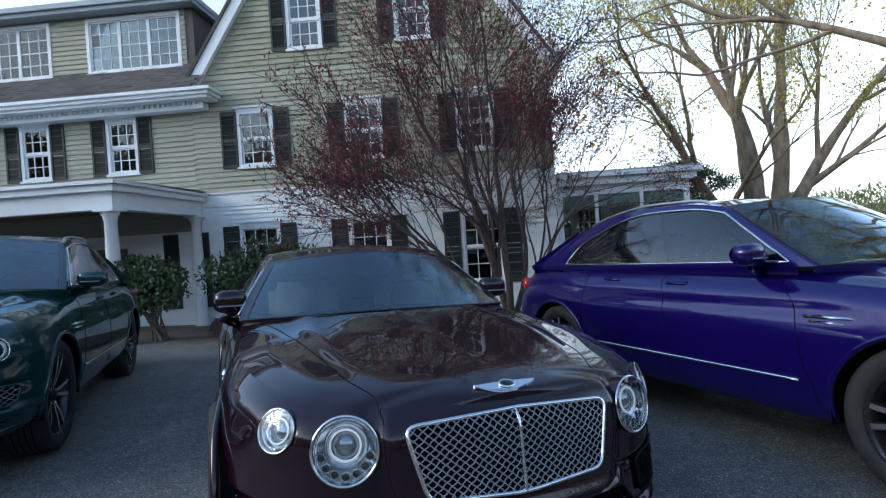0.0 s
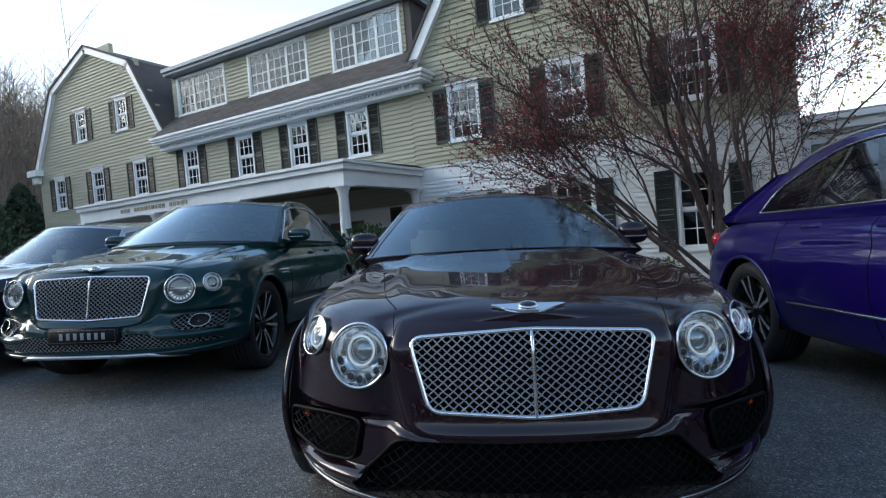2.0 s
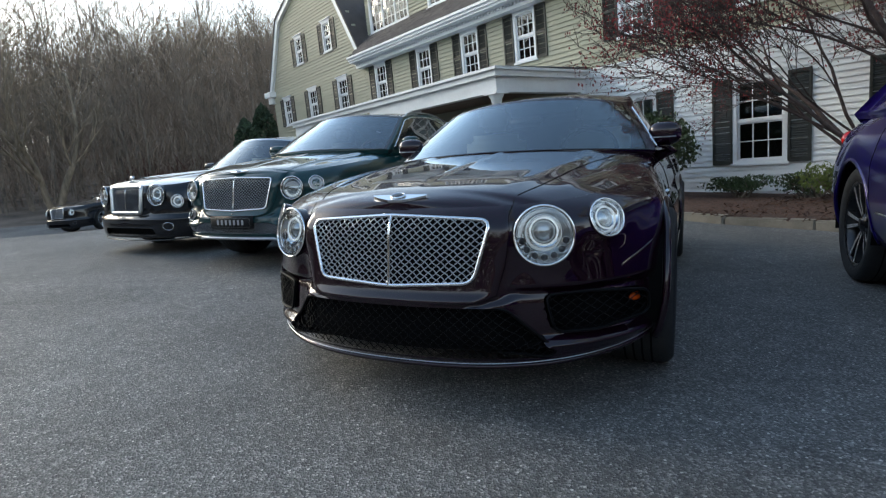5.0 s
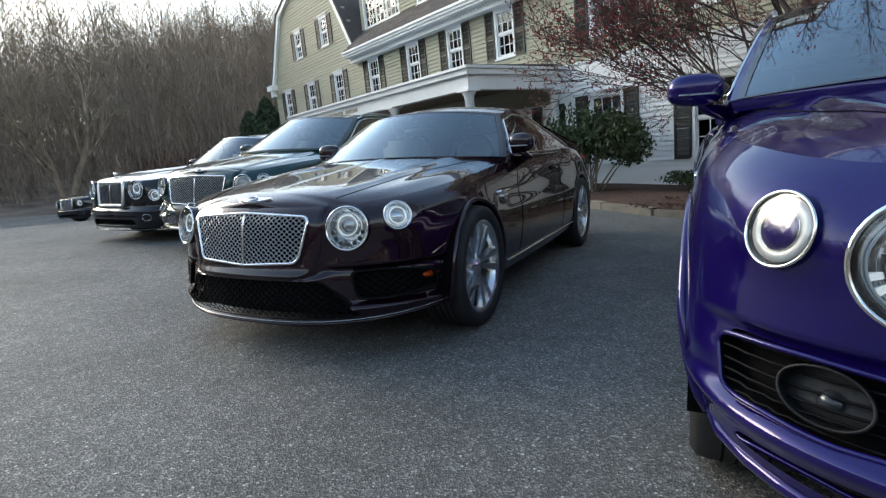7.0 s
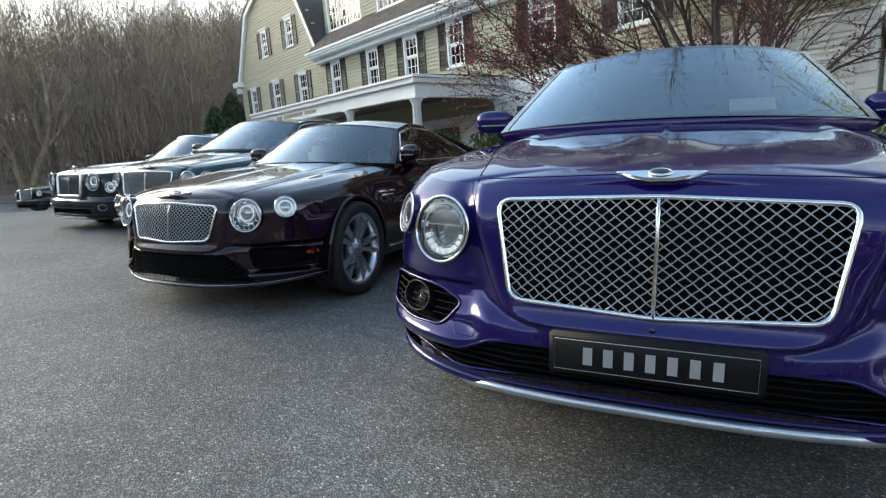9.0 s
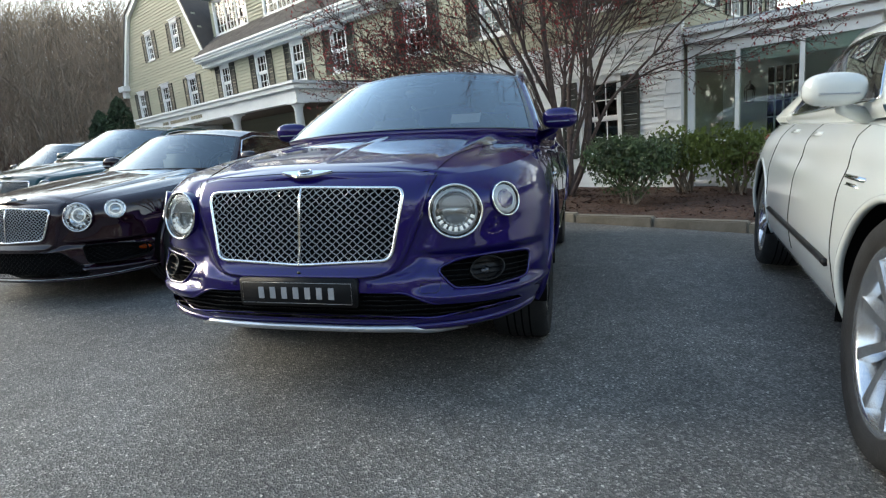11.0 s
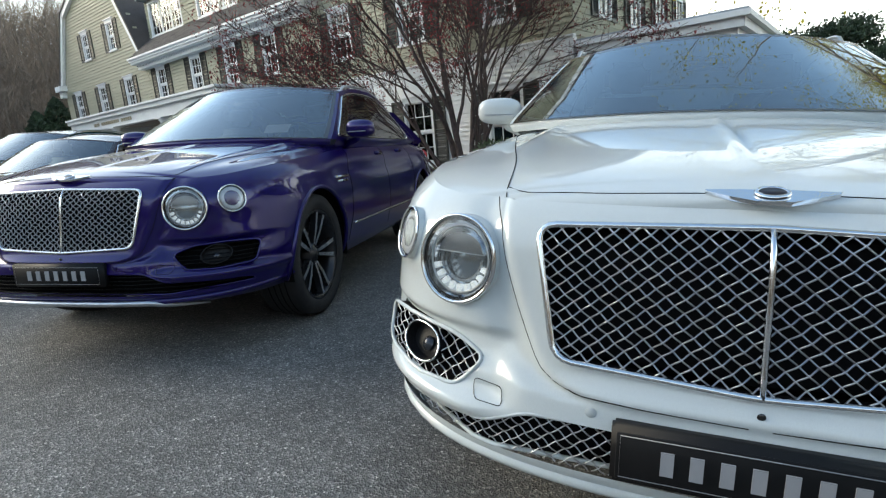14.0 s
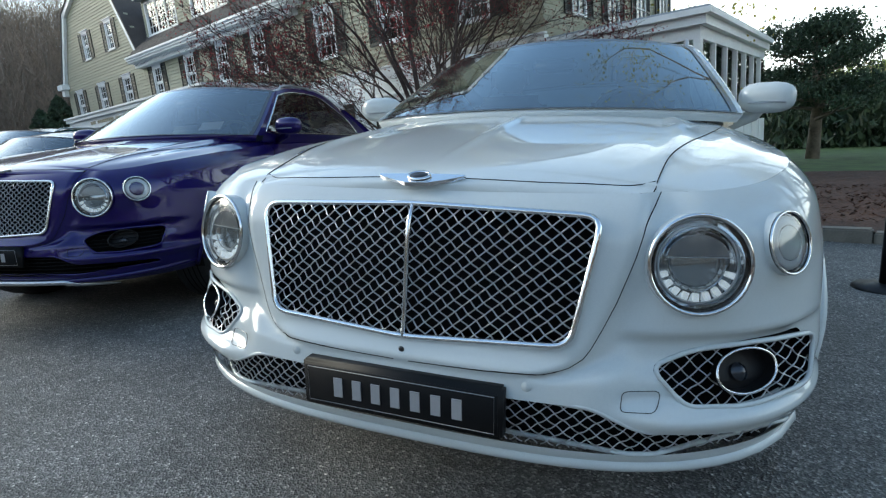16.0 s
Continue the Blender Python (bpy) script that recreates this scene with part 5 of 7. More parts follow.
kerb = thing("kerb", Matrix.Identity(4), "low granite kerb along the planting bed", "kerb", kind="structure")
line = [(-3.4, 8.7), (-1.2, 8.0), (1.9, 7.72), (4.0, 7.65), (7.4, 7.4), (13, 7.1)]
kerb_mesh = mesh_of(*soft_box(-0.5, 0.5, -0.07, 0.07, -0.15, 0.11, 0.015), smooth=False)
for (ax, ay), (bx, by) in zip(line, line[1:]):
    n = max(1, round(math.hypot(bx - ax, by - ay) / 0.95))
    for k in range(n):
        s0 = (k + 0.5) / n
        x, y = ax + (bx - ax) * s0, ay + (by - ay) * s0
        ln = math.hypot(bx - ax, by - ay) / n
        st = part("kerb_stone", kerb_mesh, "granite_kerb", kerb)
        st.matrix_basis = pose(x, y + random.uniform(-0.01, 0.01), ground_z(x, y) + random.uniform(-0.012, 0.012), random.uniform(-2, 2), 0, math.degrees(math.atan2(by - ay, bx - ax))) @ Matrix.Diagonal((ln - 0.008, 1, 1, 1))

# ---- the house ----
house = thing("house", Matrix.Identity(4), "large green clapboard inn with white trim and gambrel gables", "house")


def spans_without(a, b, cuts):
    out, x = [], a
    for c0, c1 in sorted(cuts):
        if c1 <= x or c0 >= b:
            continue
        if c0 > x:
            out.append((x, c0))
        x = max(x, c1)
    if x < b:
        out.append((x, b))
    return out


def boarded_wall(name, y, z0, z1, edges, holes, mat, step, label, depth=0.16, pieces="clapboard", core="clapboard_green", lapped=True, bits=0.0):
    """A wall core with openings, and lapped boards on it. edges(z) gives the ends of the wall at a height."""
    levels = sorted({z0, z1, *(h[2] for h in holes), *(h[3] for h in holes), *[z0 + (z1 - z0) * i / 8 for i in range(9)]})
    levels = [z for z in levels if z0 <= z <= z1]
    blocks = []
    for a, b in zip(levels, levels[1:]):
        if b - a < 0.004:
            continue
        e0, e1 = edges((a + b) / 2)
        for s0, s1 in spans_without(e0, e1, [(h[0], h[1]) for h in holes if h[2] < b - 1e-4 and h[3] > a + 1e-4]):
            blocks.append(box(s0, s1, y, y + depth, a, b))
    wall = part(name, join(*blocks), core, house, label, smooth=False)
    unit = mesh_of([Vector(p) for p in ((0, 0, 0), (1, 0, 0), (1, -0.034, 0), (0, -0.034, 0), (0, -0.006, 1.04), (1, -0.006, 1.04), (0, 0, 1.04), (1, 0, 1.04))],
                   [(0, 1, 2, 3), (3, 2, 5, 4), (4, 5, 7, 6), (0, 3, 4, 6), (1, 7, 5, 2)], False)
    z = z0
    rnd = random.Random(int(z0 * 100) + len(holes))
    while z < z1 - 0.03:
        h = min(step, z1 - z)
        e0, e1 = edges(z + h / 2)
        for s0, s1 in spans_without(e0, e1, [(q[0], q[1]) for q in holes if q[2] < z + h * 0.6 and q[3] > z + h * 0.4]):
            cut = [s0]
            while bits and s1 - cut[-1] > bits * 1.6:
                cut.append(cut[-1] + bits * rnd.uniform(0.7, 1.3))
            cut.append(s1)
            for c0, c1 in zip(cut, cut[1:]):
                p = part(pieces, unit, mat, wall)
                p.matrix_basis = Matrix.Translation((c0 + (0.002 if c0 > s0 else 0), y - rnd.uniform(0, 0.002), z + (rnd.uniform(-0.006, 0.006) if bits else 0))) @ Matrix.Diagonal((c1 - c0 - (0.003 if bits else 0), 1, h, 1))
        z += step
    return wall


SHUTTER = {}


def shutter_mesh(w, h):
    key = (round(w, 3), round(h, 3))
    if key not in SHUTTER:
        st = 0.045
        ps = [box(0, st, -0.035, 0, 0, h), box(w - st, w, -0.035, 0, 0, h), box(st, w - st, -0.033, 0, 0, 0.07), box(st, w - st, -0.033, 0, h - 0.06, h), box(st, w - st, -0.033, 0, h * 0.46, h * 0.46 + 0.06)]
        n = int((h - 0.2) / 0.042)
        for k in range(n):
            z = 0.085 + k * (h - 0.17) / n
            if abs(z - h * 0.46 - 0.02) < 0.06:
                continue
            ps.append(([Vector(p) for p in ((st, -0.028, z), (w - st, -0.028, z), (w - st, -0.006, z + 0.036), (st, -0.006, z + 0.036), (st, -0.024, z - 0.004), (w - st, -0.024, z - 0.004))], [(0, 1, 2, 3), (4, 5, 1, 0)]))
        ps.append(box(st, w - st, -0.004, 0, 0.07, h - 0.06))
        SHUTTER[key] = mesh_of(*join(*ps), smooth=False)
    return SHUTTER[key]


PANE = mesh_of(*box(0, 1, 0, 0.004, 0, 1), smooth=False)


def window(x0, x1, z0, z1, y, cols, rows, shutters=0.0, head=True, curtain=0.5, sashes=2):
    """A sash window in its opening: casing, sashes, bars, panes, sill, head and shutters."""
    c = 0.075
    case = join(box(x0, x0 + c, y - 0.04, y + 0.10, z0, z1), box(x1 - c, x1, y - 0.04, y + 0.10, z0, z1), box(x0 + c, x1 - c, y - 0.04, y + 0.10, z1 - c, z1), box(x0 + c, x1 - c, y - 0.04, y + 0.10, z0, z0 + c * 0.7))
    w = part("window", case, "trim_white", house, "white sash window with small panes", smooth=False)
    a0, a1, b0, b1 = x0 + c, x1 - c, z0 + c * 0.7, z1 - c
    ps = []
    if sashes == 2:
        mz = (b0 + b1) / 2
        ps.append(box(a0, a1, y + 0.0, y + 0.05, mz - 0.022, mz + 0.022))
        groups = [(b0, mz - 0.022, 0.03), (mz + 0.022, b1, 0.005)]
        for g0, g1, dy in groups:
            ps += [box(a0, a0 + 0.035, y + dy, y + dy + 0.03, g0, g1), box(a1 - 0.035, a1, y + dy, y + dy + 0.03, g0, g1), box(a0, a1, y + dy, y + dy + 0.03, g0, g0 + 0.035), box(a0, a1, y + dy, y + dy + 0.03, g1 - 0.03, g1)]
    else:
        groups = [(b0, b1, 0.01)]
        for k in range(sashes if sashes > 2 else 1):
            n = sashes if sashes > 2 else 1
            s0, s1 = a0 + (a1 - a0) * k / n, a0 + (a1 - a0) * (k + 1) / n
            ps += [box(s0, s0 + 0.04, y + 0.0, y + 0.05, b0, b1), box(s1 - 0.04, s1, y + 0.0, y + 0.05, b0, b1), box(s0, s1, y, y + 0.05, b0, b0 + 0.04), box(s0, s1, y, y + 0.05, b1 - 0.04, b1)]
    for g0, g1, dy in groups:
        for k in range(1, cols):
            x = a0 + (a1 - a0) * k / cols
            ps.append(box(x - 0.010, x + 0.010, y + dy + 0.002, y + dy + 0.026, g0, g1))
        for k in range(1, rows):
            z = g0 + (g1 - g0) * k / rows
            ps.append(box(a0, a1, y + dy + 0.004, y + dy + 0.024, z - 0.010, z + 0.010))
    part("sash", join(*ps), "trim_white", w, smooth=False)
    for g0, g1, dy in groups:
        for i in range(cols):
            for j in range(rows):
                p = part("pane", PANE, "house_glass", w)
                x, z = a0 + (a1 - a0) * i / cols, g0 + (g1 - g0) * j / rows
                p.matrix_basis = pose(x, y + dy + 0.012, z, random.uniform(-0.5, 0.5), 0, random.uniform(-0.5, 0.5)) @ Matrix.Diagonal(((a1 - a0) / cols, 1, (g1 - g0) / rows, 1))
    part("window_sill", box(x0 - 0.03, x1 + 0.03, y - 0.075, y + 0.02, z0 - 0.05, z0), "trim_white", w, smooth=False)
    if head:
        part("window_head", join(box(x0 - 0.01, x1 + 0.01, y - 0.05, y + 0.02, z1, z1 + 0.06), box(x0 - 0.05, x1 + 0.05, y - 0.09, y + 0.02, z1 + 0.06, z1 + 0.10)), "trim_white", w, smooth=False)
    if curtain:
        folds = [Vector((a0 + (a1 - a0) * i / 40, y + 0.14 + 0.02 * math.sin(i * 1.9), z)) for z in (b1 - (b1 - b0) * curtain, b1) for i in range(41)]
        part("curtain", (folds, [(i, i + 1, 42 + i, 41 + i) for i in range(40)]), "curtain", w)
    # plain box behind the panes, coloured dark as an unlit interior
    part("room", (lambda b: (b[0], [f for k, f in enumerate(b[1]) if k != 2]))(box(x0 - 0.3, x1 + 0.3, y + 0.165, y + 1.6, z0 - 0.3, z1 + 0.3)), "room_shade", w, smooth=False)
    if shutters:
        for sx in (x0 - shutters - 0.008, x1 + 0.008):
            part("shutter", shutter_mesh(shutters, z1 - z0 + 0.03), "shutter_dark", w, "dark louvred shutter", Matrix.Translation((sx, y - 0.024, z0 - 0.02)))
    return w


X0, X1 = -6.45, 1.82        # front wing
EAVE, KNEE, PEAK = 5.35, 8.6, 10.2
MIDX = (X0 + X1) / 2


def gambrel(x0, x1, eave, knee, peak, inset):
    mid = (x0 + x1) / 2

    def ends(z):
        if z <= eave:
            return x0, x1
        if z <= knee:
            t = (z - eave) / (knee - eave) * inset
            return x0 + t, x1 - t
        t = inset + (z - knee) / (peak - knee) * (mid - x0 - inset)
        return min(x0 + t, mid - 0.02), max(x1 - t, mid + 0.02)
    return ends


def opening(x0, x1, z0, z1):
    return (x0, x1, z0, z1)


U = [(-5.775 + 2.545 * k + 0.388, -5.775 + 2.545 * k + 1.252) for k in range(3)]
LW = [(-5.88 + 2.575 * k + 0.388, -5.88 + 2.575 * k + 1.362) for k in range(3)]
TOPW = [(-4.43 + 2.49 * k + 0.37, -4.43 + 2.49 * k + 1.19) for k in range(2)]
wing_holes = [opening(a, b, 3.41, 4.70) for a, b in U] + [opening(a, b, 6.02, 7.36) for a, b in TOPW]
low_holes = [opening(a, b, 0.41, 2.04) for a, b in LW]
ends_wing = gambrel(X0, X1, EAVE, KNEE, PEAK, 2.18)
boarded_wall("wall_wing_upper", HY, 2.86, 5.6, ends_wing, wing_holes, "clapboard_green", 0.118, "green lapped clapboards")
boarded_wall("wall_wing_gable", HY, 5.6, PEAK, ends_wing, wing_holes, "shingle_green", 0.125, "weathered green shingles", pieces="shingle", bits=0.55)
boarded_wall("wall_wing_lower", HY, -0.7, 2.52, lambda z: (X0, X1 - 0.28), low_holes, "clapboard_white", 0.108, "white lapped clapboards", core="trim_white")
part("band", join(box(X0, X1 + 0.02, HY - 0.035, HY + 0.16, 2.52, 2.82), box(X0 - 0.01, X1 + 0.05, HY - 0.07, HY + 0.05, 2.82, 2.86)), "trim_white", house, "white band course", smooth=False)
for a, b in U:
    window(a, b, 3.41, 4.70, HY, 3, 2, 0.38, True, 0.95)
for a, b in TOPW:
    window(a, b, 6.02, 7.36, HY, 3, 2, 0.36, True, 0.9)
for a, b in LW:
    window(a, b, 0.41, 2.04, HY, 3, 2, 0.38, True, 0.25)
qm = mesh_of(*soft_box(0, 1, -0.045, 0.02, 0, 1, 0.012, 1), smooth=False)
zq, k = -0.6, 0
corner_post = part("corner_post", box(X1 - 0.28, X1, HY - 0.01, HY + 0.16, -0.7, 2.52), "trim_white", house, smooth=False)
while zq < 2.42:
    w = 0.34 if k % 2 else 0.26
    q = part("quoin", qm, "trim_white", corner_post)
    q.matrix_basis = Matrix.Translation((X1 - w + 0.02, HY, zq)) @ Matrix.Diagonal((w, 1, 0.255, 1))
    zq, k = zq + 0.27, k + 1


def rake(x0, x1, eave, knee, peak, inset, y, name="rake_board"):
    """White boards along the gambrel edge, and the roof skin behind them."""
    mid = (x0 + x1) / 2
    pts = [(x0, eave), (x0 + inset, knee), (mid, peak), (x1 - inset, knee), (x1, eave)]
    for (ax, az), (bx, bz) in zip(pts, pts[1:]):
        d = Vector((bx - ax, 0, bz - az)).normalized()
        n = Vector((-d.z, 0, d.x))
        if n.z < 0 or (abs(n.z) < 1e-6):
            n = -n
        o = [Vector((ax, 0, az)), Vector((bx, 0, bz))]
        ring = []
        for yy in (y - 0.16, y + 0.02):
            for p, s in ((o[0], 1), (o[1], 1)):
                ring += [p + n * 0.06 + Vector((0, yy, 0)), p - n * 0.22 + Vector((0, yy, 0))]
        part(name, (ring, [(0, 2, 3, 1), (4, 5, 7, 6), (0, 4, 6, 2), (1, 3, 7, 5), (0, 1, 5, 4), (2, 6, 7, 3)]), "trim_white", house, smooth=False)
        roof_v = [p + n * 0.07 + Vector((0, yy, 0)) for yy in (y - 0.20, y + 9) for p in o] + [p + n * 0.0 + Vector((0, yy, 0)) for yy in (y - 0.20, y + 9) for p in o]
        part("gable_roof", (roof_v, [(0, 1, 3, 2), (4, 6, 7, 5), (0, 4, 5, 1), (2, 3, 7, 6), (0, 2, 6, 4), (1, 5, 7, 3)]), "roof_shingle", house, smooth=False)


rake(X0 - 0.05, X1 + 0.05, EAVE, KNEE, PEAK, 2.18, HY)
# side wall of the wing, seen along the sun room
side = part("side_wall", box(X1 - 0.16, X1, HY + 0.16, HY + 9, -0.7, EAVE), "clapboard_green", house, smooth=False)
board = mesh_of([Vector(p) for p in ((0, 0, 0), (0, 1, 0), (0.022, 1, 0), (0.022, 0, 0), (0.006, 0, 1.12), (0.006, 1, 1.12))], [(0, 3, 2, 1), (3, 4, 5, 2), (0, 4, 3), (1, 2, 5)], False)
for k in range(19):
    p = part("clapboard", board, "clapboard_green", side)
    p.matrix_basis = Matrix.Translation((X1, HY + 0.01, 2.85 + 0.118 * k)) @ Matrix.Diagonal((1, 8.9, 0.118, 1))
for k in range(4):
    yy = HY + 1.3 + 2.1 * k
    # flat sheet on the wall; its dark colour stands for the room's shade
    w = part("side_window", box(X1 + 0.003, X1 + 0.012, yy, yy + 0.8, 3.34, 4.63), "room_shade", house, smooth=False)
    for y0, y1, z0, z1 in ((yy, yy + 0.07, 3.34, 4.63), (yy + 0.73, yy + 0.80, 3.34, 4.63), (yy + 0.07, yy + 0.73, 4.56, 4.63), (yy + 0.07, yy + 0.73, 3.34, 3.40)):
        part("window_frame", box(X1 + 0.012, X1 + 0.06, y0, y1, z0, z1), "trim_white", w, smooth=False)
    part("glazing_bar", box(X1 + 0.022, X1 + 0.05, yy + 0.07, yy + 0.73, 3.97, 4.0), "trim_white", w, smooth=False)
    part("glazing_bar", box(X1 + 0.022, X1 + 0.048, yy + 0.39, yy + 0.41, 3.40, 4.56), "trim_white", w, smooth=False)
    part("pane", box(X1 + 0.015, X1 + 0.02, yy, yy + 0.8, 3.34, 4.63), "gloss_black", w, smooth=False)
    for sy in (yy - 0.37, yy + 0.81):
        part("shutter", shutter_mesh(0.36, 1.32), "shutter_dark", w, at=Matrix.Translation((X1 + 0.03, sy, 3.32)) @ Matrix.Rotation(math.pi / 2, 4, "Z"))
part("side_cornice", join(box(X1 - 0.02, X1 + 0.40, HY - 0.1, HY + 9, EAVE - 0.02, EAVE + 0.16), box(X1 - 0.02, X1 + 0.18, HY, HY + 9, EAVE - 0.30, EAVE - 0.02)), "trim_white", house, smooth=False)

# middle range between the gables
MX0, MX1 = -16.5, X0
mid_x = [-8.96, -11.14, -13.40, -16.02]
MIDW = [(x + 0.37, x + 1.14) for x in mid_x]
mid_holes = [opening(a, b, 3.46, 4.74) for a, b in MIDW]
boarded_wall("wall_middle", HY, 2.0, 4.95, lambda z: (MX0, MX1), mid_holes, "clapboard_green", 0.118, "green lapped clapboards")
boarded_wall("wall_middle_lower", HY, -0.7, 2.0, lambda z: (-25.6, MX1), [opening(-9.6, -8.2, -0.5, 1.75), opening(-13.2, -11.6, -0.5, 1.75)], "clapboard_white", 0.12, "white lapped clapboards under the porch", core="trim_white")
for a, b in MIDW:
    window(a, b, 3.46, 4.74, HY, 3, 2, 0.36, True, 0.18)
corn = [box(MX0, MX1 + 0.72, HY - 0.62, HY - 0.03, 5.02, 5.10), box(MX0, MX1 + 0.66, HY - 0.56, HY - 0.03, 4.95, 5.02), box(MX0, MX1 + 0.42, HY - 0.30, HY - 0.03, 4.78, 4.95), box(MX0, MX1 + 0.78, HY - 0.68, HY - 0.03, 5.10, 5.17)]
cornice = part("cornice", corn[0], "trim_white", house, "white cornice with small dentils", smooth=False)
for piece in corn[1:]:
    part("moulding", piece, "trim_white", cornice, smooth=False)
dm = mesh_of(*box(0, 0.06, -0.05, 0, 0, 0.07), smooth=False)
for k in range(83):
    d = part("dentil", dm, "trim_white", cornice)
    d.matrix_basis = Matrix.Translation((MX0 + 0.03 + 0.125 * k, HY - 0.30, 4.87))
# lower slope of the mansard with shingle courses, then the long dormer
slope0, slope1 = Vector((0, HY - 0.60, 5.18)), Vector((0, HY + 0.42, 6.04))
roof_core = part("mansard", ([Vector((x, p.y, p.z)) for p in (slope0, slope1) for x in (MX0, MX1 + 0.30)], [(0, 1, 3, 2)]), "roof_shingle", house, "dark shingled lower roof", smooth=False)
rnd = random.Random(8)
ups = (slope1 - slope0).normalized()
out = Vector((0, -ups.z, ups.y))
sm = mesh_of([Vector(p) for p in ((0, 0, 0), (1, 0, 0), (1, 0.16, 0), (0, 0.16, 0), (0, 0, -0.014), (1, 0, -0.014))], [(0, 1, 2, 3), (4, 5, 1, 0)], False)
n_rows, per = 9, 32
for j in range(n_rows):
    for i in range(per):
        wd = (MX1 + 0.30 - MX0) / per
        p0 = slope0 + (slope1 - slope0) * (j / n_rows) + out * 0.018
        m = Matrix(((1, 0, 0), (0, ups.y, out.y), (0, ups.z, out.z))).to_4x4()
        s = part("roof_tile", sm, "roof_shingle", roof_core)
        s.matrix_basis = Matrix.Translation((MX0 + wd * i + (wd / 2 if j % 2 else 0) * 0.9, p0.y, p0.z)) @ m @ Matrix.Diagonal((wd * 0.985, 1, 1, 1)) @ pose(0, 0, rnd.uniform(0, 0.006), 0, rnd.uniform(-1.2, 1.2), 0)
DY = HY + 0.42
dorm = [(-9.22, -6.82), (-12.68, -10.15), (-16.25, -13.76)]
boarded_wall("wall_dormer", DY, 5.95, 7.42, lambda z: (MX0, MX1 - 0.25), [opening(a, b, 6.02, 7.36) for a, b in dorm], "clapboard_green", 0.118, "green clapboards between the dormer windows")
for a, b in dorm:
    window(a, b, 6.02, 7.36, DY, 9, 4, 0, False, 0.97, 3)
part("dormer_roof", join(box(MX0, MX1 + 0.1, DY - 0.35, DY + 8, 7.42, 7.52), box(MX0, MX1 + 0.12, DY - 0.42, DY + 8, 7.52, 7.64)), "trim_grey", house, "grey fascia of the long dormer roof", smooth=False)
part("dormer_cheek", join(box(MX1 - 0.27, MX1 - 0.05, DY, DY + 3, 5.2, 7.42)), "roof_shingle", house, smooth=False)

# far gable wing
GX0, GX1 = -25.25, -16.35
ends_far = gambrel(GX0, GX1, 5.30, 8.3, 9.45, 1.8)
far_x = [-18.95, -21.69, -24.47]
far_holes = [opening(x + 0.38, x + 1.22, 3.46, 4.73) for x in far_x] + [opening(x + 0.36, x + 1.10, 5.98, 7.15) for x in (-19.70, -22.42)]
boarded_wall("wall_far_gable", HY, 2.0, 9.3, ends_far, far_holes, "clapboard_green", 0.125, "green lapped clapboards of the far gable")
for h in far_holes:
    window(h[0], h[1], h[2], h[3], HY, 3, 2, 0.36, True, 0.5)
rake(GX0 - 0.05, GX1 + 0.05, 5.30, 8.3, 9.45, 1.8, HY)
part("eave_return", join(box(GX0 - 0.35, GX0 + 0.35, HY - 0.35, HY + 0.1, 5.0, 5.25), box(GX0 - 0.25, GX0 + 0.12, HY - 0.22, HY + 0.1, 4.7, 5.0)), "trim_white", house, smooth=False)
part("gable_vent", box(-18.95, -18.60, HY - 0.03, HY - 0.022, 8.05, 8.4), "shutter_dark", house, smooth=False)
part("far_side_wall", box(GX0, GX0 + 0.15, HY + 0.16, HY + 9, -0.7, 5.2), "clapboard_green", house, smooth=False)
part("main_roof", ([Vector(p) for p in ((MX0, DY + 0.3, 7.64), (MX1, DY + 0.3, 7.64), (MX1, DY + 6, 8.3), (MX0, DY + 6, 8.3))], [(0, 1, 2, 3)]), "roof_shingle", house, smooth=False)
part("rear_wall", box(GX0, X1, HY + 8.9, HY + 9, -0.7, 5.2), "clapboard_green", house, smooth=False)

# entrance porch
PX0, PX1, PY = -16.4, -6.35, 9.2
porch = part("porch_roof", join(box(PX0, PX1 + 0.10, PY - 0.10, HY - 0.02, 2.66, 2.78), box(PX0 - 0.0, PX1 + 0.16, PY - 0.16, HY - 0.02, 2.78, 2.84)), "trim_white", house, "white flat porch roof", smooth=False)
part("porch_lead", ([Vector(p) for p in ((PX0, PY - 0.12, 2.844), (PX1 + 0.12, PY - 0.12, 2.844), (PX1 + 0.1, HY - 0.03, 2.92), (PX0, HY - 0.03, 2.92))], [(0, 1, 2, 3)]), "trim_grey", porch, smooth=False)
part("porch_beam", join(box(PX0, PX1, PY, PY + 0.24, 2.34, 2.66), box(PX1 - 0.24, PX1, PY + 0.24, HY - 0.02, 2.34, 2.66), box(PX0, PX0 + 0.24, PY + 0.24, HY - 0.02, 2.34, 2.66)), "trim_white", porch, smooth=False)
part("porch_ceiling", box(PX0 + 0.24, PX1 - 0.24, PY + 0.24, HY - 0.03, 2.54, 2.60), "porch_brown", porch, smooth=False)
prof = [(0.17, 0), (0.17, 0.05), (0.145, 0.09), (0.15, 0.12), (0.13, 0.16), (0.13, 0.8), (0.105, 2.15), (0.12, 2.17), (0.12, 2.22), (0.16, 2.26), (0.17, 2.34)]
for x, y in ((PX1 - 0.14, PY + 0.12), (-9.6, PY + 0.12), (-12.9, PY + 0.12), (PX0 + 0.14, PY + 0.12), (PX1 - 0.12, HY - 0.15)):
    zb = ground_z(x, y) - 0.05
    k = (2.34 - zb) / 2.34
    col = part("column", shift(lathe([(r, z * k) for r, z in prof], 24, "Z"), Matrix.Translation((x, y, zb))), "trim_white", porch, "round white porch column")
    part("capital", box(x - 0.19, x + 0.19, y - 0.19, y + 0.19, 2.30, 2.342), "trim_white", col, smooth=False)
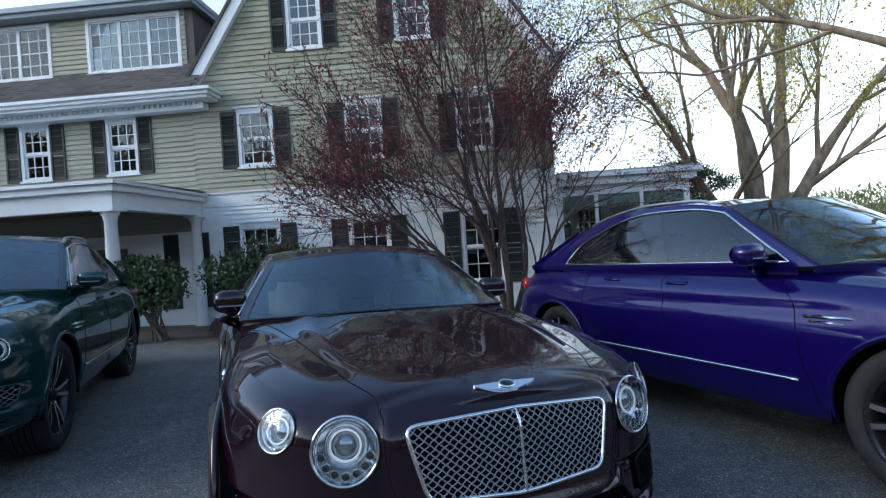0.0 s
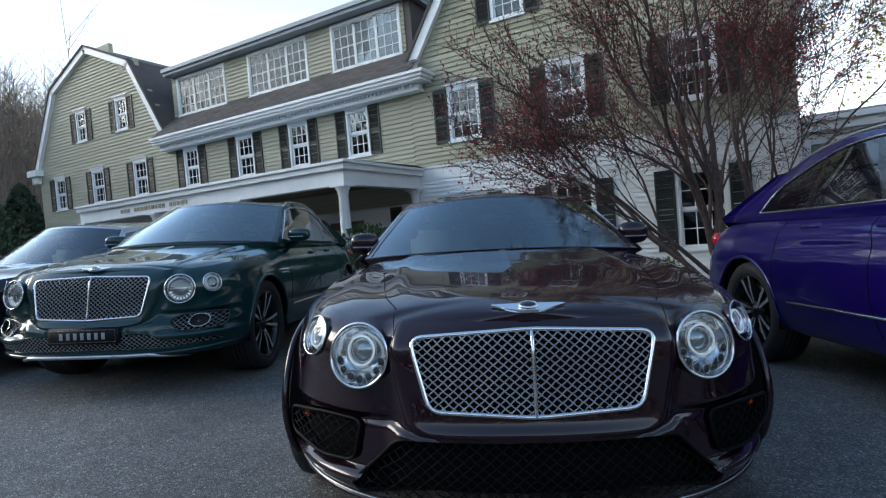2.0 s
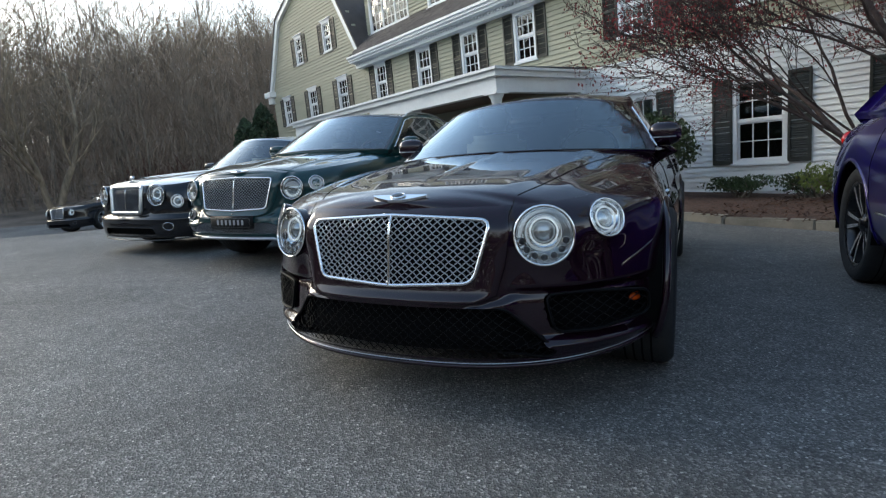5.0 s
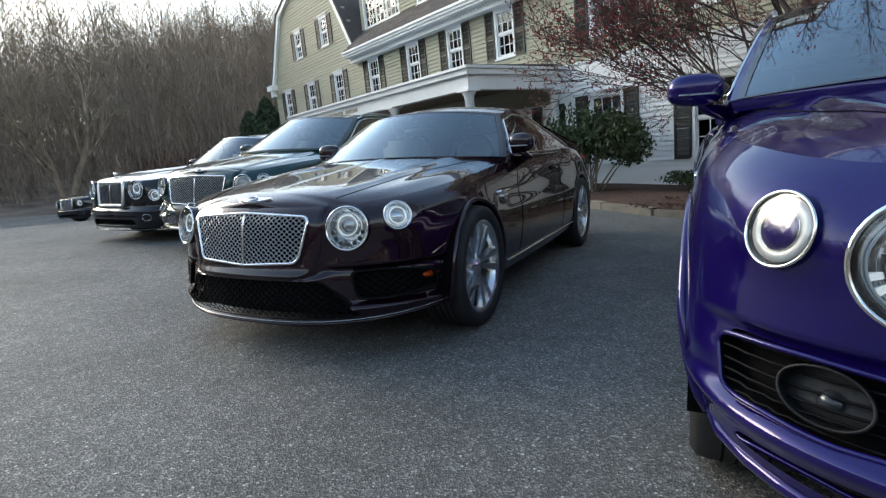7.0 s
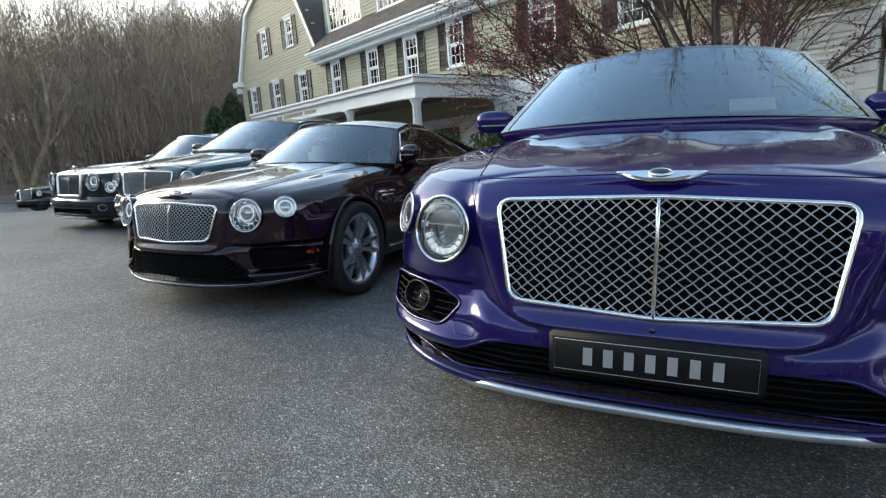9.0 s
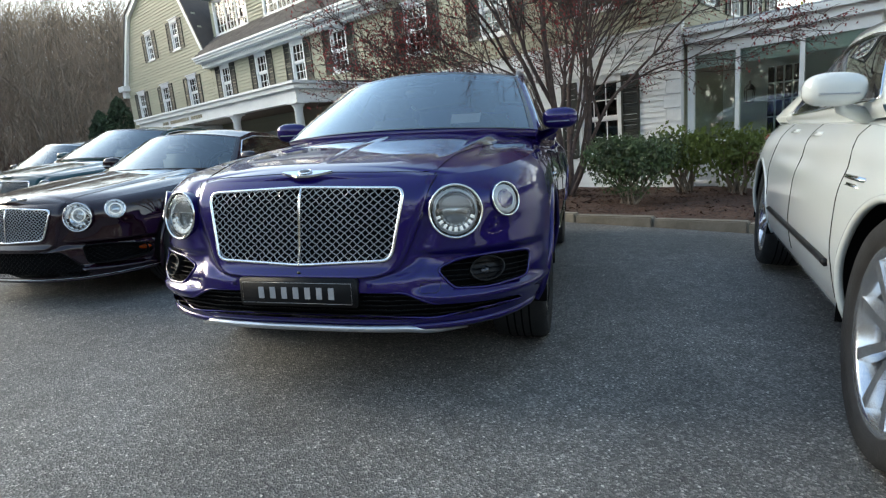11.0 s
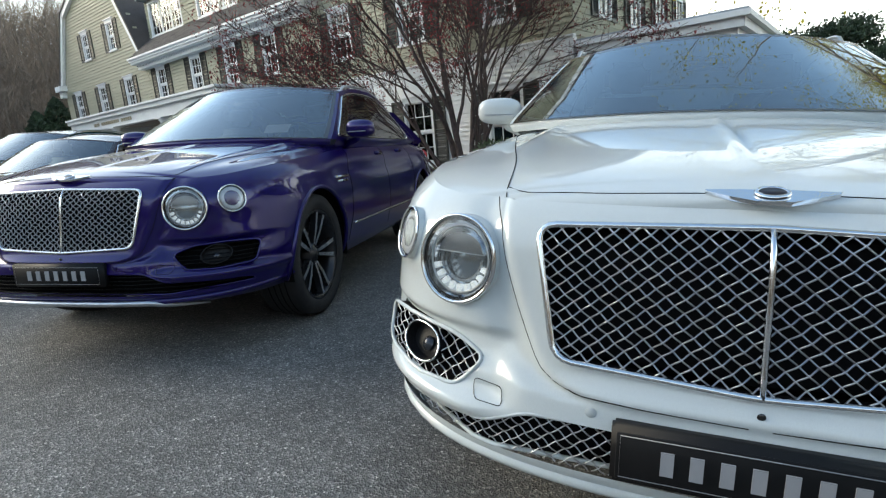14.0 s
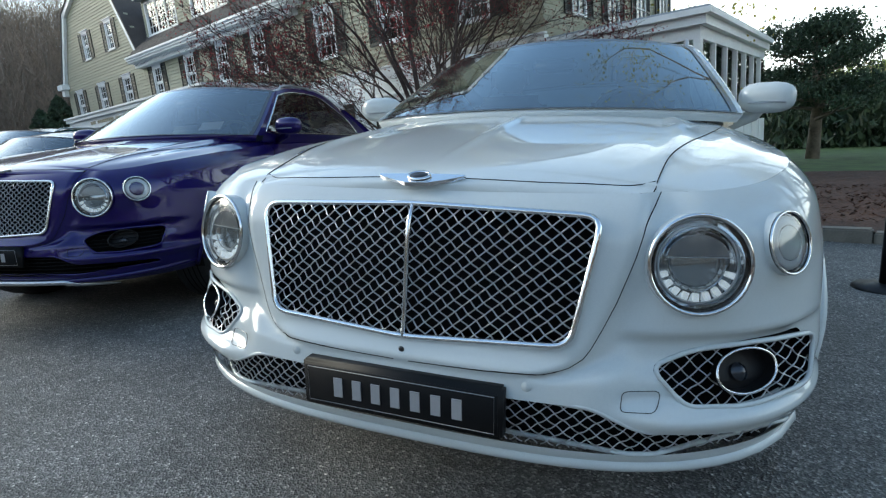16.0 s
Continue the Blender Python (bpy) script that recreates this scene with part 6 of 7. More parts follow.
bar_sign = [box(-14.3 + 0.155 * k, -14.3 + 0.155 * k + 0.10, PY - 0.022, PY - 0.002, 2.45, 2.55) for k in range(19) if k not in (3, 13)]
for b in bar_sign:
    part("sign_bar", b, "sign_gold", porch, smooth=False)
for a, b in ((-9.6, -8.2), (-13.2, -11.6)):
    d = part("door", join(box(a + 0.06, b - 0.06, HY + 0.05, HY + 0.10, -0.5, 1.70)), "porch_brown", house, "dark entrance door under the porch", smooth=False)
    part("door_frame", join(box(a, a + 0.06, HY - 0.03, HY + 0.1, -0.5, 1.75), box(b - 0.06, b, HY - 0.03, HY + 0.1, -0.5, 1.75), box(a, b, HY - 0.03, HY + 0.1, 1.70, 1.78)), "trim_white", d, smooth=False)
for x in (-7.35, -6.6):
    part("porch_shutter", shutter_mesh(0.36, 1.75), "shutter_dark", house, at=Matrix.Translation((x, HY - 0.03, 0.2)))

# sun room beside the wing
SX0, SX1, SY = X1 + 0.06, 4.80, HY + 0.20
sr = part("sun_room", box(SX0, SX1, SY, SY + 7, 2.22, 2.44), "trim_white", house, "white sun room with large panes", smooth=False)
part("fascia", box(SX0, SX1 + 0.12, SY - 0.14, SY + 7, 2.44, 2.60), "trim_white", sr, smooth=False)
part("eaves_moulding", box(SX0, SX1 + 0.22, SY - 0.24, SY + 7, 2.60, 2.70), "trim_white", sr, smooth=False)
part("sun_room_roof", box(SX0, SX1 + 0.18, SY - 0.2, SY + 7, 2.70, 2.74), "trim_grey", sr, smooth=False)
for x in (SX0, 2.72, 3.72, SX1 - 0.12):
    wpost = 0.12 if x in (SX0, SX1 - 0.12) else 0.07
    part("post", box(x, x + wpost, SY, SY + 0.10, -0.6, 2.22), "trim_white", sr, smooth=False)
for a, b in ((SX0 + 0.12, 2.72), (2.79, 3.72), (3.79, SX1 - 0.12)):
    part("pane", box(a, b, SY + 0.045, SY + 0.05, 0.62, 2.22), "porch_glass", sr, smooth=False).visible_shadow = False
    part("apron", box(a, b, SY + 0.03, SY + 0.08, 0.50, 0.62), "trim_white", sr, smooth=False)
    part("blind", box(a, b, SY + 0.07, SY + 0.08, 1.98, 2.22), "blind_pale", sr, "pale rolled blind", smooth=False)
part("base_wall", box(SX0, SX1, SY + 0.10, SY + 0.2, -0.7, 0.50), "clapboard_white", sr, smooth=False)
for k in range(7):
    y = SY + 0.1 + 1.05 * k
    part("post", box(SX1 - 0.10, SX1, y, y + 0.09, -0.6, 2.22), "trim_white", sr, smooth=False)
    part("pane", box(SX1 - 0.055, SX1 - 0.05, y + 0.09, y + 1.05, 0.62, 2.22), "porch_glass", sr, smooth=False).visible_shadow = False
    part("apron", box(SX1 - 0.08, SX1 - 0.02, y + 0.09, y + 1.05, -0.6, 0.62), "trim_white", sr, smooth=False)
back = part("back_wall", box(SX0, SX1 - 0.1, SY + 2.6, SY + 2.7, -0.6, 2.3), "trim_white", sr, smooth=False)
fr = []
for i in range(5):
    fr.append(box(2.75 + 0.16 * i, 2.78 + 0.16 * i, SY + 2.56, SY + 2.6, 0.2, 2.0))
for j in range(6):
    fr.append(box(2.75, 3.42, SY + 2.57, SY + 2.6, 0.2 + 0.36 * j, 0.23 + 0.36 * j))
part("inner_door", join(*fr), "trim_white", sr, smooth=False)
part("inner_glass", box(2.76, 3.41, SY + 2.585, SY + 2.595, 0.2, 2.0), "gloss_black", sr, smooth=False)
part("sun_room_floor", box(SX0, SX1 - 0.1, SY + 0.2, SY + 7, -0.2, -0.1), "porch_brown", sr, smooth=False)
# end wall, with the shade of the room's depth in its colour
part("sun_room_back", box(SX0, SX1 - 0.1, SY + 7, SY + 7.1, -0.6, 2.4), "room_shade", sr, smooth=False)
balus = thing("railing", Matrix.Identity(4), "white wooden railing before the sun room", "railing")
part("top_rail", box(SX0, SX1, SY - 0.42, SY - 0.34, 0.50, 0.56), "trim_white", balus, smooth=False)
part("bottom_rail", box(SX0, SX1, SY - 0.41, SY - 0.35, -0.18, -0.13), "trim_white", balus, smooth=False)
bal = mesh_of(*box(-0.018, 0.018, -0.018, 0.018, -0.14, 0.51), smooth=False)
for k in range(24):
    part("baluster", bal, "trim_white", balus, at=Matrix.Translation((SX0 + 0.08 + 0.118 * k, SY - 0.38, 0)))
for x in (SX0 + 0.03, SX1 - 0.05):
    part("rail_post", box(x - 0.04, x + 0.04, SY - 0.42, SY - 0.34, -0.75, 0.62), "trim_white", balus, smooth=False)
lan = thing("wall_lantern", Matrix.Translation((2.45, SY + 2.48, 1.45)), "black iron lantern on the sun room wall", "lantern")
part("cage", join(*[tube([Vector((sx * 0.07, sy * 0.07, -0.14)), Vector((sx * 0.09, sy * 0.09, 0.12))], 0.010, 5) for sx in (-1, 1) for sy in (-1, 1)], box(-0.10, 0.10, -0.10, 0.10, 0.11, 0.14), box(-0.08, 0.08, -0.08, 0.08, -0.16, -0.13)), "black_iron", lan, smooth=False)
part("cap", lathe([(0.12, 0.14), (0.06, 0.22), (0.015, 0.25), (0.015, 0.32)], 8, "Z"), "black_iron", lan)
part("bracket", box(-0.02, 0.02, 0.0, 0.13, 0.16, 0.19), "black_iron", lan, smooth=False)

# ---- the cars ----
gt = build_car(GT, "paint_maroon", place_car("gt"), "dark maroon two-door coupe with a mesh grille, parked on the asphalt")
purple_car = build_car(SUV_PURPLE, "paint_purple", place_car("purple"), "deep purple luxury off-roader with a black show plate")
white_car = build_car(SUV_WHITE, "paint_white", place_car("white") @ pose(0, 0, -0.045, 0.6, 2.3, 0), "pearl white luxury off-roader with bright mesh grilles")
green_car = build_car(SUV_GREEN, "paint_green", place_car("green"), "dark green luxury off-roader with a black show plate")
saloon = build_car(SALOON, "paint_black", place_car("saloon"), "black saloon with a silver bonnet and upright grille", "paint_silver", "paint_silver")
far_a = build_car(SEDAN, "paint_black", Matrix.Translation((-19.5, 2.0, terrain(-19.5, 2.0) + 0.01)) @ pose(0, 0, 0, 0, 0, 30), "black saloon parked by the wood's edge")
far_b = build_car(SEDAN, "paint_blue_grey", Matrix.Translation((-16.6, 3.6, terrain(-16.6, 3.6) + 0.01)) @ pose(0, 0, 0, 0, 0, 27), "blue-grey saloon parked beside the others", None, None)
for car, s in ((gt, GT),):
    sh = Shape(s)
    for sx in (1, -1):
        p, q = sh.wrap(0.72, 0.295), sh.wrap(0.76, 0.295)
        turn = math.degrees(math.atan2(q.x - p.x, q.y - p.y))
        part("side_marker", shift(ellipsoid((0, 0, 0), (0.012, 0.048, 0.017)), pose(sx * p.x, p.y, p.z, 0, 0, sx * -turn)), "amber", car, "amber side marker")

# ---- plants ----


def limb(rnd, a, way, length, r0, r1, wander, sag=0.0, steps=5):
    pts, d = [Vector(a)], Vector(way).normalized()
    for k in range(steps):
        d = (d + Vector((rnd.uniform(-1, 1), rnd.uniform(-1, 1), rnd.uniform(-1, 1) + sag)) * wander).normalized()
        pts.append(pts[-1] + d * length / steps)
    return pts, [r0 + (r1 - r0) * k / steps for k in range(steps + 1)], d


def grow(rnd, a, way, length, r, depth, spec, tubes, tips):
    steps = 5 if depth > 1 else 3
    pts, rs, d = limb(rnd, a, way, length, r, r * spec["taper"], spec["wander"], spec["sag"], steps)
    rs = [max(v, 0.0045) for v in rs]
    tubes[depth < 2].append(tube(pts, rs, 7 if r > 0.05 else 5 if r > 0.015 else 3, caps=False))
    for k in range(spec.get("twigs", 0) if depth < 2 else 0):
        q = pts[rnd.randint(1, steps)]
        side = (Matrix.Rotation(rnd.uniform(0, 6.3), 3, d) @ d.orthogonal().normalized() + d * 0.9 + Vector((0, 0, 0.1))).normalized()
        e = q + side * length * rnd.uniform(0.25, 0.55)
        tubes[1].append(tube([q, q.lerp(e, 0.5) + Vector((0, 0, 0.02)), e], [max(r * 0.5, 0.005), max(r * 0.4, 0.004), 0.0025], 3, caps=False))
        tips.append((e, side))
    if depth == 0:
        tips.append((pts[-1], d))
        tips.append((pts[-2], d))
        return
    n = rnd.randint(*spec["kids"])
    for k in range(n):
        i = steps if k == 0 else rnd.randint(max(1, steps // 2), steps)
        turn = rnd.uniform(0, 2 * math.pi)
        side = d.orthogonal().normalized()
        side = Matrix.Rotation(turn, 3, d) @ side
        lean = spec["spread"] * (0.3 if k == 0 else rnd.uniform(0.6, 1.3))
        nd = d * math.cos(lean) + side * math.sin(lean) + Vector((0, 0, spec["lift"]))
        if depth < 4:
            nd.z *= spec.get("flat", 1.0)
        nd.normalize()
        grow(rnd, pts[i], nd, length * rnd.uniform(*spec["shrink"]), rs[i] * (0.97 if k == 0 else rnd.uniform(0.5, 0.75)), depth - 1, spec, tubes, tips)


def leaf_quads(rnd, spots, size, per, scatter):
    v, f = [], []
    for p, d in spots:
        for _ in range(per):
            c = p + Vector((rnd.gauss(0, scatter), rnd.gauss(0, scatter), rnd.gauss(0, scatter)))
            m = Euler((rnd.uniform(0, 6.3), rnd.uniform(0, 6.3), rnd.uniform(0, 6.3))).to_matrix()
            s = size * rnd.uniform(0.6, 1.3)
            k = len(v)
            v += [c + m @ Vector(q) * s for q in ((-0.5, 0, 0), (0, -0.28, 0.06), (0.5, 0, 0), (0, 0.28, 0.06))]
            f.append((k, k + 1, k + 2, k + 3))
    return v, f


def make_tree(m, seed, spec, stems, bark, leaf, label, category="tree", size=0.05, per=1, scatter=0.05, keep=1.0):
    rnd = random.Random(seed)
    t = thing("tree", m, label, category)
    tubes, tips = ([], []), []
    for way, length, r in stems:
        grow(rnd, Vector((rnd.uniform(-0.08, 0.08), rnd.uniform(-0.08, 0.08), -0.1)) if len(stems) > 1 else Vector((0, 0, -0.1)), way, length, r, spec["depth"], spec, tubes, tips)
    part("trunk", join(*tubes[0]), bark, t)
    part("branchwork", join(*tubes[1]), bark, t)
    if leaf:
        tips = [q for q in tips if rnd.random() < keep]
        part("crown", leaf_quads(rnd, tips, size, per, scatter), leaf, t, smooth=False)
    return t


maple = dict(depth=5, taper=0.68, wander=0.15, sag=0.02, kids=(2, 4), spread=0.46, lift=0.06, shrink=(0.68, 0.86), flat=0.86, twigs=4)
stems = [((-0.55, -0.15, 1), 2.1, 0.070), ((-0.22, 0.30, 1), 2.15, 0.065), ((0.08, -0.20, 1), 2.15, 0.075), ((0.36, 0.10, 1), 1.9, 0.060), ((-0.95, 0.15, 0.85), 1.95, 0.055), ((0.68, -0.2, 0.9), 1.6, 0.045), ((-0.7, -0.5, 0.9), 1.7, 0.045)]
make_tree(Matrix.Translation((0.62, 9.95, ground_z(0.62, 9.95) + 0.1)), 5, maple, stems, "bark_red", "leaf_red", "small multi-stemmed tree with sparse dark red leaves", size=0.045, per=3, scatter=0.06, keep=0.72)
oak = dict(depth=4, taper=0.62, wander=0.16, sag=0.06, kids=(3, 5), spread=0.62, lift=0.10, shrink=(0.55, 0.8))
make_tree(Matrix.Translation((13.4, 26.4, -0.8)), 11, dict(oak, depth=5, kids=(3, 4), spread=0.5, shrink=(0.5, 0.72), taper=0.5), [((-0.75, -0.1, 0.75), 7.0, 0.34), ((-0.16, 0, 1), 7.5, 0.62), ((0.10, 0.1, 1), 7.5, 0.50), ((0.34, 0, 1), 7.0, 0.42)], "bark_grey", "leaf_bud", "tall bare shade tree with first yellow-green buds", size=0.11, per=11, scatter=0.35, keep=0.8)
make_tree(Matrix.Translation((14.5, 13.0, -0.7)), 23, dict(oak, depth=5, kids=(2, 4), shrink=(0.55, 0.8)), [((-0.15, -0.1, 1), 6.5, 0.42), ((-0.65, 0.2, 1), 7.5, 0.26)], "bark_grey", "leaf_bud", "shade tree with bare spreading limbs and few buds", size=0.11, per=22, scatter=0.45, keep=0.9)
make_tree(Matrix.Translation((-29.6, 2.6, terrain(-29.6, 2.6))), 41, oak, [((0.05, 0.25, 1), 3.3, 0.20), ((0.1, -0.4, 1), 3.3, 0.16)], "bark_grey", None, "bare pale-barked tree at the edge of the wood")
make_tree(Matrix.Translation((-22.0, -4.0, terrain(-22, -4))), 43, oak, [((0.1, -0.2, 1), 3.0, 0.16)], "bark_grey", None, "bare pale-barked tree at the edge of the wood")


def bush(m, seed, rx, ry, rz, count, size, leaf, label, stalks=True):
    rnd = random.Random(seed)
    b = thing("shrub", m, label, "shrub")
    lobes = [(Vector((rnd.uniform(-0.5, 0.5) * rx, rnd.uniform(-0.5, 0.5) * ry, rnd.uniform(0.45, 0.75) * rz * 2)), rnd.uniform(0.4, 0.7)) for _ in range(9)]
    spots = []
    for _ in range(count):
        c, k = rnd.choice(lobes)
        d = Vector((rnd.gauss(0, 1), rnd.gauss(0, 1), rnd.gauss(0, 1))).normalized()
        rr = rnd.uniform(0.55, 1.0)
        p = c + Vector((d.x * rx * k, d.y * ry * k, d.z * rz * k)) * rr
        if p.z > 0.03:
            spots.append((p, d))
    part("foliage", leaf_quads(rnd, spots, size, 1, 0.0), leaf, b, smooth=False)
    if stalks:
        st = []
        for c, k in lobes:
            for j in range(2):
                e = c + Vector((rnd.uniform(-1, 1) * rx, rnd.uniform(-1, 1) * ry, rnd.uniform(-0.2, 0.6) * rz)) * 0.4
                st.append(tube([Vector((rnd.uniform(-0.15, 0.15), rnd.uniform(-0.15, 0.15), -0.1)), e * 0.5 + Vector((rnd.uniform(-0.1, 0.1), 0, 0)), e], [0.022, 0.014, 0.006], 5, caps=False))
        part("stem", join(*st), "bark_wood", b)
    return b


def at_bed(x, y):
    return Matrix.Translation((x, y, ground_z(x, y) + 0.08))


bush(at_bed(-6.0, 9.75), 1, 1.0, 0.8, 0.78, 6000, 0.10, "leaf_green", "large dark green rhododendron before the porch")
bush(at_bed(-4.0, 10.3), 2, 1.35, 0.9, 0.92, 8200, 0.09, "leaf_green", "broad dark green rhododendron by the house wall")
bush(at_bed(2.0, 9.3), 3, 0.9, 0.7, 0.56, 7200, 0.06, "leaf_green", "dense low green yew in the mulch bed")
bush(at_bed(2.2, 11.2), 4, 0.6, 0.45, 0.62, 1500, 0.10, "leaf_light", "light green rhododendron in the mulch bed")
bush(at_bed(3.1, 11.0), 5, 0.7, 0.5, 0.58, 2000, 0.09, "leaf_light", "light green leafy shrub before the railing")
bush(at_bed(4.2, 10.6), 6, 0.8, 0.5, 0.5, 1900, 0.07, "bush_red", "thin red-brown shrub before the railing")
bush(at_bed(-2.4, 11.4), 7, 0.75, 0.4, 0.22, 1500, 0.06, "leaf_green", "low dark green shrub at the foot of the wall")
bush(at_bed(-1.2, 11.3), 8, 0.6, 0.4, 0.24, 1300, 0.06, "leaf_green", "low dark green shrub at the foot of the wall")
bush(at_bed(-0.55, 10.4), 9, 0.65, 0.5, 0.34, 1100, 0.06, "leaf_light", "airy pale green shrub under the red tree")
bush(Matrix.Translation((9.4, 9.2, ground_z(9.4, 9.2) + 0.1)), 10, 0.9, 0.7, 0.3, 1800, 0.07, "twig_tan", "dry brown shrub at the kerb", True)


def cone_tree(m, seed, r, h, count, label):
    rnd = random.Random(seed)
    t = thing("evergreen", m, label, "evergreen")
    spots = []
    for _ in range(count):
        z = rnd.random() ** 0.8
        rr = r * (1 - z**3) ** 0.7 * (0.75 + 0.25 * z) * rnd.uniform(0.7, 1.05)
        a = rnd.uniform(0, 6.3)
        spots.append((Vector((rr * math.cos(a), rr * math.sin(a), z * h)), Vector((0, 0, 1))))
    part("foliage", leaf_quads(rnd, spots, 0.22, 1, 0.03), "leaf_pine", t, smooth=False)
    part("trunk", tube([Vector((0, 0, -0.2)), Vector((0, 0, h * 0.9))], [0.12, 0.03], 6), "bark_wood", t)
    return t


cone_tree(Matrix.Translation((-27.3, 12.4, terrain(-27.3, 12.4))), 1, 1.1, 5.3, 4200, "dark green columnar evergreen beside the gable")
cone_tree(Matrix.Translation((-28.8, 11.9, terrain(-28.8, 11.9))), 2, 1.0, 4.7, 3600, "dark green columnar evergreen beside the gable")


def pine(m, seed, h, label):
    rnd = random.Random(seed)
    t = thing("pine", m, label, "pine tree")
    tubes, spots = [tube([Vector((0, 0, -0.3)), Vector((0.1, 0, h * 0.45)), Vector((-0.1, 0.1, h * 0.9))], [0.22, 0.15, 0.05], 8)], []
    for k in range(34):
        z = h * rnd.uniform(0.28, 0.95)
        a, ln = rnd.uniform(0, 6.3), (h * 0.66) * max(0.1, 1.05 - z / h) ** 0.5 * rnd.uniform(0.6, 1.1)
        e = Vector((math.cos(a) * ln, math.sin(a) * ln, z + ln * 0.28))
        tubes.append(tube([Vector((0, 0, z)), e * 0.5 + Vector((0, 0, z * 0.5 - 0.1)), e], [0.07, 0.04, 0.015], 5, caps=False))
        for j in range(6):
            c = Vector((0, 0, z)).lerp(e, rnd.uniform(0.5, 1.05)) + Vector((rnd.gauss(0, 0.25), rnd.gauss(0, 0.25), rnd.gauss(0.1, 0.12)))
            for q in range(110):
                spots.append((c + Vector((rnd.gauss(0, 0.30), rnd.gauss(0, 0.30), rnd.gauss(0, 0.11))), Vector((0, 0, 1))))
    part("trunk", join(*tubes), "bark_wood", t)
    part("foliage", leaf_quads(rnd, spots, 0.11, 1, 0.02), "leaf_pine", t, smooth=False)
    return t


pine(Matrix.Translation((5.7, 23.5, -0.9)), 3, 4.3, "dark green spreading pine beyond the bed")
pine(Matrix.Translation((9.6, 26.5, -0.9)), 4, 5.0, "dark green spreading pine beyond the bed")

# ---- woods, joined, too many to count ----


def woods(count, seed, where, h0, h1, twigs):
    rnd = random.Random(seed)
    verts, faces = [], []

    def stick(a, b, r0, r1):
        d = (b - a).normalized()
        s = d.orthogonal().normalized()
        u = d.cross(s)
        k = len(verts)
        for p, r in ((a, r0), (b, r1)):
            for t in (0, 2.094, 4.189):
                verts.append(p + (s * math.cos(t) + u * math.sin(t)) * r)
        faces.extend([(k, k + 1, k + 4, k + 3), (k + 1, k + 2, k + 5, k + 4), (k + 2, k, k + 3, k + 5)])
    for _ in range(count):
        x, y = where(rnd)
        z, h = terrain(x, y), rnd.uniform(h0, h1)
        lean = Vector((rnd.uniform(-0.08, 0.08), rnd.uniform(-0.08, 0.08), 1))
        base, r = Vector((x, y, z - 0.3)), h * 0.0050 * rnd.uniform(0.5, 1.5)
        a, pts = base, [base]
        for k in range(4):
            b = a + (lean + Vector((rnd.uniform(-0.06, 0.06), rnd.uniform(-0.06, 0.06), 0))) * h / 4
            stick(a, b, r * (1 - k * 0.22), r * (1 - (k + 1) * 0.22))
            pts.append(b)
            a = b
        for k in range(twigs):
            t = rnd.uniform(0.35, 1.0) * 4
            i = min(3, int(t))
            p = pts[i].lerp(pts[i + 1], t - i)
            ang, ln = rnd.uniform(0, 6.3), h * rnd.uniform(0.10, 0.24)
            e = p + Vector((math.cos(ang) * 0.55, math.sin(ang) * 0.55, 0.8)) * ln
            rr = r * 0.22
            stick(p, e, rr, rr * 0.4)
            for j in range(3):
                q = p.lerp(e, rnd.uniform(0.3, 1.0))
                an = rnd.uniform(0, 6.3)
                stick(q, q + Vector((math.cos(an) * 0.6, math.sin(an) * 0.6, rnd.uniform(0.3, 0.9))) * ln * 0.55, rr * 0.5, rr * 0.25)
    return verts, faces


def slope_spot(rnd):
    a = radians(rnd.uniform(-112, -57))
    d = 33 + 120 * rnd.random() ** 1.15
    return d * math.sin(a), d * math.cos(a) + 2


tagged(part("bare_wood", woods(1500, 6, slope_spot, 8, 14.5, 19), "bark_wood", smooth=False), "bare grey-brown spring wood on the hillside", "woodland", kind="stuff")


def brush(count, seed, where, h, mat, name, label, per=6, long=1.6, wide=0.03):
    rnd = random.Random(seed)
    spots = []
    for _ in range(count):
        x, y = where(rnd)
        z = terrain(x, y)
        spots.append((Vector((x, y, z + h * rnd.random())), Vector((0, 0, 1))))
    v, f = [], []
    for p, _ in spots:
        for _k in range(per):
            c = p + Vector((rnd.gauss(0, 0.7), rnd.gauss(0, 0.7), rnd.gauss(0, 0.4)))
            d = Vector((rnd.gauss(0, 0.4), rnd.gauss(0, 0.4), rnd.uniform(0.3, 1))).normalized() * rnd.uniform(0.5, 1.3) * long
            w = d.orthogonal().normalized() * wide * rnd.uniform(0.5, 1.2)
            w = Matrix.Rotation(rnd.uniform(0, 6.3), 3, d.normalized()) @ w
            k = len(v)
            v += [c - d / 2 - w, c - d / 2 + w, c + d / 2 + w * 0.3, c + d / 2 - w * 0.3]
            f.append((k, k + 1, k + 2, k + 3))
    return tagged(part(name, (v, f), mat, smooth=False), label, "undergrowth", kind="stuff")


brush(30000, 7, slope_spot, 11.5, "twig_brush", "undergrowth", "brown tangled twigs and undergrowth of the wood", 6, 1.3, 0.020)
brush(420, 8, lambda r: (lambda a, d: (d * math.sin(a), d * math.cos(a)))(radians(r.uniform(-80, -62)), r.uniform(34, 44)), 1.5, "bush_red", "red_thicket", "red-brown thicket at the foot of the wood")


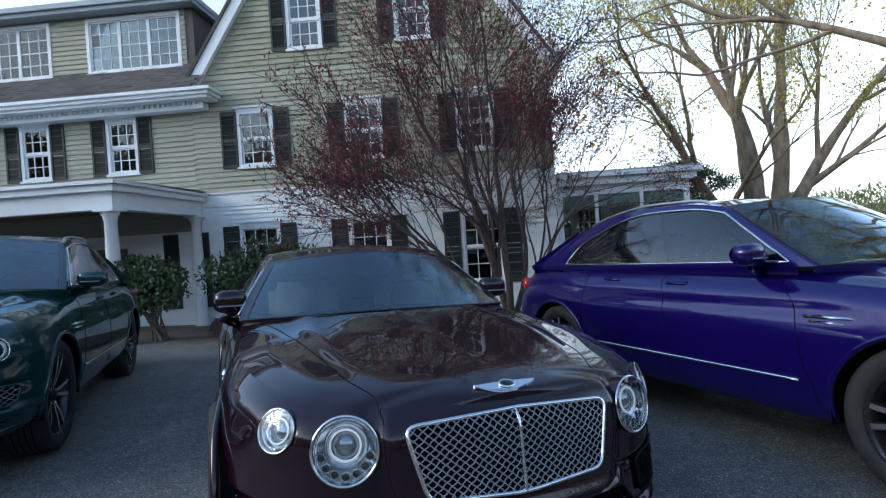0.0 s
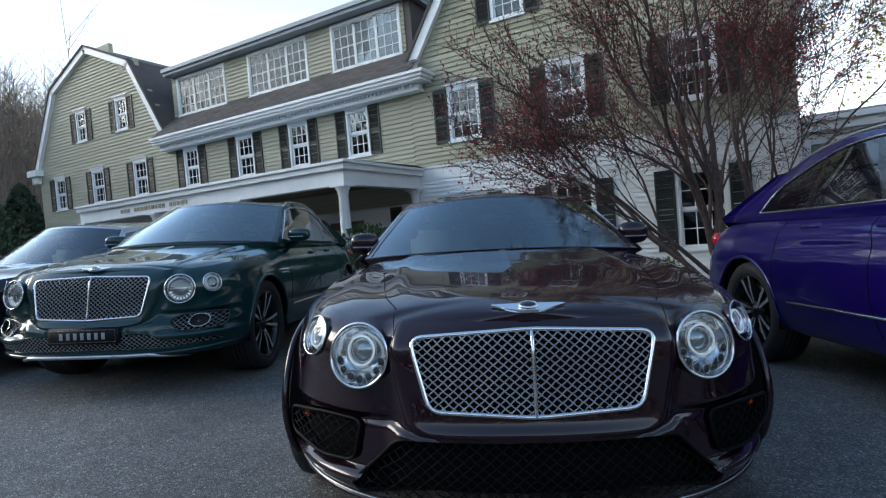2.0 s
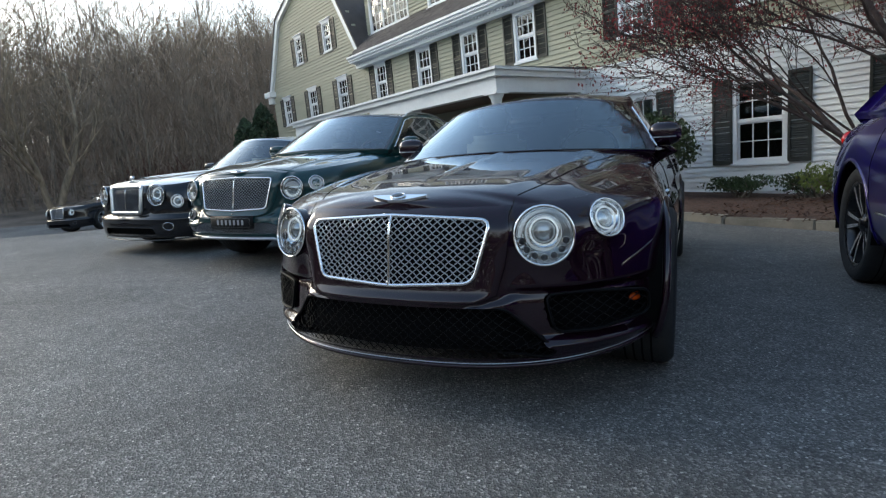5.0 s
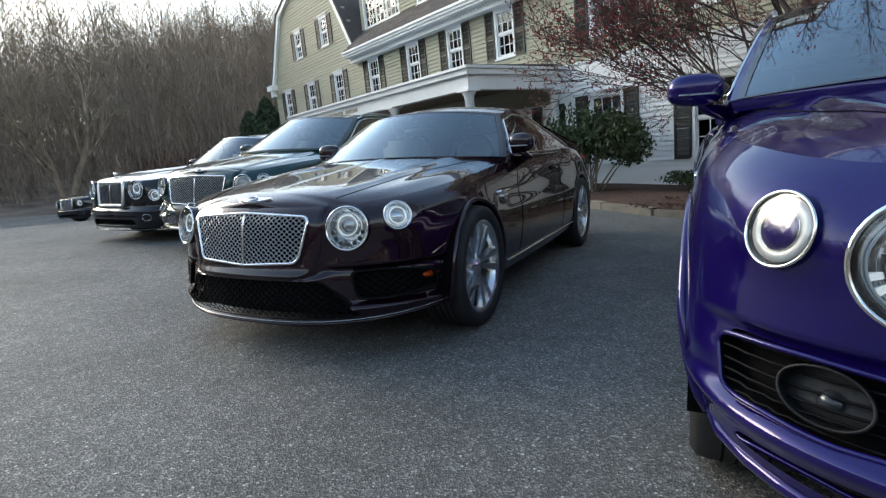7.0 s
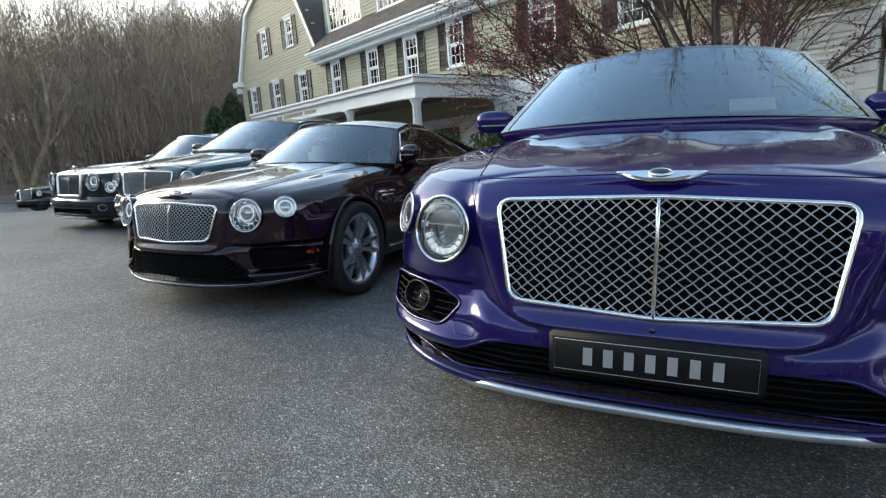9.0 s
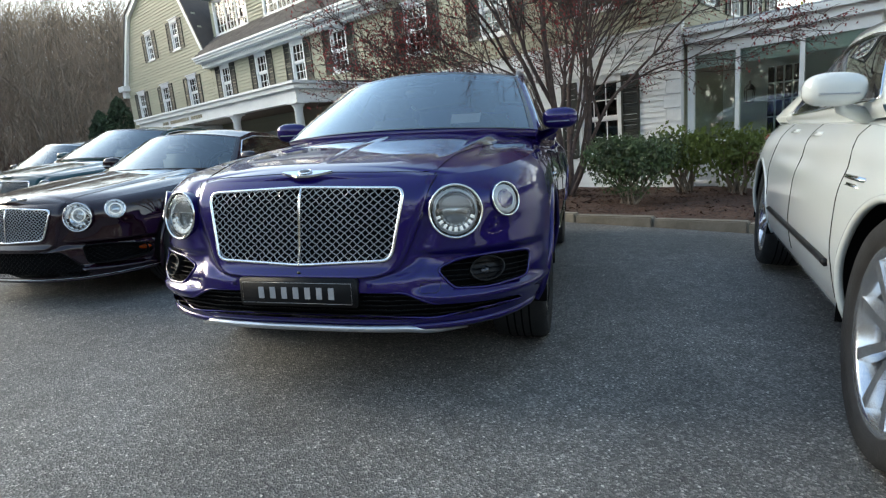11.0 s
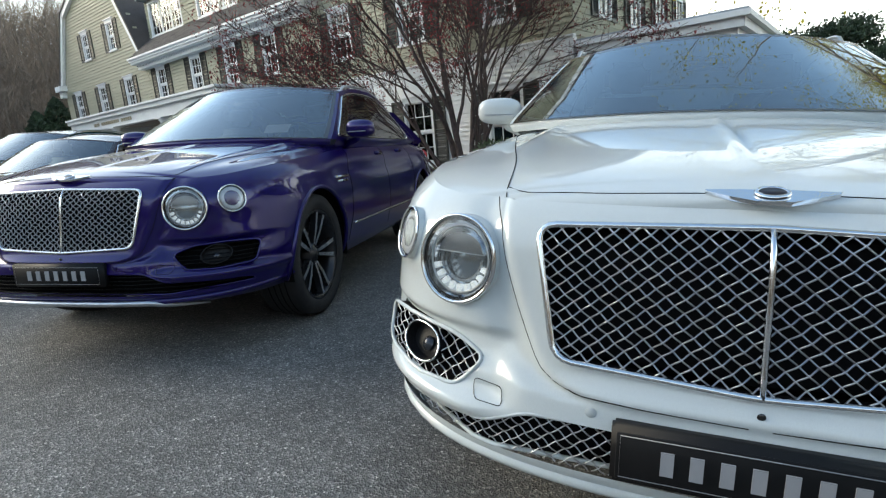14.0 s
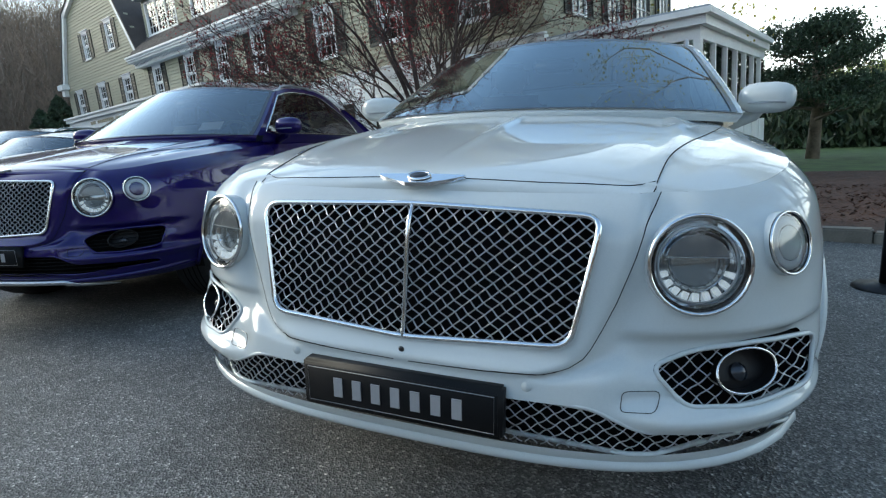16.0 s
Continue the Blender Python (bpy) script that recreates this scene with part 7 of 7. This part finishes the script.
def right_spot(rnd):
    a = radians(rnd.uniform(-6, 75))
    d = rnd.uniform(45, 110)
    return d * math.sin(a) + 4, d * math.cos(a) + 14


tagged(part("far_trees", woods(150, 9, right_spot, 3.5, 6, 14), "bark_wood", smooth=False), "distant bare trees beyond the lawn", "woodland", kind="stuff")
brush(2600, 17, lambda r: (lambda a, d: (7.4 + d * math.sin(a), 1.6 + d * math.cos(a)))(radians(r.uniform(-9, 30)), r.uniform(33, 38)), 2.6, "leaf_pine", "hedge", "dark evergreen hedge behind the lawn", 6, 0.5, 0.10)
brush(2200, 12, right_spot, 2.6, "leaf_light", "far_thicket", "distant evergreen and budding bushes", 6, 0.9, 0.2)
brush(1200, 13, right_spot, 2.8, "twig_tan", "far_brush", "distant tan and yellow spring bushes", 6, 1.0, 0.08)


def south_spot(rnd):
    a = radians(rnd.uniform(80, 250))
    d = rnd.uniform(30, 60)
    return d * math.sin(a), d * math.cos(a)


# added out of view: blocks low sky light and darkens the cars' reflections
brush(7000, 15, south_spot, 11.0, "twig_brush", "south_thicket", "unseen brown brush belt added behind the camera to darken reflections", 6, 1.5, 0.14)
lawn_grid = grid(lambda x, y: Vector((x, y, terrain(x, y) + 0.03)), span(3, 46, 24), span(15, 44, 20))
tagged(part("lawn", lawn_grid, "lawn"), "green spring lawn beyond the mulch", "lawn", kind="structure")

# ---- post by the kerb ----
stanchion = thing("barrier_post", LOT @ pose(7.47, 5.75, 0), "black iron barrier post on a round foot", "post")
part("foot", lathe([(0.0, 0.035), (0.05, 0.035), (0.06, 0.028), (0.165, 0.018), (0.17, 0.0)], 28, "Z"), "black_iron", stanchion)
part("pole", tube([Vector((0, 0, 0.02)), Vector((0, 0, 0.98))], 0.03, 14), "black_iron", stanchion)
part("knob", lathe([(0.0, 1.04), (0.03, 1.02), (0.036, 0.99), (0.03, 0.96)], 16, "Z"), "black_iron", stanchion)
# small things
card = thing("paper_card", place_car("purple") @ pose(0.385, 1.70, 1.25, -50, 0, 0), "white paper card behind the windscreen", "card")
part("sheet", soft_box(-0.10, 0.10, 0.0, 0.004, -0.05, 0.05, 0.001, 1), "plate_white", card, smooth=False)
